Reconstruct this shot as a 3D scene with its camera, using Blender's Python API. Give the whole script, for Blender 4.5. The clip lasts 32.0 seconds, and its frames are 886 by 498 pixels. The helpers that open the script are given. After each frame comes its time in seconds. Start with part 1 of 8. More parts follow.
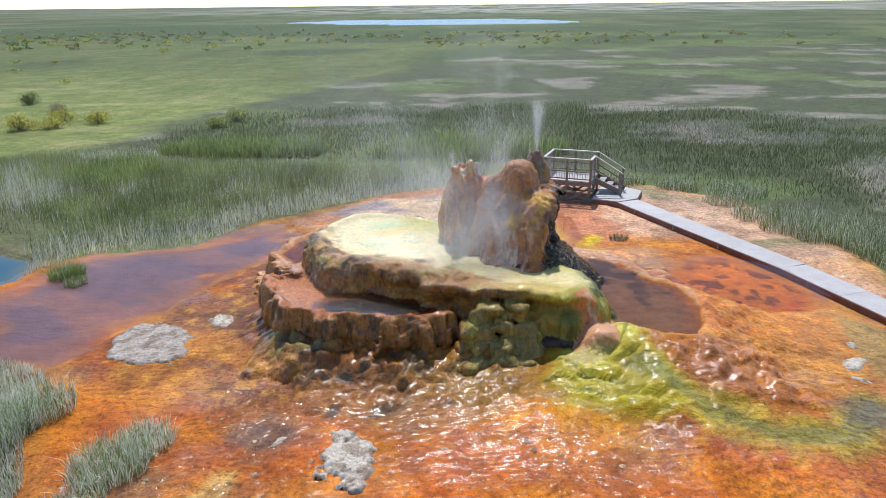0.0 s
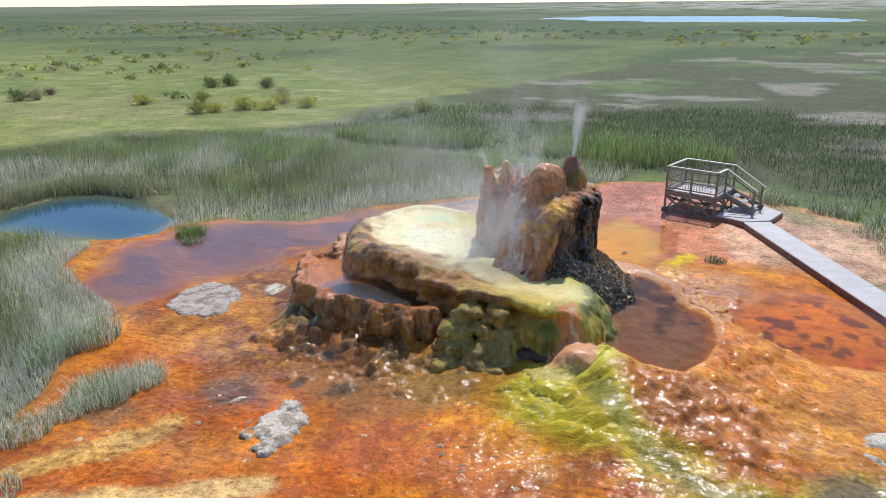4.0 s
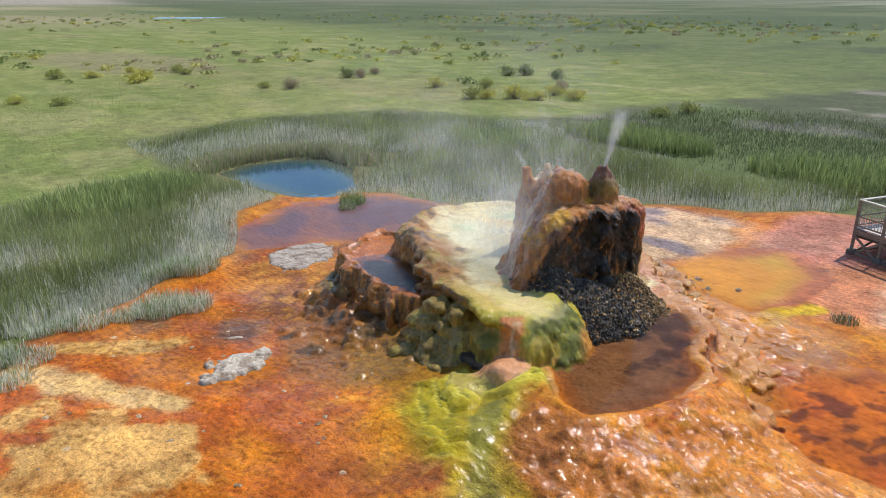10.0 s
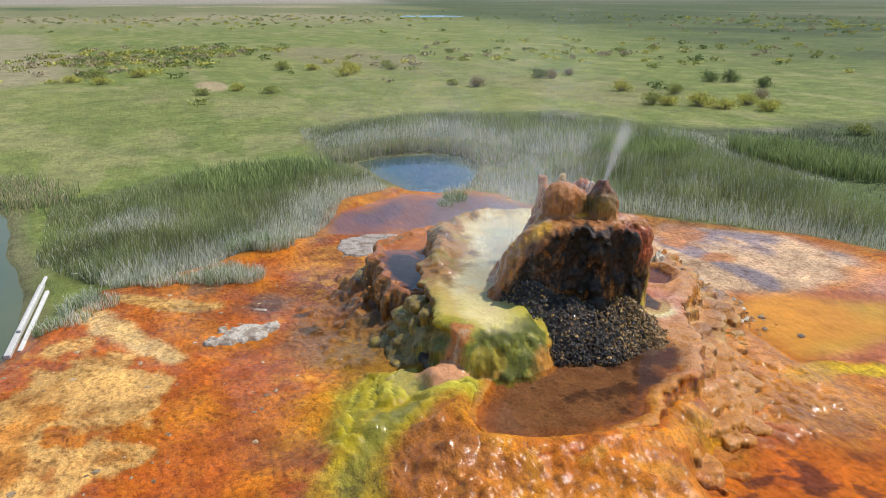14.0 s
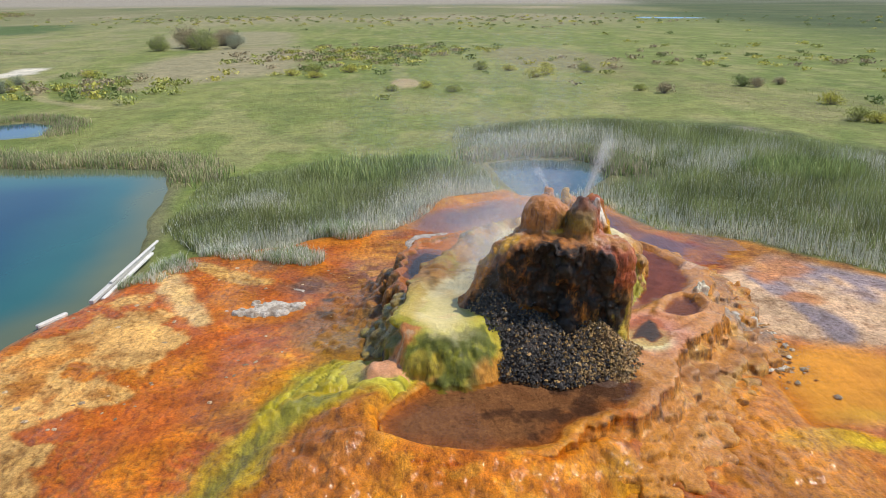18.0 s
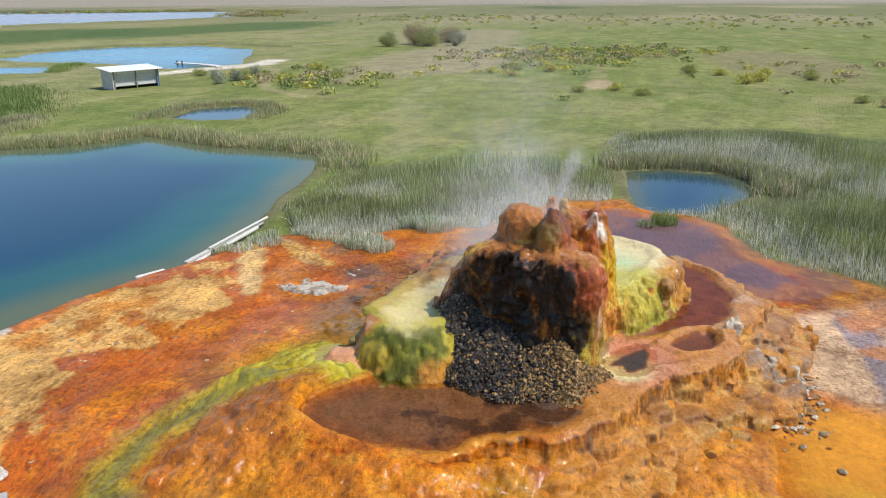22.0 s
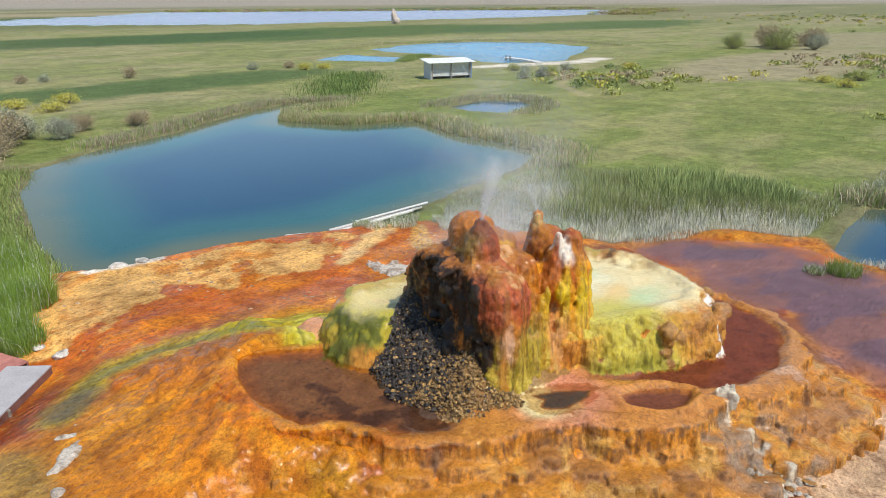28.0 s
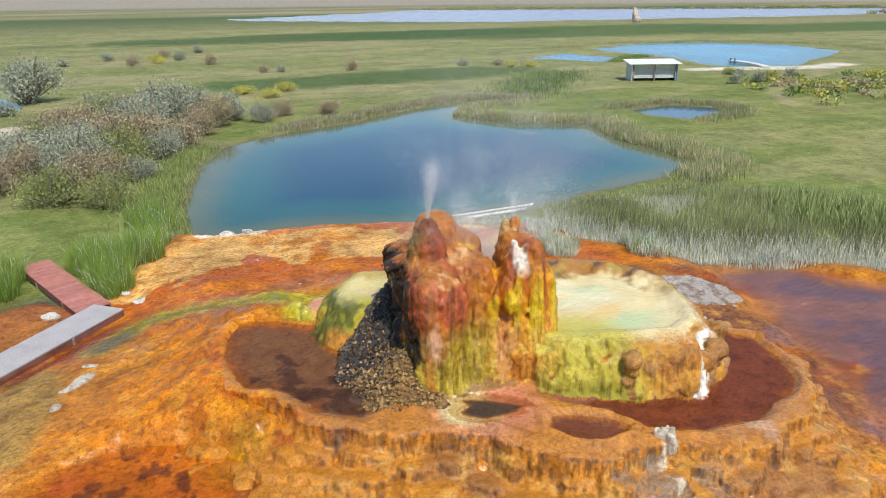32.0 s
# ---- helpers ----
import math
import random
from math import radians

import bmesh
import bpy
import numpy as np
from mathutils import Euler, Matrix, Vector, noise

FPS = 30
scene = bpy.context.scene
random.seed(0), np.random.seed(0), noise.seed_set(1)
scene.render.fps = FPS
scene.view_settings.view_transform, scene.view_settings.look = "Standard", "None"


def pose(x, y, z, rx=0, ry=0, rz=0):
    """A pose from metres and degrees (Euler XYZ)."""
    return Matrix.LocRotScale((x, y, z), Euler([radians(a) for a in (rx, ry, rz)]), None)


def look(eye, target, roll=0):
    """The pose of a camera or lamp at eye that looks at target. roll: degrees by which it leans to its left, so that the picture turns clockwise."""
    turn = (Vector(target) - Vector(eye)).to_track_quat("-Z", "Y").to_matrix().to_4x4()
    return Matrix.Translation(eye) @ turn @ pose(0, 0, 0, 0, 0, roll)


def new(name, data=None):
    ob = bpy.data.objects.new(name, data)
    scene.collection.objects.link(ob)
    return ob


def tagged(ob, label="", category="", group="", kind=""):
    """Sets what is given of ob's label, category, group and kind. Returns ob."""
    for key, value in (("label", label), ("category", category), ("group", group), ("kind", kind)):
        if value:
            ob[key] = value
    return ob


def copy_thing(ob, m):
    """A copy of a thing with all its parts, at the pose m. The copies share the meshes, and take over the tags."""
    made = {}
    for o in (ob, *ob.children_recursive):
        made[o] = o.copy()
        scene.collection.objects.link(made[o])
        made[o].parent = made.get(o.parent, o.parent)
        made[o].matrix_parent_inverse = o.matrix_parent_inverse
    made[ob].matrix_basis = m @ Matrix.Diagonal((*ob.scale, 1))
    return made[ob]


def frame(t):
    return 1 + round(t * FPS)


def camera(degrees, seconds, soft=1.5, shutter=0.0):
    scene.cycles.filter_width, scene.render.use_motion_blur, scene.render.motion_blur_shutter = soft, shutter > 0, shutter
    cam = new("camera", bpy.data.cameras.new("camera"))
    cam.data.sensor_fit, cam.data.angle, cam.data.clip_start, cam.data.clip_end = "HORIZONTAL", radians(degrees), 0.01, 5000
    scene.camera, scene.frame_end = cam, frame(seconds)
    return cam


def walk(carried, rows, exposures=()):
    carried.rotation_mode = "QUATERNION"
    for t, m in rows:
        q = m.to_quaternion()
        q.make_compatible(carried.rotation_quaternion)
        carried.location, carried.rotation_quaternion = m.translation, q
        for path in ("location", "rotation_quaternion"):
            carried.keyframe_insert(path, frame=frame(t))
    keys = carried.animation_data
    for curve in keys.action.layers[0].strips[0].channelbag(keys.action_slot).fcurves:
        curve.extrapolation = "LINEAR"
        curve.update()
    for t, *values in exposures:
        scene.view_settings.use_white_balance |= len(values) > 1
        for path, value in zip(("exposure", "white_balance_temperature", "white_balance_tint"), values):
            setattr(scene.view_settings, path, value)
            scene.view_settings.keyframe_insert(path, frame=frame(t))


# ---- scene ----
cam = camera(64.2, 32.0, soft=0.8)
METRES, EYE, TILT, LEAN, TURN = 44.0, 7.8, 1.9, -1.9, 0.0
ROWS = [
    (0.0, 0.0, 0.0, 0.0, -0.95, -21.1, 2.47),
    (0.5, 0.0161, -0.0002, -0.0013, 1.52, -20.98, 2.52),
    (1.0, 0.0322, 0.0006, -0.0016, 4.01, -20.94, 2.57),
    (1.5, 0.0484, 0.0016, -0.002, 6.56, -20.85, 2.64),
    (2.0, 0.0642, 0.0035, -0.0021, 9.06, -20.8, 2.68),
    (2.5, 0.0798, 0.0064, -0.0025, 11.58, -20.73, 2.74),
    (3.0, 0.0955, 0.0099, -0.003, 14.11, -20.64, 2.8),
    (3.5, 0.1111, 0.0137, -0.004, 16.65, -20.54, 2.87),
    (5.5, 0.1701, 0.0351, -0.0073, 26.62, -20.28, 3.01),
    (6.0, 0.1835, 0.042, -0.008, 29.05, -20.21, 3.01),
    (6.5, 0.1967, 0.0496, -0.0087, 31.46, -20.13, 3.01),
    (7.0, 0.2095, 0.0575, -0.0096, 33.81, -20.02, 3.0),
    (7.5, 0.2222, 0.0657, -0.0101, 36.16, -19.95, 2.98),
    (8.0, 0.2345, 0.0743, -0.0107, 38.4, -19.88, 2.95),
    (8.5, 0.2466, 0.0836, -0.0115, 40.75, -19.8, 2.94),
    (9.0, 0.2582, 0.0936, -0.0124, 43.12, -19.71, 2.9),
    (9.5, 0.2693, 0.1041, -0.0129, 45.41, -19.63, 2.9),
    (10.0, 0.2802, 0.1149, -0.0135, 47.73, -19.52, 2.87),
    (10.5, 0.2907, 0.1262, -0.014, 50.08, -19.43, 2.84),
    (11.0, 0.3007, 0.138, -0.0144, 52.37, -19.34, 2.85),
    (11.5, 0.31, 0.1504, -0.015, 54.68, -19.26, 2.8),
    (12.0, 0.3187, 0.1633, -0.0153, 57.09, -19.15, 2.8),
    (12.5, 0.3269, 0.176, -0.0159, 59.43, -19.03, 2.77),
    (13.0, 0.3349, 0.1892, -0.0164, 61.85, -18.91, 2.74),
    (13.5, 0.3427, 0.2027, -0.017, 64.27, -18.77, 2.74),
    (14.0, 0.3497, 0.2165, -0.0174, 66.62, -18.65, 2.7),
    (14.5, 0.356, 0.2306, -0.0179, 68.94, -18.52, 2.69),
    (16.5, 0.3762, 0.2896, -0.0188, 78.38, -18.08, 2.52),
    (17.0, 0.3796, 0.3048, -0.019, 80.78, -17.97, 2.46),
    (17.5, 0.3826, 0.32, -0.0192, 83.1, -17.89, 2.4),
    (18.0, 0.3849, 0.3352, -0.0196, 85.37, -17.79, 2.34),
    (18.5, 0.3865, 0.3504, -0.0199, 87.78, -17.69, 2.23),
    (19.0, 0.3872, 0.3659, -0.0202, 90.18, -17.61, 2.2),
    (19.5, 0.3874, 0.3813, -0.0206, 92.53, -17.54, 2.13),
    (20.0, 0.387, 0.3965, -0.0209, 94.96, -17.46, 2.03),
    (20.5, 0.3858, 0.4118, -0.0213, 97.27, -17.39, 1.95),
    (21.0, 0.3841, 0.4273, -0.0216, 99.69, -17.31, 1.86),
    (21.5, 0.3818, 0.4427, -0.0219, 102.09, -17.26, 1.76),
    (22.0, 0.3786, 0.4579, -0.0221, 104.42, -17.22, 1.66),
    (22.5, 0.3748, 0.4727, -0.0223, 106.75, -17.16, 1.55),
    (23.0, 0.3708, 0.4876, -0.0227, 109.08, -17.11, 1.47),
    (23.5, 0.3662, 0.5024, -0.0231, 111.42, -17.07, 1.38),
    (24.0, 0.3608, 0.5172, -0.0233, 113.82, -17.03, 1.3),
    (24.5, 0.3544, 0.5317, -0.0233, 116.28, -17.01, 1.19),
    (25.0, 0.3472, 0.5461, -0.0235, 118.73, -16.99, 1.09),
    (25.5, 0.3392, 0.56, -0.0235, 121.21, -16.97, 0.99),
    (27.5, 0.3026, 0.6124, -0.0237, 131.17, -16.83, 0.57),
    (28.0, 0.2924, 0.6245, -0.0236, 133.56, -16.82, 0.48),
    (28.5, 0.2817, 0.6362, -0.0236, 135.95, -16.81, 0.39),
    (29.0, 0.2706, 0.6475, -0.0237, 138.33, -16.81, 0.3),
    (29.5, 0.259, 0.6583, -0.0235, 140.74, -16.81, 0.21),
    (30.0, 0.2471, 0.6688, -0.0233, 143.16, -16.82, 0.12),
    (30.5, 0.2347, 0.6786, -0.0231, 145.54, -16.84, 0.02),
    (31.0, 0.2218, 0.6878, -0.0228, 147.97, -16.88, -0.07),
    (31.5, 0.2085, 0.6964, -0.0225, 150.45, -16.9, -0.16),
    (32.0, 0.195, 0.7046, -0.0222, 152.91, -16.93, -0.26),
]
walk(cam, [(t, pose(0, 0, EYE, TILT, LEAN, TURN) @ pose(METRES * x, METRES * y, METRES * z, 90 + pitch, roll, yaw)) for t, x, y, z, yaw, pitch, roll in ROWS],
     [(0.0, 0.26, 6150, 10), (6.0, 0.24, 6200, 10), (12.0, 0.14, 6500, 10), (32.0, 0.16, 6500, 10)])

# ---- world, sun, exposure ----
SUN_EL, SUN_AZ = radians(57), radians(2)
world = bpy.data.worlds.new("sky")
scene.world = world
world.use_nodes = True
wn = world.node_tree.nodes
sky = wn.new("ShaderNodeTexSky")
sky.sky_type, sky.sun_disc, sky.sun_elevation, sky.sun_rotation = "NISHITA", False, SUN_EL, SUN_AZ
sky.air_density, sky.dust_density, sky.ozone_density = 1.0, 0.05, 1.5
world.node_tree.links.new(sky.outputs[0], wn["Background"].inputs[0])
wn["Background"].inputs[1].default_value = 0.13
sun = new("sun", bpy.data.lights.new("sun", "SUN"))
sun.data.energy, sun.data.angle, sun.data.color = 4.2, radians(0.53), (1.0, 0.95, 0.87)
sun.matrix_world = look((0, 0, 50), (-50 * math.sin(SUN_AZ) / math.tan(SUN_EL), -50 * math.cos(SUN_AZ) / math.tan(SUN_EL), 0))

# ---- numeric helpers ----
RNG = np.random.default_rng(7)
LAT = np.random.default_rng(3).random((64, 64, 64)).astype(np.float32)


def vnoise(x, y, z=0.0):
    """Smooth value noise, -1..1, on a repeating lattice."""
    x, y, z = np.broadcast_arrays(np.asarray(x, np.float32), np.asarray(y, np.float32), np.asarray(z, np.float32))
    xi, yi, zi = np.floor(x).astype(np.int32), np.floor(y).astype(np.int32), np.floor(z).astype(np.int32)
    fx, fy, fz = x - xi, y - yi, z - zi
    fx, fy, fz = fx * fx * (3 - 2 * fx), fy * fy * (3 - 2 * fy), fz * fz * (3 - 2 * fz)
    x0, x1, y0, y1, z0, z1 = xi & 63, (xi + 1) & 63, yi & 63, (yi + 1) & 63, zi & 63, (zi + 1) & 63
    a = LAT[x0, y0, z0] * (1 - fx) + LAT[x1, y0, z0] * fx
    b = LAT[x0, y1, z0] * (1 - fx) + LAT[x1, y1, z0] * fx
    c = LAT[x0, y0, z1] * (1 - fx) + LAT[x1, y0, z1] * fx
    d = LAT[x0, y1, z1] * (1 - fx) + LAT[x1, y1, z1] * fx
    return ((a * (1 - fy) + b * fy) * (1 - fz) + (c * (1 - fy) + d * fy) * fz) * 2 - 1


def fbm(x, y, z=0.0, octaves=4, gain=0.5):
    out, amp, f = 0.0, 1.0, 1.0
    for k in range(octaves):
        out = out + amp * vnoise(np.asarray(x) * f + 17.3 * k, np.asarray(y) * f + 5.1 * k, np.asarray(z) * f + 9.7 * k)
        amp, f = amp * gain, f * 2.03
    return out / (2 - 2 * gain ** octaves) * 1.0 if gain == 0.5 else out


def sstep(a, b, x):
    t = np.clip((np.asarray(x, float) - a) / (b - a), 0, 1)
    return t * t * (3 - 2 * t)


def sdf_poly(X, Y, pts):
    """Signed distance to a closed outline (negative inside)."""
    pts = np.asarray(pts, float)
    d = np.full(X.shape, 1e9)
    inside = np.zeros(X.shape, bool)
    for (ax, ay), (bx, by) in zip(pts, np.roll(pts, -1, 0)):
        ex, ey = bx - ax, by - ay
        wx, wy = X - ax, Y - ay
        k = np.clip((wx * ex + wy * ey) / (ex * ex + ey * ey), 0, 1)
        d = np.minimum(d, (wx - ex * k) ** 2 + (wy - ey * k) ** 2)
        if ey != 0:
            inside ^= ((ay > Y) != (by > Y)) & (X < ex * (Y - ay) / ey + ax)
    return np.where(inside, -1, 1) * np.sqrt(d)


def sdf_line(X, Y, pts):
    """Distance to an open line, and how far along it (0..1) the nearest point lies."""
    d, along = np.full(X.shape, 1e9), np.zeros(X.shape)
    n = len(pts) - 1
    for i in range(n):
        (ax, ay), (bx, by) = pts[i], pts[i + 1]
        ex, ey = bx - ax, by - ay
        k = np.clip(((X - ax) * ex + (Y - ay) * ey) / (ex * ex + ey * ey), 0, 1)
        e = np.hypot(X - ax - ex * k, Y - ay - ey * k)
        along = np.where(e < d, (i + k) / n, along)
        d = np.minimum(d, e)
    return d, along


def cells(x, y, scale, seed):
    """Scattered centres: distance to the nearest (in cells) and that cell's own number, 0..1."""
    x, y = np.asarray(x, float) * scale, np.asarray(y, float) * scale
    xi, yi = np.floor(x).astype(int), np.floor(y).astype(int)
    best, who = np.full(x.shape, 9.0), np.zeros(x.shape)
    for i in (-1, 0, 1):
        for j in (-1, 0, 1):
            a, b = (xi + i) & 63, (yi + j) & 63
            d = np.hypot(xi + i + 0.1 + 0.8 * LAT[a, b, seed] - x, yi + j + 0.1 + 0.8 * LAT[a, b, seed + 1] - y)
            who = np.where(d < best, LAT[a, b, seed + 2], who)
            best = np.minimum(best, d)
    return best, who


def smin(a, b, k):
    h = np.clip(0.5 + 0.5 * (b - a) / k, 0, 1)
    return b * (1 - h) + a * h - k * h * (1 - h)


def smax(a, b, k):
    return -smin(-a, -b, k)


def surface_net(F, lo, h):
    """The zero surface of a field sampled on a grid (negative inside): vertices and quads."""
    s = F < 0
    n = [k - 1 for k in F.shape]
    cut = np.zeros(n, bool)
    acc = np.zeros((*n, 3), np.float32)
    cnt = np.zeros(n, np.float32)
    corners = [(i, j, k) for i in (0, 1) for j in (0, 1) for k in (0, 1)]
    sl = lambda c: tuple(slice(c[a], n[a] + c[a]) for a in range(3))
    for c in corners:
        for a in range(3):
            if c[a] == 0:
                e = list(c)
                e[a] = 1
                A, B = F[sl(c)], F[sl(e)]
                m = (A < 0) != (B < 0)
                t = np.where(m, A / np.where(m, A - B, 1), 0)
                for q in range(3):
                    acc[..., q] += np.where(m, c[q] + (t if q == a else 0), 0)
                cnt += m
    cut = cnt > 0
    idx = np.full(n, -1, np.int64)
    idx[cut] = np.arange(cut.sum())
    cell = np.argwhere(cut)
    V = (cell + acc[cut] / cnt[cut][:, None]) * h + np.asarray(lo)
    quads = []
    for a in range(3):
        b, c = (a + 1) % 3, (a + 2) % 3
        lo_s, hi_s = [slice(1, -1)] * 3, [slice(1, -1)] * 3
        lo_s[a], hi_s[a] = slice(0, -1), slice(1, None)
        A, B = s[tuple(lo_s)], s[tuple(hi_s)]
        w = np.argwhere(A != B)
        off = np.ones(3, int)
        off[a] = 0
        p = w + off
        flip = A[A != B]
        ids = []
        for db, dc in ((0, 0), (-1, 0), (-1, -1), (0, -1)):
            q = p.copy()
            q[:, b] += db
            q[:, c] += dc
            q = np.minimum(q, np.array(n) - 1)
            ids.append(idx[q[:, 0], q[:, 1], q[:, 2]])
        ids = np.stack(ids, 1)
        ids[~flip] = ids[~flip][:, ::-1]
        quads.append(ids)
    Q = np.concatenate(quads)
    return V, Q[(Q >= 0).all(1)]


def mesh_np(name, V, faces, smooth=True, cols=None, masks=None):
    """A mesh from arrays: faces is (n, k); cols is an RGB per vertex, masks named floats per vertex."""
    me = bpy.data.meshes.new(name)
    V, faces = np.asarray(V, np.float32), np.asarray(faces, np.int32)
    me.vertices.add(len(V))
    me.vertices.foreach_set("co", V.ravel())
    k = faces.shape[1]
    me.loops.add(faces.size)
    me.loops.foreach_set("vertex_index", faces.ravel())
    me.polygons.add(len(faces))
    me.polygons.foreach_set("loop_start", np.arange(len(faces), dtype=np.int32) * k)
    me.polygons.foreach_set("use_smooth", np.full(len(faces), smooth))
    me.update(calc_edges=True)
    if cols is not None:
        at = me.color_attributes.new("tint", "FLOAT_COLOR", "POINT")
        at.data.foreach_set("color", np.c_[cols, np.ones(len(V))].astype(np.float32).ravel())
    for key, val in (masks or {}).items():
        at = me.attributes.new(key, "FLOAT", "POINT")
        at.data.foreach_set("value", np.asarray(val, np.float32))
    return me


def obj(name, me, material, parent=None, label="", category="", group="", kind=""):
    ob = new(name, me)
    if material is not None and not me.materials:
        me.materials.append(material)
    ob.parent = parent
    return tagged(ob, label, category, group, kind)


def part(name, bm, material, parent, label=""):
    me = bpy.data.meshes.new(name)
    bm.to_mesh(me)
    bm.free()
    return obj(name, me, material, parent, label)


def box(bm, x0, x1, y0, y1, z0, z1, bevel=0.0, m=None):
    vs = [bm.verts.new((x, y, z)) for x in (x0, x1) for y in (y0, y1) for z in (z0, z1)]
    fs = [bm.faces.new([vs[i] for i in f]) for f in ((0, 1, 3, 2), (4, 6, 7, 5), (0, 4, 5, 1), (2, 3, 7, 6), (0, 2, 6, 4), (1, 5, 7, 3))]
    if bevel:
        es = {e for f in fs for e in f.edges}
        r = bmesh.ops.bevel(bm, geom=list(es), offset=bevel, segments=1, affect="EDGES", profile=0.5)
        vs = list({v for f in r["faces"] for v in f.verts} | {v for v in vs if v.is_valid})
    if m is not None:
        bmesh.ops.transform(bm, matrix=m, verts=vs)
    return bm


def beam(bm, a, b, w, d, bevel=0.006):
    """A squared timber from a to b; w across, d deep."""
    a, b = Vector(a), Vector(b)
    z = (b - a).normalized()
    x = Vector((0, 0, 1)).cross(z)
    x = Vector((1, 0, 0)) if x.length < 1e-3 else x.normalized()
    y = z.cross(x)
    m = Matrix((x, y, z)).transposed().to_4x4()
    m.translation = a
    return box(bm, -w / 2, w / 2, -d / 2, d / 2, 0, (b - a).length, bevel, m)


# ---- materials ----
def node_mat(name):
    m = bpy.data.materials.new(name)
    m.use_nodes = True
    nt = m.node_tree
    return m, nt, nt.nodes["Principled BSDF"], nt.links


def tex_noise(nt, scale, detail=4.0, rough=0.55, coord="Object", stretch=None):
    tc = nt.nodes.new("ShaderNodeTexCoord")
    src = tc.outputs[coord]
    if stretch:
        mp = nt.nodes.new("ShaderNodeMapping")
        mp.inputs["Scale"].default_value = stretch
        nt.links.new(src, mp.inputs[0])
        src = mp.outputs[0]
    n = nt.nodes.new("ShaderNodeTexNoise")
    n.inputs["Scale"].default_value, n.inputs["Detail"].default_value, n.inputs["Roughness"].default_value = scale, detail, rough
    nt.links.new(src, n.inputs["Vector"])
    return n


def ramp(nt, src, stops):
    r = nt.nodes.new("ShaderNodeValToRGB")
    r.color_ramp.elements[0].position, r.color_ramp.elements[1].position = stops[0][0], stops[-1][0]
    r.color_ramp.elements[0].color, r.color_ramp.elements[1].color = (*stops[0][1], 1), (*stops[-1][1], 1)
    for p, c in stops[1:-1]:
        r.color_ramp.elements.new(p).color = (*c, 1)
    nt.links.new(src, r.inputs[0])
    return r


def mix(nt, a, b, fac, mode="MIX"):
    m = nt.nodes.new("ShaderNodeMix")
    m.data_type, m.blend_type, m.clamp_factor = "RGBA", mode, True
    for sock, val in ((m.inputs[0], fac), (m.inputs[6], a), (m.inputs[7], b)):
        if isinstance(val, (int, float)):
            sock.default_value = val
        elif isinstance(val, tuple):
            sock.default_value = (*val, 1)
        else:
            nt.links.new(val, sock)
    return m.outputs[2]


def bump(nt, height, strength, dist, normal=None):
    b = nt.nodes.new("ShaderNodeBump")
    b.inputs["Strength"].default_value, b.inputs["Distance"].default_value = strength, dist
    nt.links.new(height, b.inputs["Height"])
    if normal is not None:
        nt.links.new(normal, b.inputs["Normal"])
    return b.outputs[0]


def attr(nt, name, out="Color"):
    a = nt.nodes.new("ShaderNodeAttribute")
    a.attribute_name = name
    return a.outputs[out]


def math_node(nt, op, a, b=None, clamp=False):
    n = nt.nodes.new("ShaderNodeMath")
    n.operation, n.use_clamp = op, clamp
    for sock, val in zip(n.inputs, (a, b)):
        if val is None:
            continue
        if isinstance(val, (int, float)):
            sock.default_value = val
        else:
            nt.links.new(val, sock)
    return n.outputs[0]


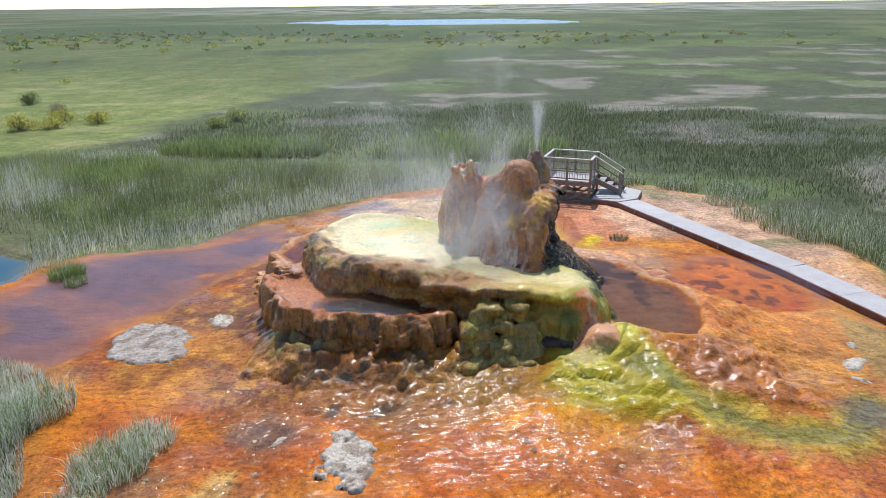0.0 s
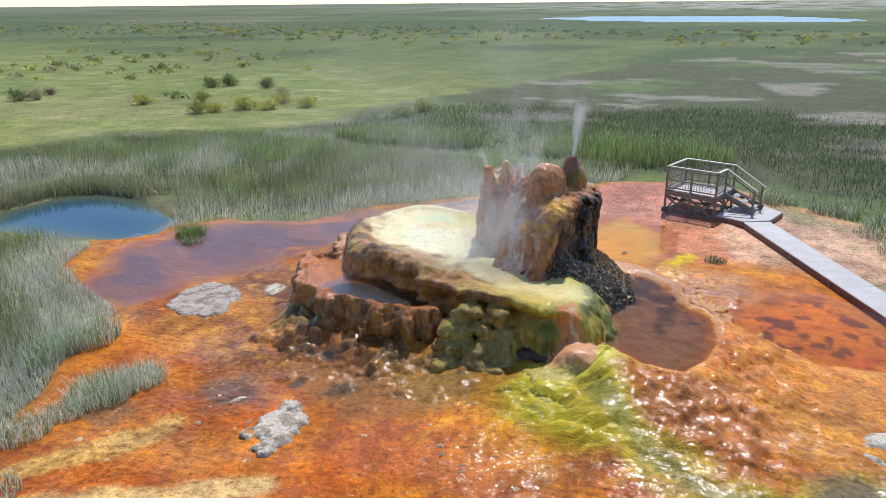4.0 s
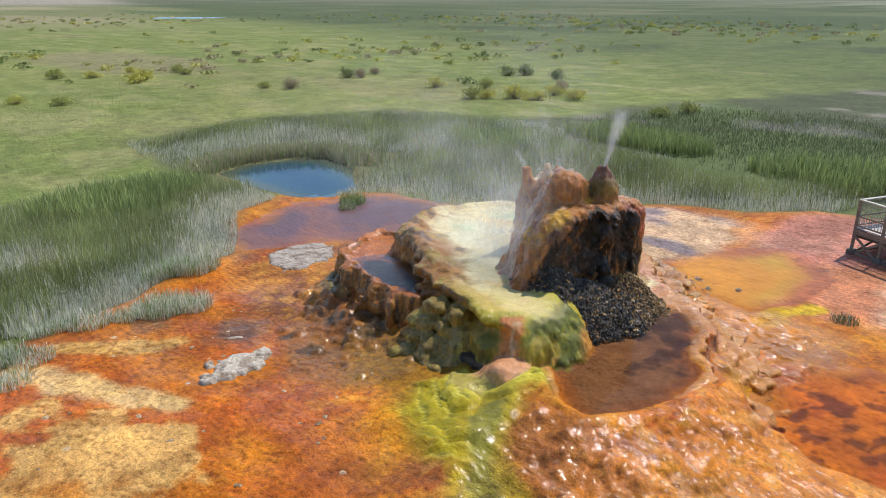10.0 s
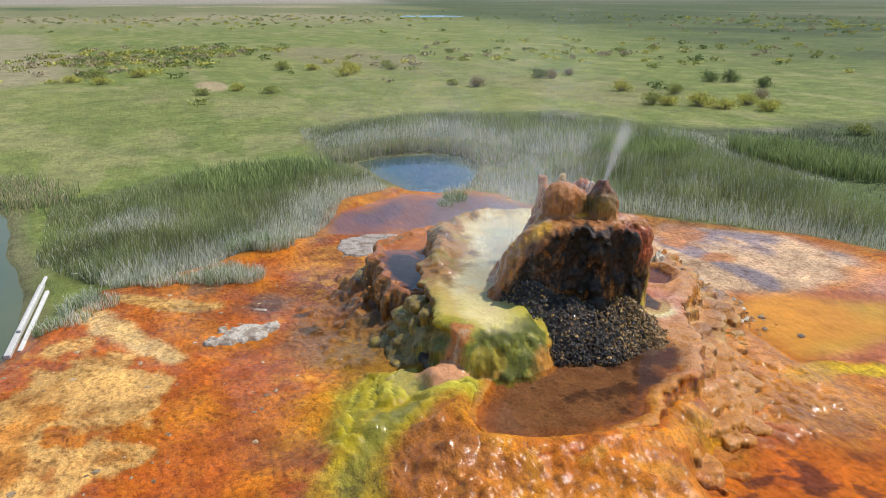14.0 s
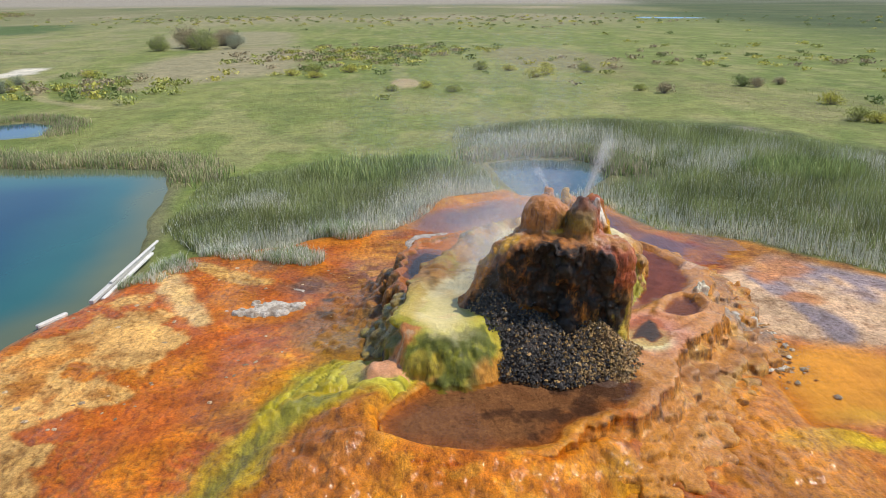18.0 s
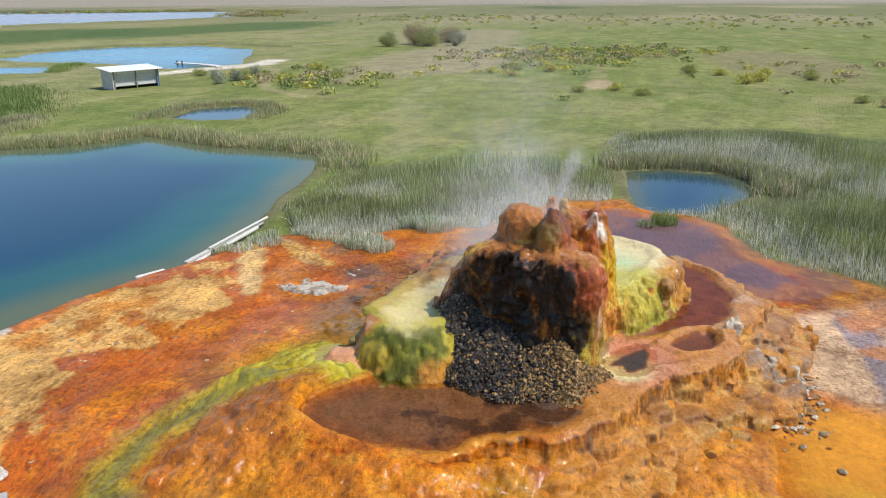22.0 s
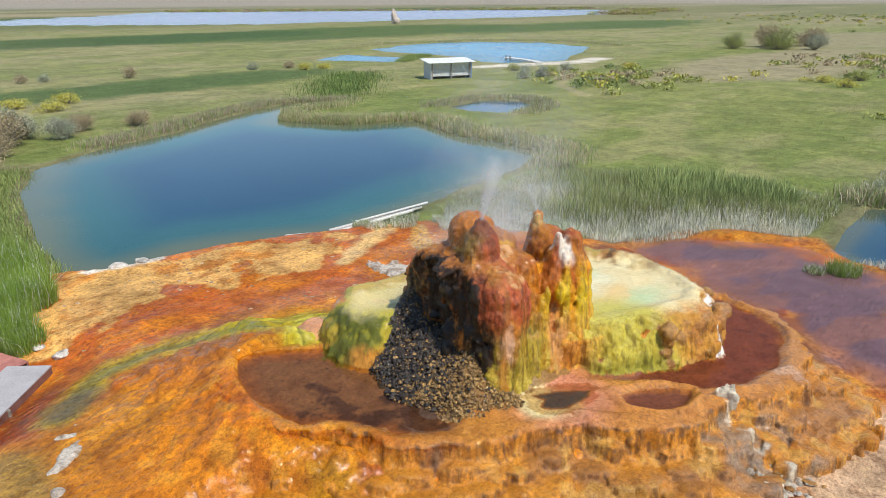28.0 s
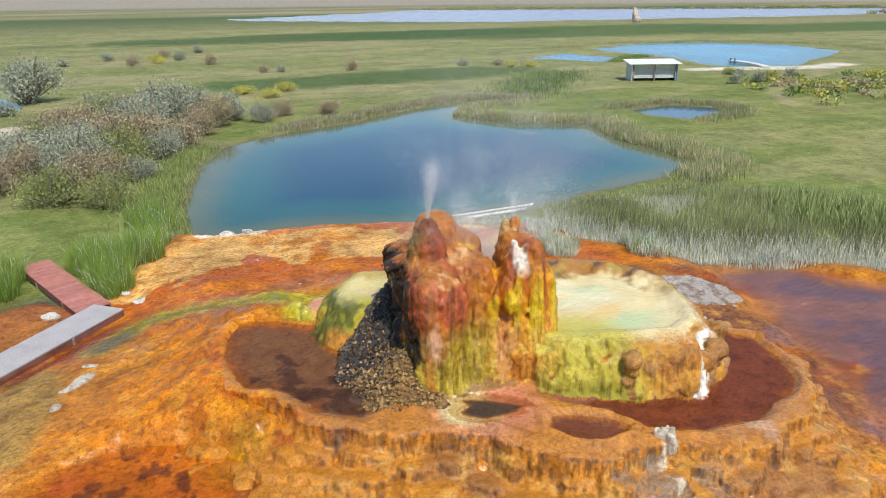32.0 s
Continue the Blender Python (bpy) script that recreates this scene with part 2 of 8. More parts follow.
def mineral_mat(name, scale=1.0, bump_d=0.03, streaks=0.0, ripples=0.0):
    """Mineral crust and mats: colour from the tint of the zones, flakes and grain at three scales, creases shaded in
    the colour, a film of water where the wet mask says so.
    """
    m, nt, bs, ln = node_mat(name)
    big, mid, fine = tex_noise(nt, 1.6 * scale, 6, 0.6), tex_noise(nt, 8 * scale, 6, 0.65), tex_noise(nt, 30 * scale, 4, 0.7)
    calm = attr(nt, "calm", "Fac")
    lively = math_node(nt, "SUBTRACT", 1.0, calm, True)
    wet = attr(nt, "wet", "Fac")
    fold = tex_noise(nt, 3.2 * scale, 7, 0.62)
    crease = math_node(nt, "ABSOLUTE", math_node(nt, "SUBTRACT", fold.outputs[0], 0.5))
    # shade of the folds drawn into the colour as dark crease lines
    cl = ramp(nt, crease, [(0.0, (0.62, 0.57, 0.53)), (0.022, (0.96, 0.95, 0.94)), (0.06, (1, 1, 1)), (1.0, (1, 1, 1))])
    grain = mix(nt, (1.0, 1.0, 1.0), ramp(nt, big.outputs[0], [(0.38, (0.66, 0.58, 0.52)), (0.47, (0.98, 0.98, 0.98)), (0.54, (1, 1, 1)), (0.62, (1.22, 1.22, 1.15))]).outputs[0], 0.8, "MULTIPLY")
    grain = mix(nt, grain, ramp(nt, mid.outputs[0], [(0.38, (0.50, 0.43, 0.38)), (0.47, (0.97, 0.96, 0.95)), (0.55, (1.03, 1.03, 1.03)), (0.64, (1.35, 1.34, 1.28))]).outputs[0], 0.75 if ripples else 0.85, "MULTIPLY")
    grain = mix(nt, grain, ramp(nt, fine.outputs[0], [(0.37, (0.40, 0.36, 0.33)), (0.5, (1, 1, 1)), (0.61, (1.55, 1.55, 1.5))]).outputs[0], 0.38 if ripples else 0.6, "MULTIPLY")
    if ripples:
        field = tex_noise(nt, 0.45, 8, 0.72)
        grain = mix(nt, grain, ramp(nt, field.outputs[0], [(0.36, (0.66, 0.66, 0.62)), (0.5, (1, 1, 1)), (0.62, (1.3, 1.26, 1.2))]).outputs[0], 0.9, "MULTIPLY")
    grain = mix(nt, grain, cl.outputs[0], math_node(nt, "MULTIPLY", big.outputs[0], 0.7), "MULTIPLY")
    if streaks:
        run = tex_noise(nt, 5.5, 4, 0.6, stretch=(1.7, 1.7, 0.2))
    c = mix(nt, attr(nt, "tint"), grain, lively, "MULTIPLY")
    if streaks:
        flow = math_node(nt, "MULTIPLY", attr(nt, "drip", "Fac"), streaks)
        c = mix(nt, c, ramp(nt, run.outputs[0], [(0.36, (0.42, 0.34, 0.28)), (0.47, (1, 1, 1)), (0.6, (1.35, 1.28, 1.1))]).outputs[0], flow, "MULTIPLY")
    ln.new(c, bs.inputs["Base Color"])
    rr = nt.nodes.new("ShaderNodeMapRange")
    rr.inputs["To Min"].default_value, rr.inputs["To Max"].default_value = 0.9, 0.55
    ln.new(wet, rr.inputs["Value"])
    ln.new(rr.outputs[0], bs.inputs["Roughness"])
    bs.inputs["Specular IOR Level"].default_value = 0.25
    film = ramp(nt, big.outputs[0], [(0.32, (0.3, 0.3, 0.3)), (0.47, (1, 1, 1))])
    ln.new(math_node(nt, "MULTIPLY", wet, film.outputs[0], True), bs.inputs["Coat Weight"])
    bs.inputs["Coat Roughness"].default_value, bs.inputs["Coat IOR"].default_value = 0.13 if ripples else 0.09, 1.4 if ripples else 1.45
    glint, dab = tex_noise(nt, 20, 2.5, 0.6), tex_noise(nt, 4.5, 3, 0.55)
    if ripples:
        # overlapping scales of crust, drawn out across the flow
        wp = tex_noise(nt, 1.1, 3, 0.6)
        tc2, mp = nt.nodes.new("ShaderNodeTexCoord"), nt.nodes.new("ShaderNodeMapping")
        mp.inputs["Scale"].default_value = (1.0, 2.8, 1.0)
        ln.new(mix(nt, tc2.outputs["Object"], wp.outputs["Color"], 0.35), mp.inputs[0])
        scale_e, scale_f = nt.nodes.new("ShaderNodeTexVoronoi"), nt.nodes.new("ShaderNodeTexVoronoi")
        scale_e.feature, scale_f.feature = "DISTANCE_TO_EDGE", "SMOOTH_F1"
        for vn in (scale_e, scale_f):
            vn.inputs["Scale"].default_value = 4.2
            ln.new(mp.outputs[0], vn.inputs["Vector"])
        coat_n = bump(nt, scale_f.outputs["Distance"], 0.9, 0.06, bump(nt, glint.outputs[0], 0.8, 0.016))
    else:
        coat_n = bump(nt, dab.outputs[0], 0.9, 0.085, bump(nt, glint.outputs[0], 0.95, 0.036))
    ln.new(coat_n, bs.inputs["Coat Normal"])
    nb = None
    if ripples:
        dam = ramp(nt, scale_e.outputs["Distance"], [(0.0, (0, 0, 0)), (0.03, (0.8, 0.8, 0.8)), (0.12, (1, 1, 1))])
        nb = bump(nt, dam.outputs[0], 0.35, ripples, bump(nt, scale_f.outputs["Distance"], 0.6, ripples * 2.0))
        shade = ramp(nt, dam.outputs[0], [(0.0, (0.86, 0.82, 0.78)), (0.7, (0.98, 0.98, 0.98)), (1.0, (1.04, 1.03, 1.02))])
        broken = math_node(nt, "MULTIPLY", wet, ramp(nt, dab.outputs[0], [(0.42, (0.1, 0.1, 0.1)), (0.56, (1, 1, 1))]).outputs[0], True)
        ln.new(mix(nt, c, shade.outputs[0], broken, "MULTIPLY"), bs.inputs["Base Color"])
    nb = bump(nt, mid.outputs[0], 0.5, bump_d * 3.0, nb)
    ln.new(math_node(nt, "MULTIPLY", lively, 0.6), nb.node.inputs["Strength"])
    nb = bump(nt, fold.outputs[0], 0.7, bump_d * 2.6, nb)
    nb = bump(nt, fine.outputs[0], 0.8, bump_d * 0.5, nb)
    ln.new(nb, bs.inputs["Normal"])
    return m


def vapour_mat(name, density):
    """Mist: thin white drops that let most of the light through."""
    m, nt, bs, ln = node_mat(name)
    df, tl, tr = nt.nodes.new("ShaderNodeBsdfDiffuse"), nt.nodes.new("ShaderNodeBsdfTranslucent"), nt.nodes.new("ShaderNodeBsdfTransparent")
    df.inputs[0].default_value = tl.inputs[0].default_value = (0.95, 0.96, 0.97, 1)
    m1, m2 = nt.nodes.new("ShaderNodeMixShader"), nt.nodes.new("ShaderNodeMixShader")
    m1.inputs[0].default_value, m2.inputs[0].default_value = 0.5, density
    ln.new(df.outputs[0], m1.inputs[1])
    ln.new(tl.outputs[0], m1.inputs[2])
    ln.new(tr.outputs[0], m2.inputs[1])
    ln.new(m1.outputs[0], m2.inputs[2])
    ln.new(m2.outputs[0], nt.nodes["Material Output"].inputs[0])
    return m


def blade_mat(name, rough=0.55, trans=0.25):
    """Leaves and stalks: colour from the tint, a little light through them."""
    m, nt, bs, ln = node_mat(name)
    n = tex_noise(nt, 0.35, 3)
    c = mix(nt, attr(nt, "tint"), ramp(nt, n.outputs[0], [(0.3, (0.7, 0.75, 0.7)), (0.7, (1.25, 1.2, 1.1))]).outputs[0], 0.7, "MULTIPLY")
    ln.new(c, bs.inputs["Base Color"])
    bs.inputs["Roughness"].default_value = rough
    bs.inputs["Specular IOR Level"].default_value = 0.25
    tr = nt.nodes.new("ShaderNodeBsdfTranslucent")
    ln.new(c, tr.inputs[0])
    ms = nt.nodes.new("ShaderNodeMixShader")
    ms.inputs[0].default_value = trans
    ln.new(bs.outputs[0], ms.inputs[1])
    ln.new(tr.outputs[0], ms.inputs[2])
    ln.new(ms.outputs[0], nt.nodes["Material Output"].inputs[0])
    return m


def plain_mat(name, lo, hi, rough=0.7, scale=6.0, bump_d=0.004, metal=0.0, stretch=None):
    m, nt, bs, ln = node_mat(name)
    n, f = tex_noise(nt, scale, 5, stretch=stretch), tex_noise(nt, scale * 9, 3, stretch=stretch)
    c = ramp(nt, n.outputs[0], [(0.3, lo), (0.7, hi)]).outputs[0]
    oi = nt.nodes.new("ShaderNodeObjectInfo")
    c = mix(nt, c, ramp(nt, oi.outputs["Random"], [(0, (0.85, 0.85, 0.85)), (1, (1.1, 1.1, 1.1))]).outputs[0], 1.0, "MULTIPLY")
    c = mix(nt, c, ramp(nt, f.outputs[0], [(0.3, (0.75, 0.75, 0.75)), (0.65, (1.1, 1.1, 1.1))]).outputs[0], 0.6, "MULTIPLY")
    ln.new(c, bs.inputs["Base Color"])
    bs.inputs["Roughness"].default_value, bs.inputs["Metallic"].default_value = rough, metal
    ln.new(bump(nt, f.outputs[0], 0.4, bump_d), bs.inputs["Normal"])
    return m


def film_mat(name, tint, gloss_rough=0.03, ripple=3.0, depth=0.01, ior=1.22):
    """Shallow clear water: the bottom shows through, the sky lies on it."""
    m, nt, bs, ln = node_mat(name)
    n = tex_noise(nt, ripple, 3)
    nb = bump(nt, n.outputs[0], 0.25, depth)
    tr = nt.nodes.new("ShaderNodeBsdfTransparent")
    tr.inputs[0].default_value = (*tint, 1)
    gl = nt.nodes.new("ShaderNodeBsdfGlossy")
    gl.inputs["Roughness"].default_value = gloss_rough
    ln.new(nb, gl.inputs["Normal"])
    fr = nt.nodes.new("ShaderNodeFresnel")
    fr.inputs["IOR"].default_value = ior
    ln.new(nb, fr.inputs["Normal"])
    ms = nt.nodes.new("ShaderNodeMixShader")
    ln.new(fr.outputs[0], ms.inputs[0])
    ln.new(tr.outputs[0], ms.inputs[1])
    ln.new(gl.outputs[0], ms.inputs[2])
    ln.new(ms.outputs[0], nt.nodes["Material Output"].inputs[0])
    return m


def pond_mat(name, rough=0.06, spec=0.5):
    """Deep spring water: colour by depth from the tint, smooth with faint ripples."""
    m, nt, bs, ln = node_mat(name)
    n, big = tex_noise(nt, 2.2, 3, stretch=(1, 1.6, 1)), tex_noise(nt, 0.12, 3)
    c = mix(nt, attr(nt, "tint"), ramp(nt, big.outputs[0], [(0.3, (0.75, 0.8, 0.85)), (0.7, (1.2, 1.15, 1.1))]).outputs[0], 0.7, "MULTIPLY")
    ln.new(c, bs.inputs["Base Color"])
    bs.inputs["Roughness"].default_value, bs.inputs["IOR"].default_value = rough, 1.33
    bs.inputs["Specular IOR Level"].default_value = spec
    ln.new(bump(nt, n.outputs[0], 0.12, 0.02), bs.inputs["Normal"])
    return m


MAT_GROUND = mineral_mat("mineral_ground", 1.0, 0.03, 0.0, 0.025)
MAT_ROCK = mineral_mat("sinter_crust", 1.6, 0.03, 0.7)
MAT_BLADE = blade_mat("reed_leaf")
MAT_LEAF = blade_mat("shrub_leaf", 0.6, 0.2)
MAT_POND = pond_mat("pond_water")
# weak gloss here; the tint supplies the sky's reflected blue
MAT_FARWATER = pond_mat("far_water", 0.22, 0.25)
MAT_FILM = film_mat("shallow_water", (0.94, 0.88, 0.78))
MAT_CLEAR = film_mat("clear_film", (0.97, 0.96, 0.97), 0.05, 3.0, 0.01, 1.28)
MAT_DARKFILM = film_mat("tinted_shallow_water", (0.86, 0.77, 0.68), 0.04)
MAT_SILVER = film_mat("rippled_puddle", (0.7, 0.7, 0.7), 0.12, 14.0, 0.05, 1.6)
MAT_GREYWOOD = plain_mat("weathered_wood", (0.16, 0.13, 0.10), (0.30, 0.26, 0.21), 0.8, 3, stretch=(1, 1, 6))
MAT_RAIL = plain_mat("pale_rail_wood", (0.45, 0.42, 0.37), (0.6, 0.57, 0.52), 0.7, 4)
MAT_DECK = plain_mat("pale_deck_board", (0.36, 0.335, 0.33), (0.44, 0.415, 0.41), 0.65, 2)
MAT_FASCIA = plain_mat("brown_fascia", (0.17, 0.07, 0.05), (0.26, 0.12, 0.09), 0.7, 4)
MAT_RED = plain_mat("red_painted_board", (0.36, 0.13, 0.10), (0.48, 0.20, 0.16), 0.75, 5)
MAT_BLEACHED = plain_mat("bleached_wood", (0.5, 0.48, 0.44), (0.72, 0.70, 0.66), 0.8, 6, stretch=(4, 1, 1))
MAT_WIRE = plain_mat("wire_mesh", (0.18, 0.17, 0.16), (0.3, 0.28, 0.26), 0.6, 8)
MAT_TIN = plain_mat("roof_sheet", (0.62, 0.64, 0.66), (0.75, 0.77, 0.8), 0.45, 2)
MAT_GREYWALL = plain_mat("grey_siding", (0.50, 0.50, 0.50), (0.62, 0.62, 0.61), 0.8, 3)
MAT_BLUE = plain_mat("blue_siding", (0.02, 0.16, 0.42), (0.04, 0.22, 0.52), 0.6, 3)
MAT_CONCRETE = plain_mat("grey_footing", (0.12, 0.11, 0.10), (0.22, 0.2, 0.18), 0.9, 6)
MAT_TWIG = plain_mat("grey_twig", (0.16, 0.13, 0.10), (0.32, 0.28, 0.23), 0.9, 9)
MAT_DROP = vapour_mat("water_drops", 0.42)
MAT_STEAM = vapour_mat("steam_drops", 0.19)

# ---- the plan ----
WATER = -0.80
ZONE = [(5.7, 2.6), (7.5, 5.2), (8.4, 7.8), (9.3, 8.9), (10.6, 7.6), (13.2, 8.5), (14.4, 13), (13.8, 18), (14.4, 22), (14.0, 26), (13.2, 30), (10.4, 32.8), (7, 36),
        (4.2, 36), (2.0, 35.2), (0, 33), (-4.4, 30.4), (-7.2, 28.4), (-9.0, 25.3), (-12.4, 24.4), (-13.6, 22.4), (-15.2, 20.2), (-14.2, 17.4), (-12.4, 16.2), (-9.4, 14.9),
        (-8.5, 12.4), (-7.2, 10.0), (-6.6, 8.0), (-4.8, 6.6), (-3.9, 5.6), (-0.6, 4.1), (1.9, 3.2), (4.2, 3.0)]
POND = [(5.4, 2.2), (4.2, 3.1), (1.9, 3.3), (-0.6, 4.2), (-3.9, 5.8), (-8.2, 5.6), (-12.4, 4.8), (-17.7, 4.2), (-22, 2.8), (-22.9, -1.4), (-22.9, -5.1), (-25.4, -11.9),
        (-20.8, -14.2), (-18.3, -19.9), (-21.5, -24.0), (-27.5, -23.3), (-28.4, -25.0), (-23.1, -27.3), (-17.1, -25.0), (-10.5, -21.3), (-4.2, -18.9), (0.5, -16.0), (2.8, -11.2), (5.0, -2.1)]
SMALL_POND = [(-22.0, 20.3), (-22.9, 22.5), (-22.5, 25.3), (-21.1, 26.6), (-18.7, 26.4), (-14.5, 24.0), (-13.9, 22.0), (-14.9, 21.0), (-17.5, 20.6)]
BACK_POOL = [(-32.4, -15.2), (-37.3, -15.6), (-39.5, -12.5), (-37.9, -9.8), (-33.3, -8.9), (-31.8, -11.8)]
UPPER_POND = [(-72, -80), (-90, -85), (-110, -78), (-119, -62), (-112, -46), (-99, -40.5), (-86, -37.2), (-77, -34), (-66, -40), (-68.5, -50), (-71.5, -58.4), (-70, -70)]
UPPER_POND = [(-93 + 0.81 * (px_ + 93) - 0.09 * (py_ + 59) * -1.0, -59 + 0.93 * (py_ + 59) + 0.09 * (px_ + 93)) for px_, py_ in UPPER_POND]
SLIVER = [(-56.5, -64.6), (-66, -69.9), (-68.8, -58.4), (-61.3, -53)]
LAKE = [(-60, -345), (-84, -308), (-116, -262), (-150, -226), (-228, -214), (-300, -196), (-400, -206), (-486, -300), (-420, -420), (-330, -490), (-268, -560), (-205, -475), (-118, -400)]
NORTH_LAKE = [(-73, 385), (-45, 346), (-20, 328), (10, 320), (32, 319), (60, 329), (70, 338), (60, 380), (36, 418), (-22, 430), (-50, 415)]
FAR_POND = [(-312, 132), (-330, 140), (-318, 160), (-300, 153)]
EAST_SLOUGH = [(14, -43), (22, -45), (30, -52), (26, -57), (16, -54)]
BROWN_POOL = [(10.1, 8.2), (9.9, 10.0), (10.6, 11.2), (12.5, 12.4), (14, 10), (12.5, 7.9)]
RED_POOL = [(6.9, 18.9), (7.5, 20.0), (7.9, 21.0), (9.3, 21.7), (10.6, 20.4), (10.8, 19.0), (10.2, 17.8), (8.9, 17.5), (7.8, 17.9)]
YELLOW_POOL = [(1.3, 24.7), (2.0, 26.8), (3.3, 29.0), (4.8, 27.4), (5.0, 25.3), (4.7, 23.6), (3.4, 23.7), (2.3, 24.3)]
PURPLE = [(-14.0, 20.2), (-12.0, 16.2), (-9.6, 15.6), (-8.4, 18), (-7.6, 20.5), (-6.4, 22.6), (-5.2, 25.0), (-6.6, 26.9), (-9, 24.8), (-12.4, 23.9)]
SIDE_POOL = [(10.4, 12.6), (9.9, 13.8), (10.1, 15.2), (10.7, 17.2), (12.2, 16.8), (11.9, 14.6), (11.3, 13.0)]
CREAM = [(-2.3, 6.1), (-2.5, 7.8), (0.1, 9.9), (1.1, 9.3), (1.9, 8.2), (3.6, 7.9), (5.4, 8.9), (8.0, 10.0), (8.0, 6.2), (5.6, 4.2), (3.3, 4.5), (0.5, 5.0)]
CREAM_STRIP = [(-1.0, 9.6), (-2.6, 8.6), (-4.2, 7.9), (-5.6, 7.0)]
STREAM = [(4.3, 13.6), (4.75, 12.9), (5.5, 12.1), (6.7, 11.45), (8.0, 11.6), (9.2, 12.6)]
FAN = [(3.4, 15.2), (4.6, 15.1), (4.6, 14.1), (4.85, 13.2), (5.3, 12.3), (4.8, 11.9), (3.8, 12.1), (2.9, 12.6), (2.3, 13.4), (2.6, 14.4)]
RAPIDS = [(4.6, 13.8), (5.6, 14.0), (6.8, 14.6), (7.6, 14.0), (7.4, 12.4), (6.0, 12.4)]
CRUST = [(-3.4, 14.2), (-2.2, 15.0), (-0.6, 14.9), (1.2, 14.6), (2.0, 13.8), (1.4, 12.6), (-0.6, 12.3), (-2.4, 12.6)]
PINK_FLAT = [(2.2, 29.5), (4.5, 28.6), (6.2, 29.5), (7.2, 34), (4.4, 36), (1.6, 34.5)]
PALE_FLAT = [(-3.6, 24.6), (-0.6, 24.2), (1.0, 25.2), (1.9, 27.4), (1.2, 31.6), (-2.5, 31.0), (-5.5, 28.6)]
MARSH = [(-13, 25.5), (-24, 28), (-34, 24), (-36, 30), (-33, 39), (-21, 46), (-20, 54), (-15, 71), (1, 112), (30, 143), (110, 150), (120, 60), (70, 25), (24, 18), (15.5, 22), (14.5, 28), (10, 34), (6, 37), (0, 34), (-7, 29)]
REEDS_WEST = [(-9.6, 14.9), (-14.0, 17.2), (-15.2, 19.8), (-22, 19.8), (-23.5, 15.8), (-22, 9.5), (-18, 5.6), (-10.5, 6.0), (-7.6, 8.4), (-7.6, 10.3), (-8.8, 12.5)]
REEDS_NORTH = [(-13.8, 22.4), (-13.0, 24.6), (-9.2, 25.6), (-7.4, 28.7), (-4.6, 30.8), (0, 33.4), (2.2, 36), (3, 40), (-5, 39), (-13, 42), (-20, 45), (-31, 38), (-35, 29), (-33, 20), (-23.5, 18.5), (-23.6, 23), (-22.5, 26.4), (-19, 27.4), (-15, 25)]
WALK = [(8.34, 29.36), (11.55, 21.2), (12.9, 16.6), (12.65, 13.35), (8.75, 9.45)]
REDWALK = [(9.15, 9.3), (10.85, 4.1)]
MOUND_FOOT = [(4.2, 14.9), (5.1, 14.2), (6.0, 14.2), (6.5, 15.1), (6.85, 16.4), (6.9, 17.6), (6.3, 18.3), (6.0, 19.0), (5.5, 19.8), (4.8, 20.5), (4.0, 21.1), (2.8, 21.6), (2.4, 22.4),
              (1.6, 22.7), (0.5, 23.3), (-0.8, 23.6), (-2.1, 23.8), (-4.0, 23.3), (-4.9, 22.5), (-5.3, 20.8), (-4.8, 19.5), (-4.6, 17.6), (-4.0, 16.0), (-2.5, 15.0), (0.3, 14.6), (2.4, 14.6)]


# broken crust and wet bosses round the foot: rounded lumps heaped on the ground
DOME_LO, DOME_H = (-6.6, 11.6), 0.035
DOME_MAP = np.zeros((430, 400))


def heap(n, a, b, r0, r1, flat):
    """Scatter rounded lumps between two corners; the higher lump wins."""
    for _ in range(n):
        cx, cy, r = RNG.uniform(a[0], b[0]), RNG.uniform(a[1], b[1]), RNG.uniform(r0, r1)
        i0, i1 = int((cx - r * 1.4 - DOME_LO[0]) / DOME_H), int((cx + r * 1.4 - DOME_LO[0]) / DOME_H)
        j0, j1 = int((cy - r * 1.4 - DOME_LO[1]) / DOME_H), int((cy + r * 1.4 - DOME_LO[1]) / DOME_H)
        px_ = (DOME_LO[0] + np.arange(i0, i1) * DOME_H)[:, None]
        py_ = (DOME_LO[1] + np.arange(j0, j1) * DOME_H)[None, :]
        wob = 1 + 0.28 * vnoise(px_ * 4, py_ * 4, 3.0) + 0.05 * vnoise(px_ * 8, py_ * 8, 5.0)
        d = np.hypot((px_ - cx) * RNG.uniform(0.8, 1.2), (py_ - cy) * RNG.uniform(0.8, 1.2)) * wob
        dome = flat * np.sqrt(np.maximum(r * r - d * d, 0))
        DOME_MAP[i0:i1, j0:j1] = np.maximum(DOME_MAP[i0:i1, j0:j1], dome[:DOME_MAP[i0:i1, j0:j1].shape[0], :DOME_MAP[i0:i1, j0:j1].shape[1]])


heap(70, (-3.2, 12.9), (1.6, 14.9), 0.07, 0.18, 0.6)
heap(120, (-4.4, 14.6), (-2.4, 16.2), 0.10, 0.26, 0.85)
heap(40, (-5.1, 16.2), (-4.3, 19.4), 0.08, 0.17, 0.6)
heap(150, (3.4, 21.2), (6.7, 23.0), 0.08, 0.24, 0.38)
heap(40, (0.2, 23.6), (3.2, 24.4), 0.10, 0.26, 0.35)
heap(110, (6.1, 18.6), (7.3, 21.4), 0.08, 0.24, 0.38)
heap(30, (5.8, 12.4), (7.8, 13.9), 0.12, 0.34, 0.4)


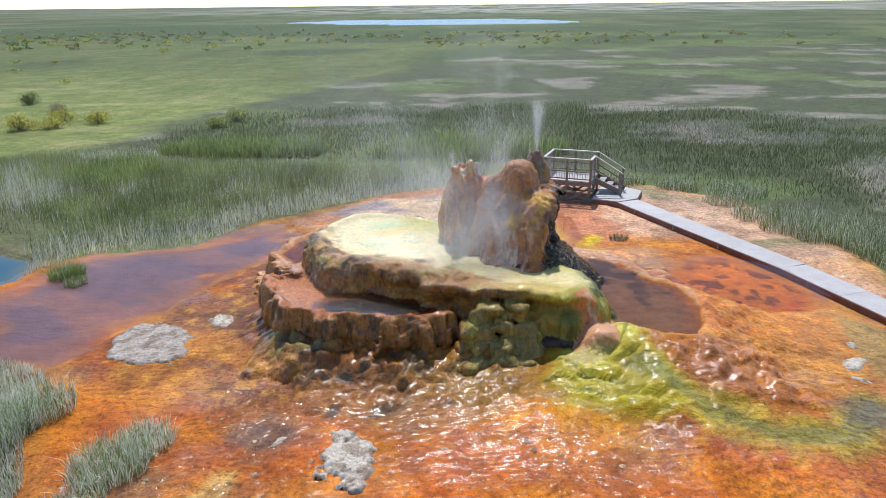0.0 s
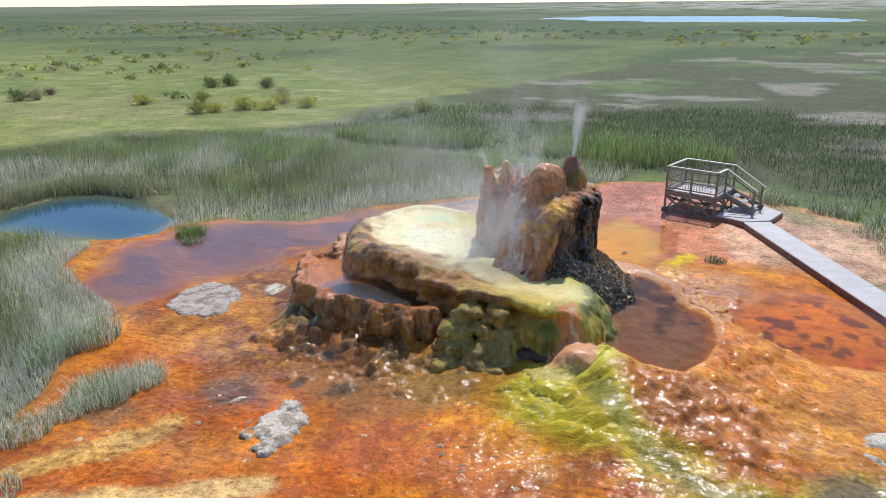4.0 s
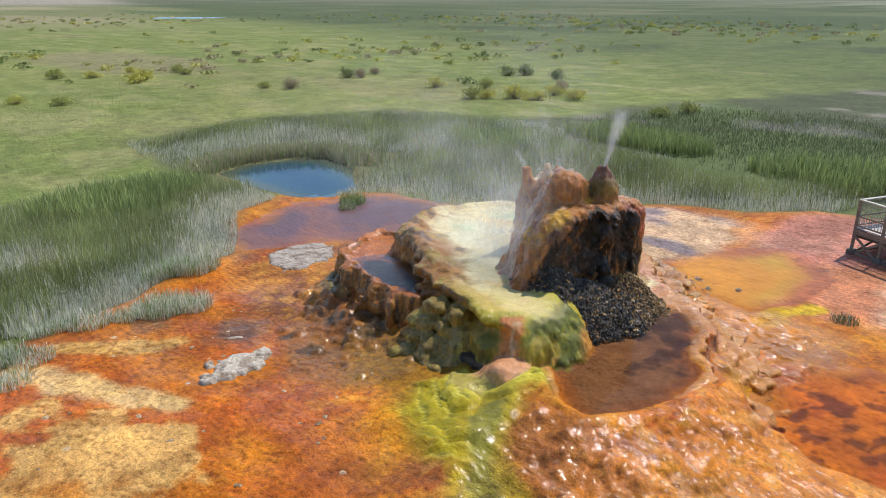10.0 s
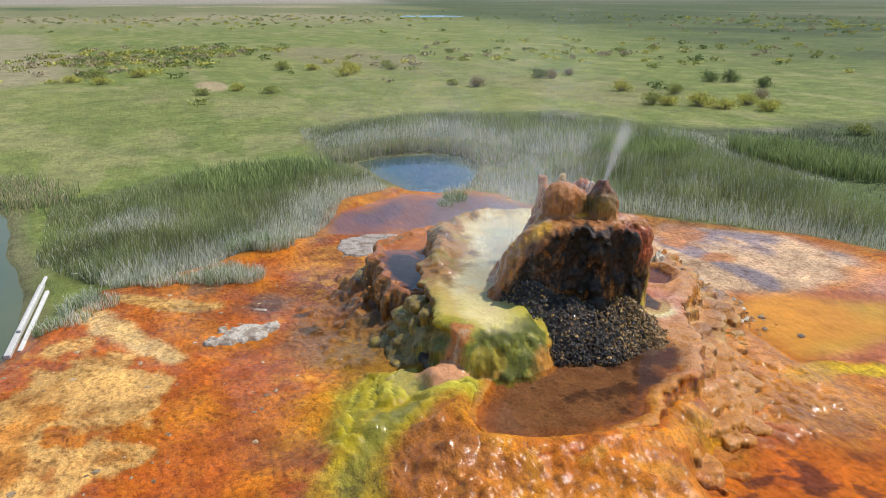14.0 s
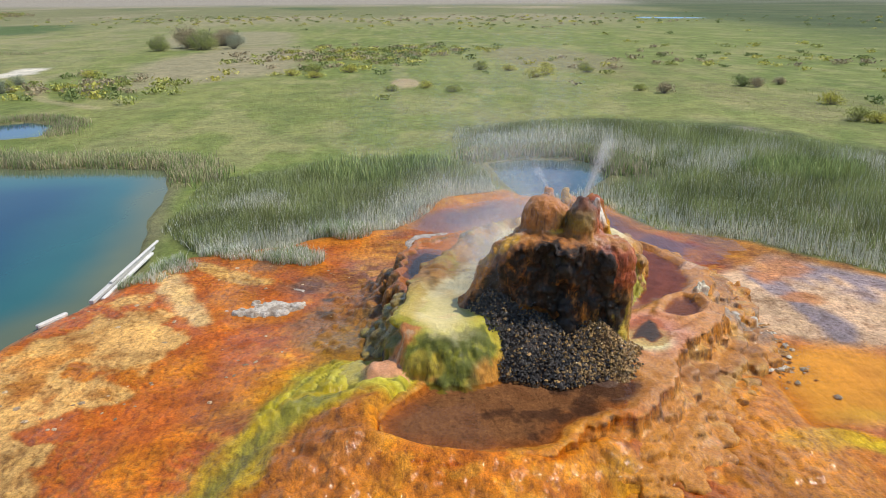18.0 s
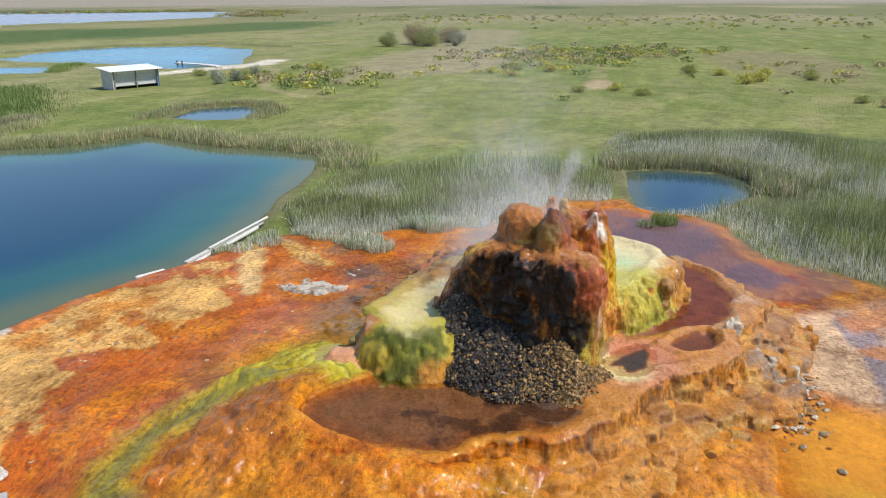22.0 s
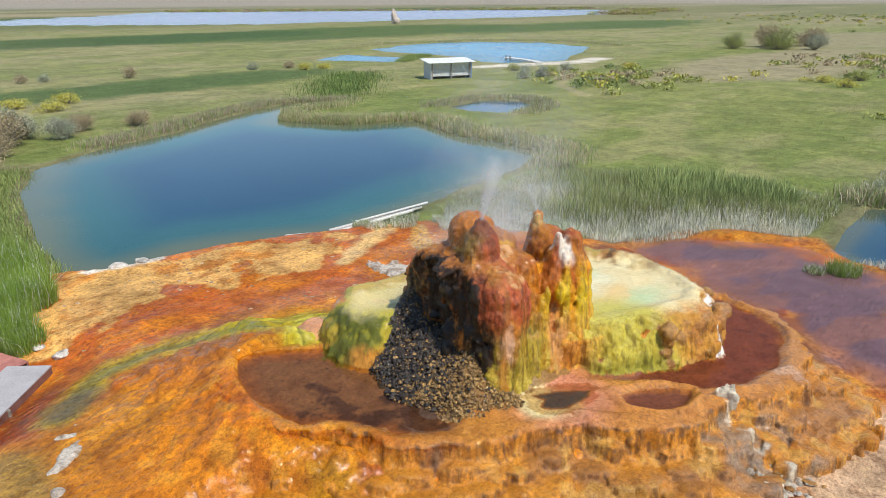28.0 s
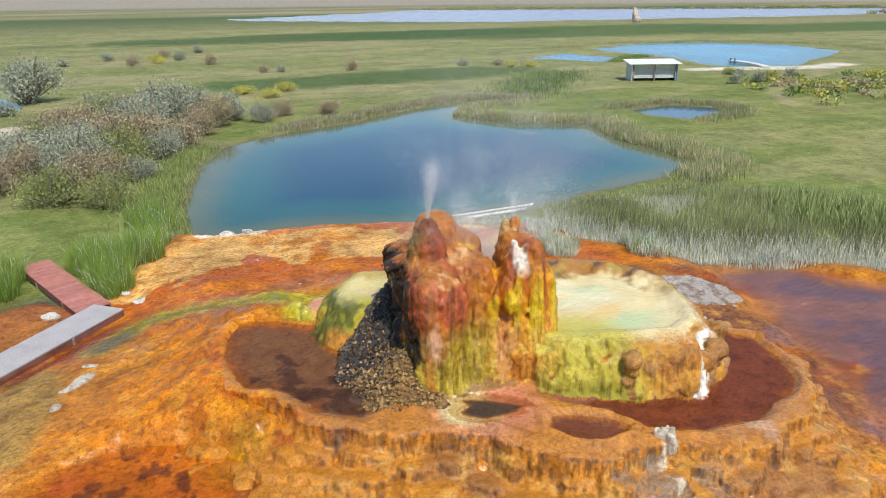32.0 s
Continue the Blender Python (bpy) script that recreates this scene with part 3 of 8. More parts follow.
def lumps_at(X, Y):
    fx, fy = (X - DOME_LO[0]) / DOME_H, (Y - DOME_LO[1]) / DOME_H
    inside = (fx > 0) & (fy > 0) & (fx < DOME_MAP.shape[0] - 2) & (fy < DOME_MAP.shape[1] - 2)
    fx, fy = np.where(inside, fx, 0), np.where(inside, fy, 0)
    i, j = fx.astype(int), fy.astype(int)
    u, v = fx - i, fy - j
    z = (DOME_MAP[i, j] * (1 - u) + DOME_MAP[i + 1, j] * u) * (1 - v) + (DOME_MAP[i, j + 1] * (1 - u) + DOME_MAP[i + 1, j + 1] * u) * v
    return z * inside


def flow_steps(X, Y):
    """Small terraces across the flow: 0 at the foot of a step, 1 at its lip; and rings of them on the green fan."""
    warp = 0.5 * fbm(X * 0.8, Y * 0.8, 6.0, 3) + 0.10 * fbm(X * 3.5, Y * 3.5, 7.0, 3)
    slope = ((0.5 * (X * 0.35 - Y * 0.9) + warp) * 7.0) % 1.0
    ring = (np.hypot(X - 3.8, (Y - 14.9) * 0.9) * 2.6 + 1.3 * fbm(X * 1.1, Y * 1.1, 26.0, 3) + 0.25 * fbm(X * 4, Y * 4, 27.0, 2)) % 1.0
    return slope, 1 - ring


def ground_height(X, Y):
    """Height of the ground before the springs' own crusts are laid on it."""
    zone = sdf_poly(X, Y, ZONE)
    z = -0.70 + 0.10 * fbm(X * 0.06, Y * 0.06, 0.3, 3) + 0.05 * fbm(X * 0.5, Y * 0.5, 0.7, 3)
    r = np.hypot(X - 2, Y - 17)
    z = np.maximum(z, WATER + 0.08)
    z = z + 190 * sstep(2300, 4300, r) * sstep(0.55, -0.1, Y / np.maximum(r, 1)) * (0.75 + 0.5 * fbm(X * 0.0012, Y * 0.0012, 3.0, 3))
    apron = -0.36 - 0.22 * sstep(-1.5, -6.5, X) * sstep(14, 22, Y) - 0.16 * sstep(22.5, 25, Y) + 0.02 * fbm(X * 1.1, Y * 1.1, 2.0, 4)
    foot = sdf_poly(X, Y, MOUND_FOOT)
    south_east = sstep(20.2, 16.4, Y) * sstep(3.2, 5.0, X)
    fall = np.exp(-np.maximum(foot, 0) / (0.42 + 1.75 * south_east))
    apron = apron + (0.42 + 0.54 * south_east) * fall
    apron = apron + 0.42 * np.exp(-(((X - 2.9) / 2.6) ** 2 + ((Y - 13.4) / 2.2) ** 2)) * (1 - sstep(0, -0.8, foot))
    apron = apron + 0.12 * np.exp(-(((X - 2) / 4.5) ** 2 + ((Y - 9) / 3.2) ** 2))
    crust = sstep(0.25, -0.35, sdf_poly(X, Y, CRUST) + 0.25 * fbm(X * 2, Y * 2, 1.0, 3))
    apron = apron + crust * (0.02 + 0.06 * np.abs(fbm(X * 1.9, Y * 1.9, 4.0, 5)))
    # folded crust below the ledge: lobed steps, one lapping over the next
    f1, own = cells(X + 0.15 * vnoise(X * 3, Y * 3, 2.0), Y, 1.7, 5)
    f2, own2 = cells(X, Y + 0.1 * vnoise(X * 4, Y * 4, 3.0), 4.2, 11)
    u = 0.80 - 0.48 * np.maximum(foot, -0.3) - 0.24 * f1 - 0.05 * f2 + 0.14 * fbm(X * 1.3, Y * 1.3, 9.0, 4)
    k = u / 0.15
    tread = (np.floor(k) + sstep(0.5, 0.98, k - np.floor(k)) * 0.8 + 0.2 * (k - np.floor(k))) * 0.15 - 0.36 + 0.05 * (0.5 - f2) + 0.03 * fbm(X * 6, Y * 6, 4.0, 3)
    side = sstep(2.7, 1.6, X) * sstep(16.6, 15.4, Y) * sstep(2.4, 1.5, foot) * sstep(-4.6, -3.6, X)
    apron = np.where(side > 0, apron + side * np.maximum(tread - apron, 0), apron)
    apron = apron + lumps_at(X, Y)
    # rimstone steps run across the flow
    saw, ring = flow_steps(X, Y)
    apron = apron + 0.034 * (saw ** 2 - 0.4) * sstep(-0.4, -2.0, zone) * (1 - sstep(14.5, 16.5, Y)) * (0.4 + 0.6 * sstep(-0.2, 0.3, fbm(X * 0.5, Y * 0.5, 28.0, 3)))
    rap = sstep(0.3, -0.5, sdf_poly(X, Y, RAPIDS))
    apron = apron + rap * 0.07 * fbm(X * 3.2, Y * 3.2, 8.0, 4)
    east = sstep(6.0, 7.0, X) * sstep(3.4, 0.6, foot) * sstep(0.0, 0.4, foot)
    apron = apron + east * 0.06 * fbm(X * 2.6, Y * 2.6, 12.0, 4)
    apron = apron - 0.55 * sstep(-0.10, -0.45, foot)
    lumpy = sstep(4.2, 5.4, X) * sstep(3.0, 0.8, foot) * sstep(-0.1, 0.35, foot) * sstep(20.5, 18.5, Y)
    apron = apron + lumpy * (0.14 * np.abs(fbm(X * 1.5, Y * 1.5, 14.0, 4)) + 0.07 * fbm(X * 5, Y * 5, 15.0, 3) + 0.05 * (0.5 - f2))
    fan = sstep(0.2, -0.4, sdf_poly(X, Y, FAN) + 0.2 * fbm(X * 1.6, Y * 1.6, 3.0, 3))
    p1, pown = cells(X + 0.2 * vnoise(X * 1.8, Y * 1.8, 5.0), Y + 0.2 * vnoise(X * 1.8, Y * 1.8, 6.0), 1.35, 17)
    p2, _ = cells(X + 0.1 * vnoise(X * 4, Y * 4, 5.0), Y, 3.4, 23)
    apron = apron + fan * (0.04 + 0.22 * pown * np.sqrt(np.clip(1 - (p1 / 0.85) ** 2, 0, 1)) + 0.05 * (0.6 - p2) + 0.05 * ring ** 1.5)
    sd, _ = sdf_line(X, Y, STREAM)
    apron = apron - 0.05 * np.exp(-(sd / 0.28) ** 2)
    for pool, deep in ((RED_POOL, 0.12), (YELLOW_POOL, 0.08), (BROWN_POOL, 0.15), (PURPLE, 0.03)):
        p = sdf_poly(X, Y, pool) + 0.25 * fbm(X * 0.9, Y * 0.9, 7.0, 3)
        level = {0.12: -0.30, 0.08: -0.50, 0.15: -0.40, 0.03: -0.60}[deep]
        w = sstep(0.45, -0.1, p)
        apron = apron * (1 - w) + (level - deep * 0.5 + 0.02 * fbm(X * 3, Y * 3, 3.0, 3)) * w
    deck = np.minimum.reduce([sdf_line(X, Y, q)[0] for q in (WALK, REDWALK)])
    apron = np.minimum(apron, np.where(deck < 3.2, -0.56 + 0.30 * np.maximum(deck - 0.7, 0), 9.0))
    edge = zone + 0.5 * fbm(X * 0.45, Y * 0.45, 2.2, 4)
    z = z + (apron - z) * sstep(0.9, -0.5, edge)
    for pond in (POND, SMALL_POND, BACK_POOL, UPPER_POND, SLIVER, LAKE, NORTH_LAKE, FAR_POND, EAST_SLOUGH):
        wob = 0.35 if pond in (POND, SMALL_POND, BACK_POOL) else 2.0
        p = sdf_poly(X, Y, pond) + wob * fbm(X * 0.4 / wob * 0.35 + 3, Y * 0.4 / wob * 0.35, 1.0, 3)
        z = np.where(p < 1.5 * wob + 1, np.minimum(z, WATER + np.where(p > 0, p * 0.5, np.maximum(p * 0.35, -0.9))), z)
    return z


def lay(col, new_col, w):
    return col + (np.asarray(new_col) - col) * np.clip(w, 0, 1)[:, None]


def richer(col, k):
    """More saturated, at the same lightness."""
    g = (col * np.array([0.3, 0.6, 0.1])).sum(1, keepdims=True)
    return np.clip(g + (col - g) * k, 0.004, 0.9)


def ground_colour(X, Y, Z):
    """Base colour and wetness: meadow, marsh, mineral mats and crusts, each in its own area."""
    n1, n2, n3 = fbm(X * 0.05, Y * 0.05, 1.0, 4), fbm(X * 0.35, Y * 0.35, 2.0, 4), fbm(X * 1.7, Y * 1.7, 3.0, 4)
    r = np.hypot(X - 2, Y - 17)
    col = np.tile(np.array([0.160, 0.196, 0.050]), (len(X), 1))
    wet = np.zeros(len(X))
    col = lay(col, (0.205, 0.222, 0.068), sstep(0.0, 0.5, n1))
    col = lay(col, (0.125, 0.175, 0.04), sstep(-0.05, 0.35, n2) * 0.4)
    col = lay(col, (0.24, 0.21, 0.10), sstep(0.35, 0.7, fbm(X * 0.03, Y * 0.09, 8.0, 4)) * 0.6)
    col = lay(col, (0.27, 0.255, 0.13), sstep(-22, -40, Y) * (0.35 + 0.65 * sstep(-0.1, 0.4, fbm(X * 0.06, Y * 0.15, 18.0, 4))))
    col = lay(col, (0.29, 0.26, 0.14), sstep(0.1, 0.4, fbm(X * 0.12, Y * 0.25, 19.0, 4)) * 0.55 * sstep(5, -5, Y - 0.25 * X))
    col = lay(col, (0.25, 0.27, 0.09), sstep(0.1, 0.35, fbm(X * 0.7, Y * 0.7, 44.0, 3)) * 0.5)
    col = lay(col, (0.29, 0.275, 0.12), sstep(0.08, 0.35, fbm(X * 0.17, Y * 0.36, 61.0, 5)) * 0.55)
    col = lay(col, (0.11, 0.15, 0.04), sstep(0.12, 0.38, fbm(X * 0.23 + 7, Y * 0.3, 63.0, 5)) * 0.35)
    # farther out the plain dries into grey-green brush and tan strips
    far = sstep(170, 420, r)
    bands = fbm(X * 0.004, Y * 0.012, 5.0, 4)
    col = lay(col, (0.17, 0.17, 0.085), far * 0.7)
    col = lay(col, (0.085, 0.12, 0.045), far * sstep(0.1, 0.4, bands))
    col = lay(col, (0.33, 0.28, 0.18), far * sstep(0.2, 0.5, -bands) * 0.8)
    # grey-tan hills and horizon, distance haze mixed into their colour
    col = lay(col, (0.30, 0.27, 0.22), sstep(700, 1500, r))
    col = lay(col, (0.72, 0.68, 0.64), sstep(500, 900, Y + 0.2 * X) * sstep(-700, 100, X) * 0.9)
    for cx, cy, rx, ry, c in ((-96, 300, 90, 55, (0.045, 0.085, 0.03)), (-60, 235, 95, 20, (0.05, 0.09, 0.03)), (45, 250, 45, 30, (0.055, 0.09, 0.035)), (20, 115, 22, 34, (0.055, 0.09, 0.035)),
                              (-120, -140, 75, 32, (0.065, 0.115, 0.03)), (-60, -150, 70, 22, (0.055, 0.10, 0.03)), (-200, -110, 70, 26, (0.07, 0.12, 0.035)), (-25, -50, 22, 8, (0.06, 0.11, 0.03)),
                              (-95, -8, 34, 12, (0.30, 0.26, 0.16)), (-160, -20, 40, 16, (0.28, 0.25, 0.15)), (-95, 40, 26, 10, (0.22, 0.20, 0.10)), (-62, 17, 5, 1.6, (0.42, 0.32, 0.2))):
        q = ((X - cx) / rx) ** 2 + ((Y - cy) / ry) ** 2 + 0.5 * n1 + 0.3 * n2
        col = lay(col, c, sstep(1.4, 0.6, q) * 0.85)
    # dark northern rushes, with the shade of backlit grass added to the ground colour
    col = lay(col, (0.055, 0.08, 0.028), sstep(50, 105, Y + 0.3 * X) * (0.6 + 0.4 * sstep(-0.2, 0.3, n1)))
    marsh = sstep(2.0, -2.0, sdf_poly(X, Y, MARSH) + 2.5 * n2)
    col = lay(col, (0.072, 0.085, 0.04), marsh)
    col = lay(col, (0.26, 0.235, 0.20), marsh * sstep(0.16, 0.34, fbm(X * 0.13, Y * 0.2, 4.0, 6)) * 0.7)
    col = lay(col, (0.11, 0.15, 0.05), marsh * 0.8 * sstep(0.05, 0.3, fbm(X * 0.08 + 9, Y * 0.12, 6.0, 4)))
    for reeds in (REEDS_WEST, REEDS_NORTH):
        col = lay(col, (0.105, 0.12, 0.055), sstep(1.0, -1.6, sdf_poly(X, Y, reeds) + 1.5 * n2))
    # cart track beyond the springs, pale earth
    td, _ = sdf_line(X, Y, [(-78, -31), (-70, -25), (-60, -21), (-52, -17), (-46, -10)])
    col = lay(col, (0.30, 0.27, 0.14), sstep(0.9, 0.4, td) * 0.8)
    td, _ = sdf_line(X, Y, [(24, -24), (14, -29), (9, -32)])
    col = lay(col, (0.55, 0.48, 0.38), sstep(2.2, 1.4, td + 0.3 * n2))
    td, _ = sdf_line(X, Y, [(24, -9), (15, -15), (12.5, -19)])
    col = lay(col, (0.42, 0.34, 0.25), sstep(2.6, 1.6, td + 0.4 * n2))
    td, _ = sdf_line(X, Y, [(-63, -37), (-70, -34), (-78, -31), (-84, -32)])
    col = lay(col, (0.62, 0.58, 0.48), sstep(2.4, 1.4, td + 0.8 * n2))
    col = lay(col, (0.19, 0.17, 0.10), sstep(1.1, 0.5, np.hypot((X - 7) / 8.5, (Y + 15) / 14) + 0.4 * n2) * 0.8)
    # shores: pale mud
    for pond in (POND, SMALL_POND, BACK_POOL):
        p = sdf_poly(X, Y, pond)
        col = lay(col, (0.16, 0.15, 0.08), sstep(1.3, 0.2, np.abs(p + 0.1) + 0.4 * n2) * 0.8)
    zone = sdf_poly(X, Y, ZONE) + 0.5 * fbm(X * 0.45, Y * 0.45, 2.2, 4) + 0.12 * n3
    bare = sstep(0.35, -0.1, zone)
    m = np.tile(np.array([0.47, 0.145, 0.018]), (len(X), 1))
    w = 0.16 + 0.55 * sstep(15.5, 13.5, Y) * sstep(-7.5, -5, X) * sstep(-0.35, 0.2, fbm(X * 0.6, Y * 0.8, 51.0, 4)) + 0.3 * sstep(5.5, 6.5, X) * sstep(22, 20, Y)
    m = lay(m, (0.54, 0.215, 0.025), sstep(0.0, 0.4, fbm(X * 0.5, Y * 0.5, 11.0, 5)))
    m = lay(m, (0.31, 0.075, 0.02), sstep(0.0, 0.4, fbm(X * 0.42 + 4, Y * 0.42, 13.0, 5)))
    west = sstep(-1.0, -4.0, X)
    m = lay(m, (0.17, 0.085, 0.055), west * sstep(-0.3, 0.15, fbm(X * 0.55, Y * 0.55, 15.0, 5)) * 0.85)
    m = lay(m, (0.46, 0.20, 0.05), west * sstep(0.0, 0.3, fbm(X * 0.3, Y * 0.75 + 0.3 * X, 16.0, 4)) * 0.8)
    fine = fbm(X * 3.1, Y * 3.1, 41.0, 4)
    m = lay(m, (0.24, 0.085, 0.03), sstep(0.15, 0.4, fine) * 0.55)
    m = lay(m, (0.58, 0.30, 0.07), sstep(0.15, 0.4, -fine) * 0.5)
    south = sstep(12.5, 10.5, Y + 0.25 * X - 0.5)
    m = lay(m, (0.42, 0.105, 0.018), south * 0.8)
    m = lay(m, (0.54, 0.20, 0.03), south * sstep(0.0, 0.4, fbm(X * 0.6, Y * 0.6, 17.0, 4)) * 0.7)
    cp = sdf_poly(X, Y, CREAM) + 2.2 * fbm(X * 0.7, Y * 0.7, 21.0, 5) + 0.5 * n3 + 0.15
    m = lay(m, (0.62, 0.38, 0.15), sstep(0.35, -0.05, cp + 0.2 * fine) * 0.95)
    m = lay(m, (0.50, 0.20, 0.05), sstep(-0.2, -0.9, cp) * sstep(-0.1, 0.3, fbm(X * 0.9, Y * 0.9, 23.0, 5)) * 0.85)
    w = w * (1 - 0.75 * sstep(0.6, 0.0, cp))
    cd, _ = sdf_line(X, Y, CREAM_STRIP)
    m = lay(m, (0.60, 0.40, 0.18), sstep(0.5, 0.15, cd + 0.3 * n3 + 0.2 * n2))
    pf = sstep(0.5, -0.5, sdf_poly(X, Y, PALE_FLAT) + 0.6 * n2)
    m = lay(m, (0.60, 0.43, 0.29), pf * 0.9)
    m = lay(m, (0.25, 0.20, 0.21), pf * sstep(0.05, 0.3, fbm(X * 0.35 + 0.3 * Y, Y * 0.9, 25.0, 4)))
    m = lay(m, (0.50, 0.20, 0.06), pf * sstep(0.1, 0.4, fbm(X * 0.7, Y * 0.7, 26.0, 4)) * 0.7)
    north = sstep(23.5, 26, Y) * sstep(1.0, 3.0, X)
    m = lay(m, (0.50, 0.22, 0.13), north * 0.85)
    m = lay(m, (0.60, 0.40, 0.28), north * sstep(0.0, 0.4, fbm(X * 0.5, Y * 0.5, 27.0, 4)) * 0.8)
    m = lay(m, (0.44, 0.19, 0.15), sstep(0.5, -0.5, sdf_poly(X, Y, PINK_FLAT) + 0.5 * n2) * 0.8)
    east = sstep(10.6, 12.2, X - 0.25 * (Y - 20) * sstep(20, 30, Y) * -1 + 0.5 * n2)
    m = lay(m, (0.52, 0.36, 0.26), east * 0.85)
    m = lay(m, (0.20, 0.19, 0.10), east * sstep(0.1, 0.35, fbm(X * 0.5, Y * 0.5, 29.0, 4)) * 0.8)
    m = lay(m, (0.60, 0.27, 0.05), sstep(6.6, 8.0, X) * sstep(12.5, 14.0, Y) * sstep(22.5, 21, Y) * (0.35 + 0.4 * sstep(-0.1, 0.3, n2)))
    yp = sstep(0.5, -0.4, sdf_poly(X, Y, YELLOW_POOL) + 0.5 * n2)
    m = lay(m, (0.60, 0.33, 0.075), yp)
    m = lay(m, (0.52, 0.40, 0.09), yp * sstep(0.0, 0.4, n2) * 0.7)
    rp = sstep(0.35, -0.3, sdf_poly(X, Y, RED_POOL) + 0.35 * n2 + 0.1 * n3)
    m = lay(m, (0.54, 0.19, 0.035), rp)
    m = lay(m, (0.40, 0.10, 0.045), rp * sstep(-0.2, 0.2, n2) * 0.8)
    m = lay(m, (0.10, 0.035, 0.025), rp * sstep(0.10, 0.2, fbm(X * 3.4, Y * 2.4, 31.0, 5)) * 0.75)
    m = lay(m, (0.42, 0.28, 0.03), sstep(0.8, 0.2, np.hypot(X - 6.9, Y - 19.0) + 0.3 * n2) * 0.4)
    m = lay(m, (0.34, 0.21, 0.06), sstep(0.3, -0.2, sdf_poly(X, Y, SIDE_POOL) + 0.4 * n2) * 0.9)
    bp = sstep(0.3, -0.3, sdf_poly(X, Y, BROWN_POOL) + 0.3 * n2)
    m = lay(m, (0.46, 0.24, 0.07), bp)
    yd, _ = sdf_line(X, Y, [(5.6, 22.6), (5.3, 23.8), (5.9, 24.9)])
    m = lay(m, (0.55, 0.38, 0.05), sstep(0.5, 0.2, yd + 0.2 * n3))
    pu = sstep(0.5, -0.5, sdf_poly(X, Y, PURPLE) + 1.9 * fbm(X * 0.3, Y * 0.5, 2.0, 4) + 0.35 * n3)
    # brown mats pushed towards purple: the mirrored sky is mixed into their colour
    m = lay(m, (0.16, 0.098, 0.112), pu * 0.96)
    m = lay(m, (0.38, 0.16, 0.07), pu * sstep(0.08, 0.3, fbm(X * 0.55 + 0.4 * Y, Y * 0.9, 53.0, 4)) * 0.3)
    m = lay(m, (0.40, 0.17, 0.06), sstep(0.5, 0.1, np.abs(sdf_poly(X, Y, PURPLE) + 0.5 * n2)) * 0.4)
    w = np.maximum(w, 0.75 * pu)
    cr = sstep(0.2, -0.2, sdf_poly(X, Y, CRUST) + 0.4 * n2)
    w = np.maximum(w, 0.95 * cr)
    m = lay(m, (0.30, 0.125, 0.03), cr * 0.75)
    m = lay(m, (0.085, 0.05, 0.025), cr * sstep(0.05, 0.35, n3))
    m = lay(m, (0.44, 0.17, 0.035), cr * sstep(-0.1, 0.25, -n2 + 0.4 * n3) * 0.9)
    lump = lumps_at(X, Y)
    sw = sstep(16.5, 15.5, Y) * sstep(2.5, 1.5, X)
    m = lay(m, (0.10, 0.055, 0.022), sstep(0.03, 0.16, lump) * sw * 0.9 * sstep(-0.05, 0.3, n3 + 0.3 * n2))
    m = lay(m, (0.27, 0.22, 0.045), sstep(0.10, 0.25, lump) * sstep(14.4, 15.0, Y) * sw * sstep(-0.1, 0.2, n2) * 0.9)
    w = np.maximum(w, 0.95 * sstep(0.0, 0.08, lump))
    m = lay(m, (0.13, 0.08, 0.055), sstep(1.0, 0.4, np.hypot((X + 3.3) / 1.2, (Y - 12.2) / 0.9) + 0.5 * n3) * 0.8)
    m = lay(m, (0.58, 0.36, 0.12), sstep(0.45, 0.15, sdf_line(X, Y, [(-5.6, 8.6), (-4.6, 9.6), (-3.9, 10.6)])[0] + 0.3 * n3) * 0.9)
    m = lay(m, (0.15, 0.075, 0.04), sstep(1.0, 0.4, np.hypot((X + 5.6) / 1.0, (Y - 10.8) / 0.8) + 0.5 * n3) * 0.8)
    glow = sstep(20.3, 21.2, Y) * sstep(24.5, 23.0, Y) * sstep(1.5, 3.0, X) * sstep(8.5, 7.0, X)
    m = lay(m, (0.50, 0.21, 0.03), glow * 0.7)
    w = np.maximum(w, 0.8 * glow)
    rap = sstep(0.6, -0.4, sdf_poly(X, Y, RAPIDS) + 0.4 * n2)
    m = lay(m, (0.50, 0.18, 0.03), rap * 0.8)
    m = lay(m, (0.28, 0.10, 0.03), rap * sstep(0.0, 0.3, n3) * 0.5)
    w = np.maximum(w, 1.0 * rap)
    green_w = sstep(3.4, 0.8, np.hypot((X - 2.0) / 1.3, Y - 12.9))
    m = lay(m, (0.26, 0.145, 0.025), green_w * sstep(-0.35, 0.2, n2) * 0.85)
    fn = sstep(0.35, -0.25, sdf_poly(X, Y, FAN) + 0.35 * n3 + 0.4 * n2)
    m = lay(m, (0.41, 0.33, 0.026), fn)
    m = lay(m, (0.53, 0.46, 0.09), fn * sstep(0.05, 0.45, n3 + 0.4 * (Y - 13.4)))
    saw, ring = flow_steps(X, Y)
    m = lay(m, (0.14, 0.14, 0.02), fn * sstep(0.35, 0.05, ring) * 0.85)
    m = lay(m, (0.58, 0.52, 0.13), fn * sstep(0.75, 0.95, ring) * 0.6)
    lap = (1 - fn) * sstep(14.5, 13.0, Y) * sstep(-0.1, 0.3, fbm(X * 0.5, Y * 0.5, 28.0, 3) + 0.12)
    m = lay(m, (0.20, 0.07, 0.02), lap * sstep(0.16, 0.02, saw) * 0.6)
    m = lay(m, (0.60, 0.30, 0.08), lap * sstep(0.8, 0.97, saw) * 0.35)
    m = lay(m, (0.20, 0.19, 0.025), fn * sstep(0.1, 0.45, -n3) * 0.6)
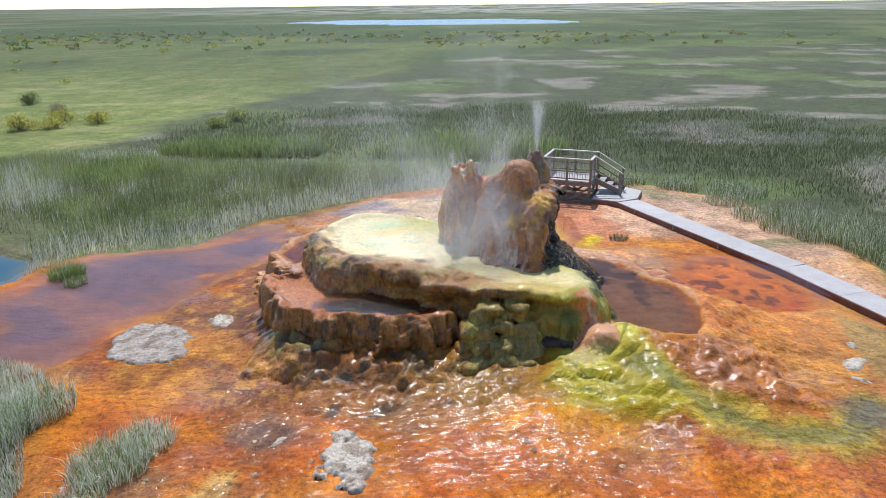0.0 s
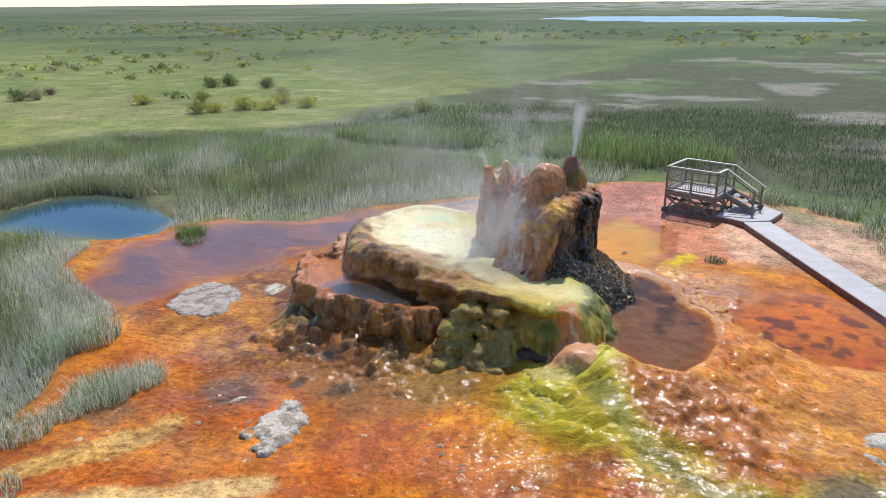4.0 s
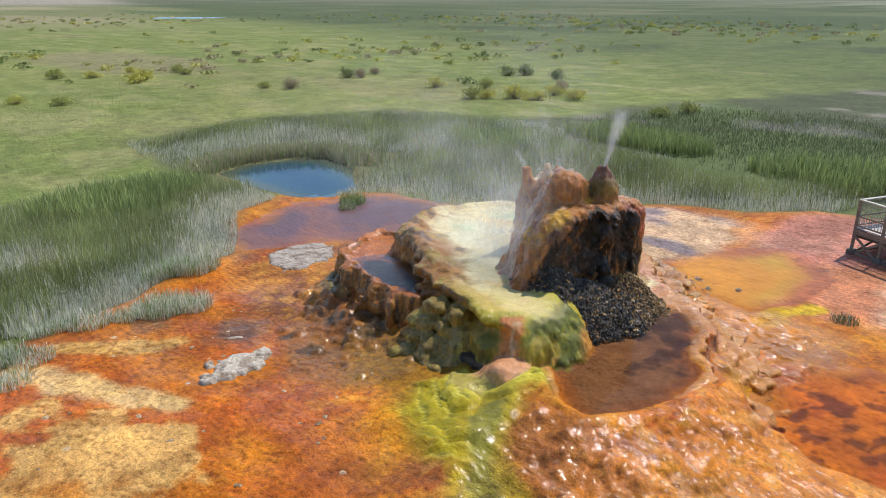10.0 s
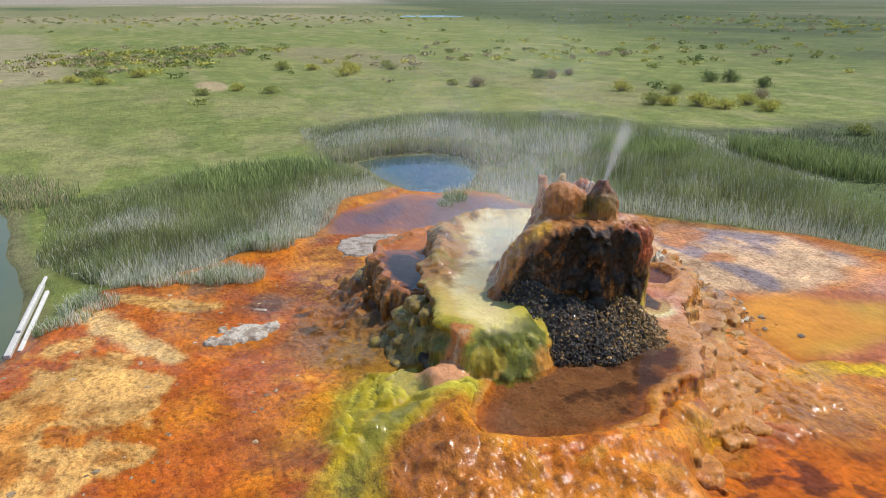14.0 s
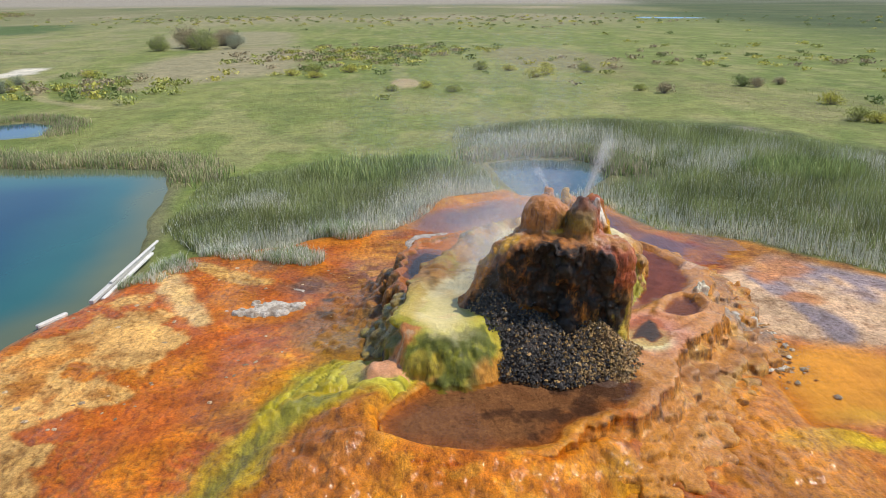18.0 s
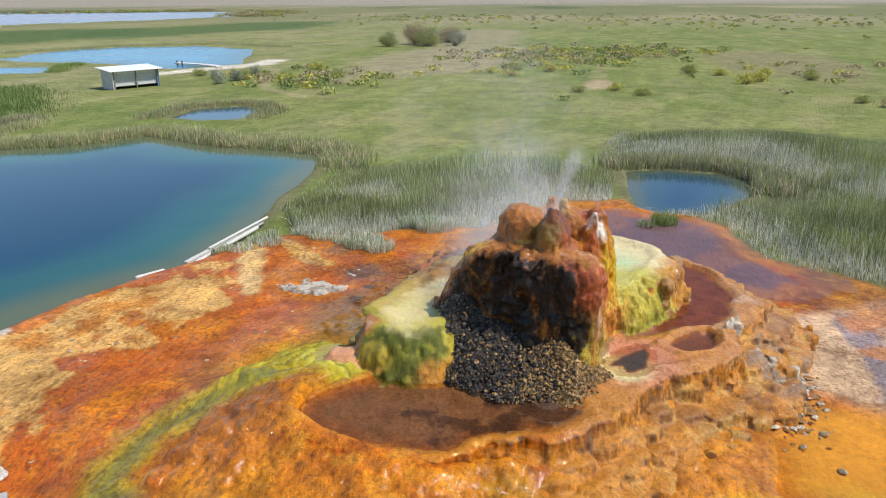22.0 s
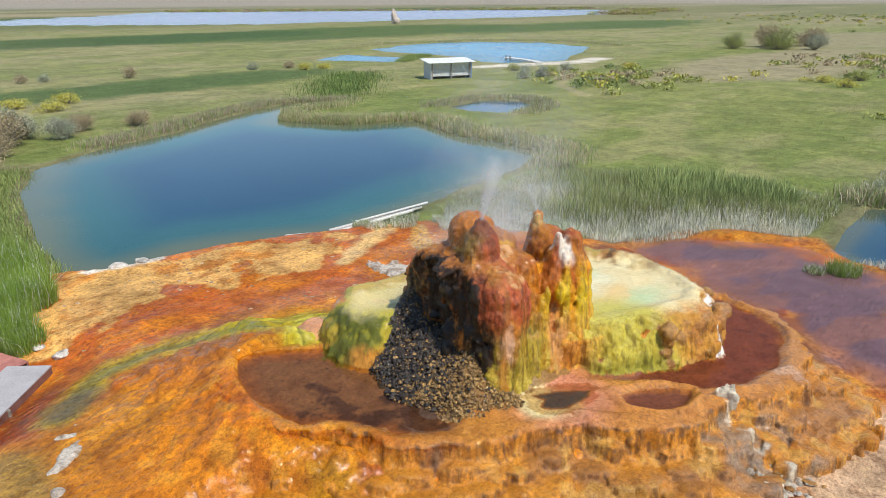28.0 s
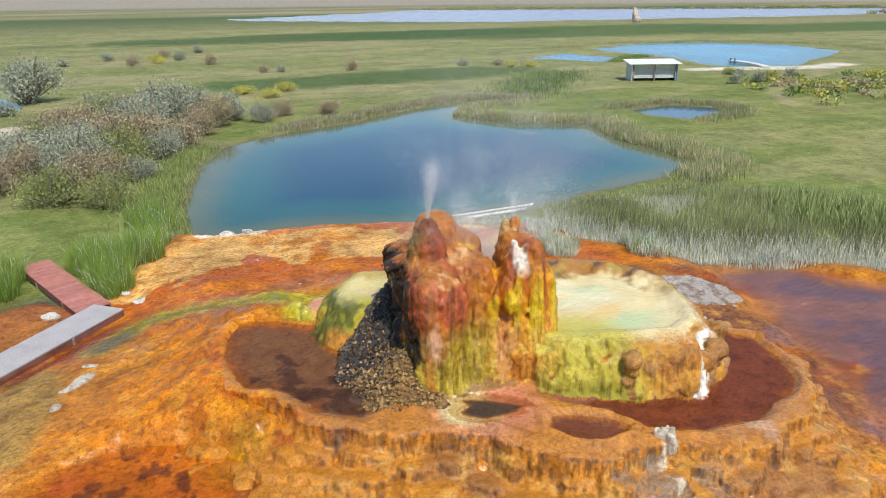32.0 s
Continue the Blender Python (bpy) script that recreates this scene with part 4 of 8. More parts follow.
    sd, al = sdf_line(X, Y, STREAM)
    m = lay(m, (0.40, 0.30, 0.04), sstep(0.75, 0.3, sd + 0.3 * n3) * 0.8)
    m = lay(m, (0.20, 0.19, 0.035), sstep(0.34, 0.12, sd + 0.15 * n3) * (0.9 - 0.3 * al))
    m = lay(m, (0.10, 0.07, 0.04), sstep(0.8, 0.3, np.hypot((X - 8.9) / 1.3, Y - 12.4) + 0.2 * n3) * 0.8)
    w = w * (1 - fn) + 0.45 * fn
    w = np.maximum(w, 0.8 * sstep(0.6, 0.2, sd))
    ws, _ = sdf_line(X, Y, [(5.2, 3.9), (4.4, 4.1), (3.0, 4.3)])
    m = lay(m, (0.72, 0.68, 0.6), sstep(0.32, 0.12, ws + 0.2 * n3))
    rim = sstep(0.5, 0.1, np.abs(zone + 0.25))
    m = lay(m, (0.42, 0.20, 0.06), rim * 0.5)
    m = richer(m, 1.12)
    for pool in (RED_POOL, YELLOW_POOL, BROWN_POOL):
        w = w * (1 - sstep(0.3, 0.0, sdf_poly(X, Y, pool)))
    w = w * (1 - 0.8 * pu)
    col = col + (m - col) * bare[:, None]
    wet = w * bare
    return np.clip(col, 0.004, 0.9), np.clip(wet, 0, 1)


def axis_lines(a, b, step):
    """Grid lines: even between a and b, wider and wider outside, to the horizon."""
    mid = np.arange(a, b + step, step)
    out, s, p = [], step, 0.0
    while p < 4500:
        s = min(s * 1.06, 0.42) if p < 36 else (min(s * 1.05, 3.0) if p < 150 else s * 1.09)
        p += s
        out.append(p)
    out = np.array(out)
    return np.concatenate([(a - out)[::-1], mid, b + out])


gx, gy = axis_lines(-8.5, 10.0, 0.055), axis_lines(7.0, 25.0, 0.055)
GX, GY = (q.ravel() for q in np.meshgrid(gx, gy, indexing="ij"))
GZ = ground_height(GX, GY)
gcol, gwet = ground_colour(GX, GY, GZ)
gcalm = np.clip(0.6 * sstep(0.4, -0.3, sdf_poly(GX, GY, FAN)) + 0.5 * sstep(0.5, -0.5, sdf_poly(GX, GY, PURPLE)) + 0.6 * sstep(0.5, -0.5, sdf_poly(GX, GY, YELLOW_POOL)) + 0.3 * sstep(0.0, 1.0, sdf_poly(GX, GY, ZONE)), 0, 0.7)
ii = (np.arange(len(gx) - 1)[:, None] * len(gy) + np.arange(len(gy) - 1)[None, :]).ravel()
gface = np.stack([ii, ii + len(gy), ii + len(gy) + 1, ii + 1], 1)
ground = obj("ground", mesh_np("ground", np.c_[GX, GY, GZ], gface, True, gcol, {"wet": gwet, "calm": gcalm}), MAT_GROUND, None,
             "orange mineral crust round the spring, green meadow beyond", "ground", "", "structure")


def ground_z(x, y):
    """Height of the finished ground sheet, read between its grid lines."""
    x, y = np.asarray(x, float), np.asarray(y, float)
    i = np.clip(np.searchsorted(gx, x) - 1, 0, len(gx) - 2)
    j = np.clip(np.searchsorted(gy, y) - 1, 0, len(gy) - 2)
    u, v = (x - gx[i]) / (gx[i + 1] - gx[i]), (y - gy[j]) / (gy[j + 1] - gy[j])
    g = GZ.reshape(len(gx), len(gy))
    return (g[i, j] * (1 - u) + g[i + 1, j] * u) * (1 - v) + (g[i, j + 1] * (1 - u) + g[i + 1, j + 1] * u) * v


def surface_z(x, y):
    return float(ground_z(np.array([float(x)]), np.array([float(y)]))[0])


def water_sheet(name, outline, level, step, material, label, tints=None, margin=0.6, depth=4.0):
    """A water surface that ends a little inside its banks."""
    pts = np.array(outline)
    x = np.arange(pts[:, 0].min() - margin - step, pts[:, 0].max() + margin + 2 * step, step)
    y = np.arange(pts[:, 1].min() - margin - step, pts[:, 1].max() + margin + 2 * step, step)
    X, Y = (q.ravel() for q in np.meshgrid(x, y, indexing="ij"))
    d = sdf_poly(X, Y, outline)
    i = (np.arange(len(x) - 1)[:, None] * len(y) + np.arange(len(y) - 1)[None, :]).ravel()
    q = np.stack([i, i + len(y), i + len(y) + 1, i + 1], 1)
    q = q[(d[q] < margin).any(1)]
    used, q = np.unique(q, return_inverse=True)
    q = q.reshape(-1, 4)
    X, Y, d = X[used], Y[used], d[used]
    cols = None
    if tints:
        e = -d + 0.8 * fbm(X * 0.25, Y * 0.25, 3.0, 3)
        cols = np.tile(np.array(tints[0]), (len(X), 1))
        cols = lay(cols, tints[1], sstep(0.3, depth * 0.45, e))
        cols = lay(cols, tints[2], sstep(depth * 0.4, depth, e))
    return obj(name, mesh_np(name, np.c_[X, Y, np.full(len(X), level)], q, True, cols), material, None, label, "water", "", "structure")


DEEP = ((0.11, 0.13, 0.07), (0.018, 0.10, 0.10), (0.002, 0.046, 0.092))
# far water: the blue sky it mirrors is put into the base colour
FARW = ((0.06, 0.17, 0.26), (0.05, 0.20, 0.34), (0.06, 0.24, 0.42))
water_sheet("water_pond", POND, WATER, 0.4, MAT_POND, "deep blue spring pond, green in its shallows", DEEP, 1.2, 6.0)
water_sheet("water_small_pond", SMALL_POND, WATER, 0.25, MAT_POND, "small deep blue pond among the reeds", ((0.08, 0.10, 0.07), (0.022, 0.07, 0.10), (0.008, 0.045, 0.10)), 1.0, 2.6)
water_sheet("water_back_pool", BACK_POOL, WATER, 0.5, MAT_POND, "small blue pool in the meadow", ((0.05, 0.08, 0.06), (0.02, 0.08, 0.13), (0.012, 0.06, 0.14)), 1.5, 2.0)
water_sheet("water_upper_pond", UPPER_POND, WATER, 1.5, MAT_FARWATER, "wide bright blue pond behind the shed", FARW, 4, 8)
water_sheet("water_sliver", SLIVER, WATER, 1.0, MAT_FARWATER, "narrow blue pool beside the upper pond", FARW, 3, 4)
water_sheet("water_lake", LAKE, WATER, 10.0, MAT_FARWATER, "long pale lake far across the plain", ((0.18, 0.22, 0.30), (0.22, 0.24, 0.36), (0.23, 0.25, 0.40)), 12, 60)
water_sheet("water_north_lake", NORTH_LAKE, WATER, 8.0, MAT_FARWATER, "distant blue lake on the plain", ((0.02, 0.10, 0.23), (0.02, 0.11, 0.26), (0.02, 0.11, 0.26)), 10, 20)
water_sheet("water_far_pond", FAR_POND, WATER, 2.0, MAT_FARWATER, "small far pond on the meadow", FARW, 3, 6)
water_sheet("water_slough", EAST_SLOUGH, WATER, 1.0, MAT_FARWATER, "narrow slough between shrubs", FARW, 2, 4)
water_sheet("water_red_pool", RED_POOL, -0.29, 0.2, MAT_FILM, "shallow red-floored pool below the terraces", None, 0.5)
water_sheet("water_yellow_pool", YELLOW_POOL, -0.49, 0.25, MAT_FILM, "shallow yellow-floored pool", None, 0.5)
water_sheet("water_side_pool", SIDE_POOL, -0.455, 0.25, MAT_FILM, "shallow yellow-brown pool along the boardwalk", None, 0.4)
water_sheet("water_brown_pool", BROWN_POOL, -0.42, 0.25, MAT_DARKFILM, "shallow brown pool beside the boardwalk", None, 0.5)
water_sheet("water_purple_flat", PURPLE, -0.605, 0.4, MAT_CLEAR, "film of water over purple-brown mats, sky reflection in their colour", None, 0.4)

# ---- the geyser: terraces, cones, pools ----
BOWL = [(-2.7, 16.9), (-3.3, 17.8), (-3.6, 19.1), (-3.3, 20.3), (-2.6, 21.35), (-1.8, 21.65), (-0.8, 21.25), (0.4, 20.6), (2.0, 19.6), (2.5, 18.4), (2.95, 17.3), (3.6, 16.5), (3.5, 15.3),
        (2.9, 14.75), (1.9, 15.0), (0.6, 15.35), (-0.4, 15.9), (-1.8, 16.7)]
LEDGE = [(-4.4, 17.6), (-4.3, 16.6), (-3.7, 15.65), (-2.5, 15.05), (-1.0, 14.95), (-0.1, 14.85), (0.5, 15.05), (0.5, 16), (-2, 17.2), (-3.3, 18.3)]
PLATFORM = [(4.0, 15.2), (5.0, 14.45), (5.9, 14.4), (6.45, 15.2), (6.72, 16.1), (6.72, 17.6), (6.2, 18.0), (5.95, 18.5), (5.6, 19.5), (4.9, 20.15), (4.0, 20.8), (2.8, 21.3), (2.3, 22.1),
            (1.75, 22.75), (1.1, 23.05), (0.3, 23.0), (-0.3, 23.3), (-1.1, 23.75), (-2.0, 23.85), (-3.1, 23.6), (-4.0, 23.0), (-4.7, 22.2), (-5.05, 20.8), (-4.75, 19.9), (-3, 18), (0, 17)]
POOL_SE = [(4.2, 15.5), (4.9, 14.9), (5.5, 14.5), (6.0, 14.6), (6.32, 15.3), (6.5, 16.0), (6.48, 16.9), (6.42, 17.55), (5.98, 17.85), (5.72, 18.2), (5.72, 18.5), (5.5, 19.0), (5.25, 19.45), (4.7, 19.82), (4.3, 19.7), (3.6, 19.0), (3.8, 17)]
PUDDLE = [(-2.6, 16.2), (-1.9, 16.3), (-0.7, 15.95), (-0.2, 15.5), (-1.2, 15.25), (-2.3, 15.45), (-2.8, 15.8)]
POOL_DARK = [(2.75, 20.2), (2.7, 20.5), (3.0, 20.62), (2.65, 21.02), (2.0, 21.1), (1.72, 21.0), (2.1, 20.6)]
POOL_OVAL = [(1.5, 21.35), (1.72, 21.8), (1.55, 22.35), (1.15, 22.65), (0.55, 22.65), (0.3, 22.45), (0.45, 22.1), (0.95, 21.65)]
POOL_EAST = [(1.2, 20.6), (-0.6, 21.2), (-2.2, 21.7), (-3.3, 20.6), (-4.2, 20.0), (-4.75, 20.9), (-4.35, 22.2), (-3.8, 22.75), (-2.1, 23.25), (-0.9, 23.05), (-0.1, 22.5), (0.3, 21.8)]


GRAVEL = [(1.0, 14.5), (3.1, 14.5), (3.95, 16.4), (4.32, 17.35), (4.66, 18.1), (4.5, 18.75), (4.56, 19.6), (4.1, 20.15), (3.5, 20.45), (1.0, 20.5)]


def gravel_top(x_, y_):
    """Two heaps that lean on the black face, with a hollow between them."""
    bank = 0.66 * sstep(15.6, 16.6, y_) + 0.66 * np.exp(-((y_ - 17.0) / 0.75) ** 2) + 0.22 * np.exp(-((y_ - 19.35) / 0.45) ** 2)
    return 0.46 + bank * np.clip(-0.95 * sdf_poly(x_, y_, GRAVEL), 0, 1.1) + 0.16 * fbm(x_ * 1.6, y_ * 1.6, 3.0, 4)


def blob(X, Y, Z, c, r):
    """Rough distance to an ellipsoid."""
    k = np.sqrt(((X - c[0]) / r[0]) ** 2 + ((Y - c[1]) / r[1]) ** 2 + ((Z - c[2]) / r[2]) ** 2)
    return (k - 1) * min(r)


def spike(X, Y, Z, a, b, ra, rb):
    """Distance to a rounded, tapering column from a to b."""
    a, b = np.array(a, float), np.array(b, float)
    e = b - a
    k = np.clip(((X - a[0]) * e[0] + (Y - a[1]) * e[1] + (Z - a[2]) * e[2]) / (e @ e), 0, 1)
    return np.sqrt((X - a[0] - e[0] * k) ** 2 + (Y - a[1] - e[1] * k) ** 2 + (Z - a[2] - e[2] * k) ** 2) - (ra + (rb - ra) * k)


def grid3(lo, hi, h):
    ax = [np.arange(lo[i], hi[i] + h, h, dtype=np.float32) for i in range(3)]
    return ax[0][:, None, None], ax[1][None, :, None], ax[2][None, None, :]


def vertex_normals(V, Q):
    n = np.cross(V[Q[:, 2]] - V[Q[:, 0]], V[Q[:, 3]] - V[Q[:, 1]])
    out = np.zeros_like(V)
    for k in range(4):
        np.add.at(out, Q[:, k], n)
    return out / np.maximum(np.linalg.norm(out, axis=1, keepdims=True), 1e-9)


def split_parts(V, Q, label, cols, wet, names, parent, material, labels, calm=None, drip=None):
    """One mesh per kind of piece, out of one closed crust."""
    fl = label[Q[:, 0]]
    for k, name in enumerate(names):
        q = Q[fl == k]
        if not len(q):
            continue
        used, q = np.unique(q, return_inverse=True)
        masks = {"wet": wet[used]}
        if calm is not None:
            masks["calm"] = calm[used]
            masks["drip"] = drip[used]
        obj(name, mesh_np(name, V[used], q.reshape(-1, 4), True, cols[used], masks), material, parent, labels[k])


geyser = tagged(new("geyser_mound"), "orange and green sinter mound with steaming cones on stepped pools", "geyser")

# -- terraces --
h = 0.046
lo, hi = (-6.2, 12.9, -0.75), (8.3, 25.5, 1.95)
X, Y, Z = grid3(lo, hi, h)
X2, Y2 = (q.astype(float) for q in np.broadcast_arrays(X[:, :, 0], Y[:, :, 0]))
lob = 0.16 * vnoise(X2 * 1.4, Y2 * 1.4, 0.5) + 0.07 * vnoise(X2 * 3.4, Y2 * 3.4, 1.5)
drape = 0.05 * vnoise(X * 6.0, Y * 6.0, Z * 0.9) + 0.055 * vnoise(X * 2.6, Y * 2.6, Z * 2.6) + 0.03 * vnoise(X * 8.3, Y * 8.3, Z * 6.0)
bowl2 = sdf_poly(X2, Y2, BOWL)
dA2 = bowl2 + 1.0 * lob + 0.07 * vnoise(X2 * 5.0, Y2 * 5.0, 2.5) - 0.28 * np.clip(0.62 - cells(X2, Y2, 1.5, 51)[0], -0.2, 0.6) * sstep(17.2, 16.0, Y2) * sstep(2.6, 1.8, X2)
shell = sstep(2.2, 0.7, np.hypot(X2 - 4.15, Y2 - 16.05))
southw = sstep(17.0, 15.8, Y2) * (1 - shell)
rim_top = 1.50 + 0.10 * np.exp(-((bowl2 + 0.28) / 0.22) ** 2) * (0.55 + sstep(0.5, -2.5, X2)) + 0.03 * vnoise(X2 * 2.2, Y2 * 2.2, 4.0) - 0.05 * shell + (0.14 * np.abs(vnoise(X2 * 1.5, Y2 * 1.5, 8.0)) + 0.04 * vnoise(X2 * 5.5, Y2 * 5.5, 9.0)) * np.exp(-((bowl2 + 0.4) / 0.4) ** 2) * sstep(1.8, 0.8, X2) * sstep(20.5, 18.5, Y2)
zz = np.clip((1.5 - Z) / 1.0, 0, 2)
flank = (0.78 * shell)[:, :, None] * zz ** 0.75 - southw[:, :, None] * 0.42 * np.exp(-((Z - 1.12) / 0.17) ** 2) + 0.12 * (1 - shell)[:, :, None] * np.sin(np.clip(zz, 0, 1.3) * 2.4) + (0.42 * sstep(20.0, 21.0, Y2))[:, :, None] * np.clip(zz, 0, 1.1)
dA = smax(dA2[:, :, None] - flank + drape * 1.3, Z - rim_top[:, :, None] + 0 * X, (0.12 + 0.16 * shell)[:, :, None])
nook, _ = cells(X2, Y2, 1.9, 47)
ledge2 = sdf_poly(X2, Y2, LEDGE) + 1.3 * lob + 0.10 * vnoise(X2 * 4.0, Y2 * 4.0, 6.5) - 0.26 * np.clip(0.6 - nook, -0.2, 0.6)
ledge_top = 0.90 + 0.10 * np.exp(-((ledge2 + 0.14) / 0.14) ** 2) - 0.06 * sstep(-0.2, -0.5, ledge2)
dA = smin(dA, blob(X, Y, Z, (3.72, 15.45, 0.72), (0.46, 0.46, 0.42)) + drape, 0.05)
dB = smax(ledge2[:, :, None] - 0.16 * np.sin(np.clip(0.9 - Z, 0, 1) * 3.0) + drape * 1.6, Z - ledge_top[:, :, None] + 0 * X, 0.10)
plat2 = sdf_poly(X2, Y2, PLATFORM)
plat_n = plat2 + 0.7 * lob + (0.05 - 0.17 * np.abs(vnoise(X2 * 2.3, Y2 * 2.3, 55.0)) - 0.07 * np.abs(vnoise(X2 * 5.2, Y2 * 5.2, 56.0))) * sstep(18.5, 20.0, Y2)
level = 0.60 - 0.10 * sstep(1.2, -0.5, X2) - 0.05 * sstep(19.0, 17.5, Y2) * sstep(3.0, 4.0, X2)
deep = np.where(np.minimum(sdf_poly(X2, Y2, POOL_OVAL), sdf_poly(X2, Y2, POOL_DARK)) < 0.25, 0.07, 0.085)
basin = np.minimum.reduce([sdf_poly(X2, Y2, POOL_SE) + 0.5 * lob - 0.10, sdf_poly(X2, Y2, POOL_EAST) + 0.4 * lob - 0.18, sdf_poly(X2, Y2, POOL_OVAL) + 0.2 * lob])
plat_top = level - deep * sstep(0.02, -0.2, basin) + 0.035 * vnoise(X2 * 3.5, Y2 * 3.5, 9.0) + 0.03 * np.exp(-((basin - 0.1) / 0.10) ** 2)
oval2 = sdf_poly(X2, Y2, POOL_OVAL) + 0.2 * lob
plat_top = plat_top + 0.07 * np.exp(-((oval2 - 0.10) / 0.09) ** 2) - 0.06 * sstep(0.0, -0.15, oval2) + 0.05 * np.exp(-((plat2 + 0.18) / 0.13) ** 2) * sstep(20.5, 21.5, Y2)
flutes = 0.055 * vnoise(X * 8.5, Y * 8.5, Z * 0.7) + 0.03 * vnoise(X * 17, Y * 17, Z * 1.2)
bay, bay_own = cells(X2 + 0.2 * vnoise(X2, Y2, 3.0), Y2, 1.15, 29)
scallop = 0.34 * np.clip(0.62 - bay, -0.2, 0.62) * sstep(16.6, 18.0, Y2)
steps = [smax((plat_n - 0.6 * scallop)[:, :, None] - 0.22 * np.clip(0.6 - Z, 0, 1) + drape * 1.1 + flutes, Z - plat_top[:, :, None] + 0 * X, 0.07)]
for k, (out, top) in enumerate(((0.28, 0.22), (0.62, 0.04), (0.98, -0.10), (1.35, -0.22))):
    boss, own = cells(X2 + 0.12 * vnoise(X2 * 2, Y2 * 2, 3.0 + k), Y2, (1.25, 1.7, 1.5, 1.9)[k], 31 + 3 * k)
    n2 = plat2 - out - 0.5 * np.clip(0.6 - boss, -0.25, 0.6) + 0.10 * vnoise(X2 * 1.3, Y2 * 1.3, 20.0 + 3 * k) + 0.26 * (own - 0.5)
    north_side = 2.2 * sstep(18.2, 16.4, Y2) + 0.9 * sstep(-3.2, -4.6, X2)
    tops = top + 0.16 * (own - 0.5) - 0.16 * boss ** 2 + 0.015 * vnoise(X2 * 4, Y2 * 4, 40.0 + k)
    steps.append(smax((n2 + north_side)[:, :, None] - 0.14 * np.clip(top - Z, 0, 1) + drape * 0.35 + 0.6 * flutes, Z - tops[:, :, None] + 0 * X, 0.10))
dC = steps[0]
for s in steps[1:]:
    dC = smin(dC, s, 0.06)
lump_rng = np.random.default_rng(11)
groups = []


def add_lumps(n, boxes, r0, r1, flat=0.8, rough=1.0):
    dD = np.full(dA.shape, 9.0, np.float32)
    for k_ in range(n):
        a, b = boxes[k_ % len(boxes)]
        c = [a[i] + (b[i] - a[i]) * lump_rng.random() for i in range(3)]
        r = lump_rng.uniform(r0, r1)
        i0 = [max(0, int((c[k] - r * 1.8 - lo[k]) / h)) for k in range(3)]
        i1 = [int((c[k] + r * 1.8 - lo[k]) / h) + 2 for k in range(3)]
        s = tuple(slice(p, q) for p, q in zip(i0, i1))
        q = blob(X[s[0]], Y[:, s[1]], Z[:, :, s[2]], c, (r, r * lump_rng.uniform(0.8, 1.2), r * flat))
        dD[s] = np.where(dD[s] < 8, smin(dD[s], q, 0.05), q)
    groups.append(dD + lump_noise * rough)


lump_noise = drape * 0.9 + 0.05 * vnoise(X * 3.7 + 5, Y * 3.7, Z * 3.7)
add_lumps(130, [((0.9, 14.95, 0.8), (2.0, 15.15, 1.15)), ((0.7, 14.7, 0.45), (2.3, 14.95, 0.8)), ((0.6, 14.45, 0.1), (2.4, 14.75, 0.45)), ((0.7, 14.1, -0.15), (2.4, 14.5, 0.12))], 0.12, 0.23, 0.8, 0.5)      # mossy lumps under the lip
add_lumps(72, [((-1.3, 21.5, 0.5), (-0.4, 21.4, 1.3)), ((-1.9, 21.7, 0.45), (-1.2, 21.75, 1.25)), ((-2.5, 21.75, 0.45), (-1.9, 21.8, 1.25)), ((-3.1, 21.1, 0.45), (-2.6, 21.6, 1.2)), ((-3.5, 20.4, 0.45), (-3.1, 21.1, 1.1))], 0.13, 0.24, 0.8, 0.6)             # knobbly back wall of the bowl
dE = smin(blob(X, Y, Z, (3.80, 14.62, 0.42), (0.58, 0.50, 0.40)), blob(X, Y, Z, (4.32, 14.72, 0.30), (0.46, 0.42, 0.34)), 0.12)
dE = smin(dE, blob(X, Y, Z, (3.4, 14.0, 0.12), (0.75, 0.65, 0.30)), 0.2) + drape * 0.7
dG = smax((sdf_poly(X2, Y2, GRAVEL) + 0.5 * lob)[:, :, None] + 0 * Z, Z - gravel_top(X2, Y2)[:, :, None], 0.1) + drape * 0.6
parts_d = [dA, dB, dC, dE, dG, *groups]
F = parts_d[0]
for q in parts_d[1:]:
    F = smin(F, q, 0.09)
V, Q = surface_net(F.astype(np.float32), lo, h)
ci = np.clip(np.round((V - np.array(lo)) / h).astype(int), 0, np.array(F.shape) - 1)
lab = np.argmin(np.stack([q[ci[:, 0], ci[:, 1], ci[:, 2]] for q in (np.broadcast_to(p, F.shape) for p in parts_d)]), 0)
N = vertex_normals(V, Q)
V = V + N * ((0.075 * fbm(V[:, 0] * 3.4, V[:, 1] * 3.4, V[:, 2] * 3.4, 4) + 0.035 * fbm(V[:, 0] * 11, V[:, 1] * 11, V[:, 2] * 9, 2)) * (1 - 0.85 * sstep(0.8, 0.95, N[:, 2])) * np.where((lab == 2) | (lab >= 6), 0.45, 1.0) * (1 - 0.75 * sstep(2.2, 1.2, np.hypot(V[:, 0] - 4.0, V[:, 1] - 15.6))))[:, None]
V = V + N * (0.035 * fbm(V[:, 0] * 8, V[:, 1] * 8, V[:, 2] * 0.5, 3) * sstep(0.8, 0.5, np.abs(N[:, 2])))[:, None]
x, y, z = V.T
up = N[:, 2]
n1, n2, n3 = fbm(x * 0.9, y * 0.9, z * 0.9, 4), fbm(x * 2.6, y * 2.6, z * 1.2, 4), fbm(x * 6.5, y * 6.5, z * 0.8, 3)
flat = sstep(0.55, 0.85, up)
c = np.tile(np.array([0.48, 0.185, 0.03]), (len(V), 1))
wet = np.full(len(V), 0.6)
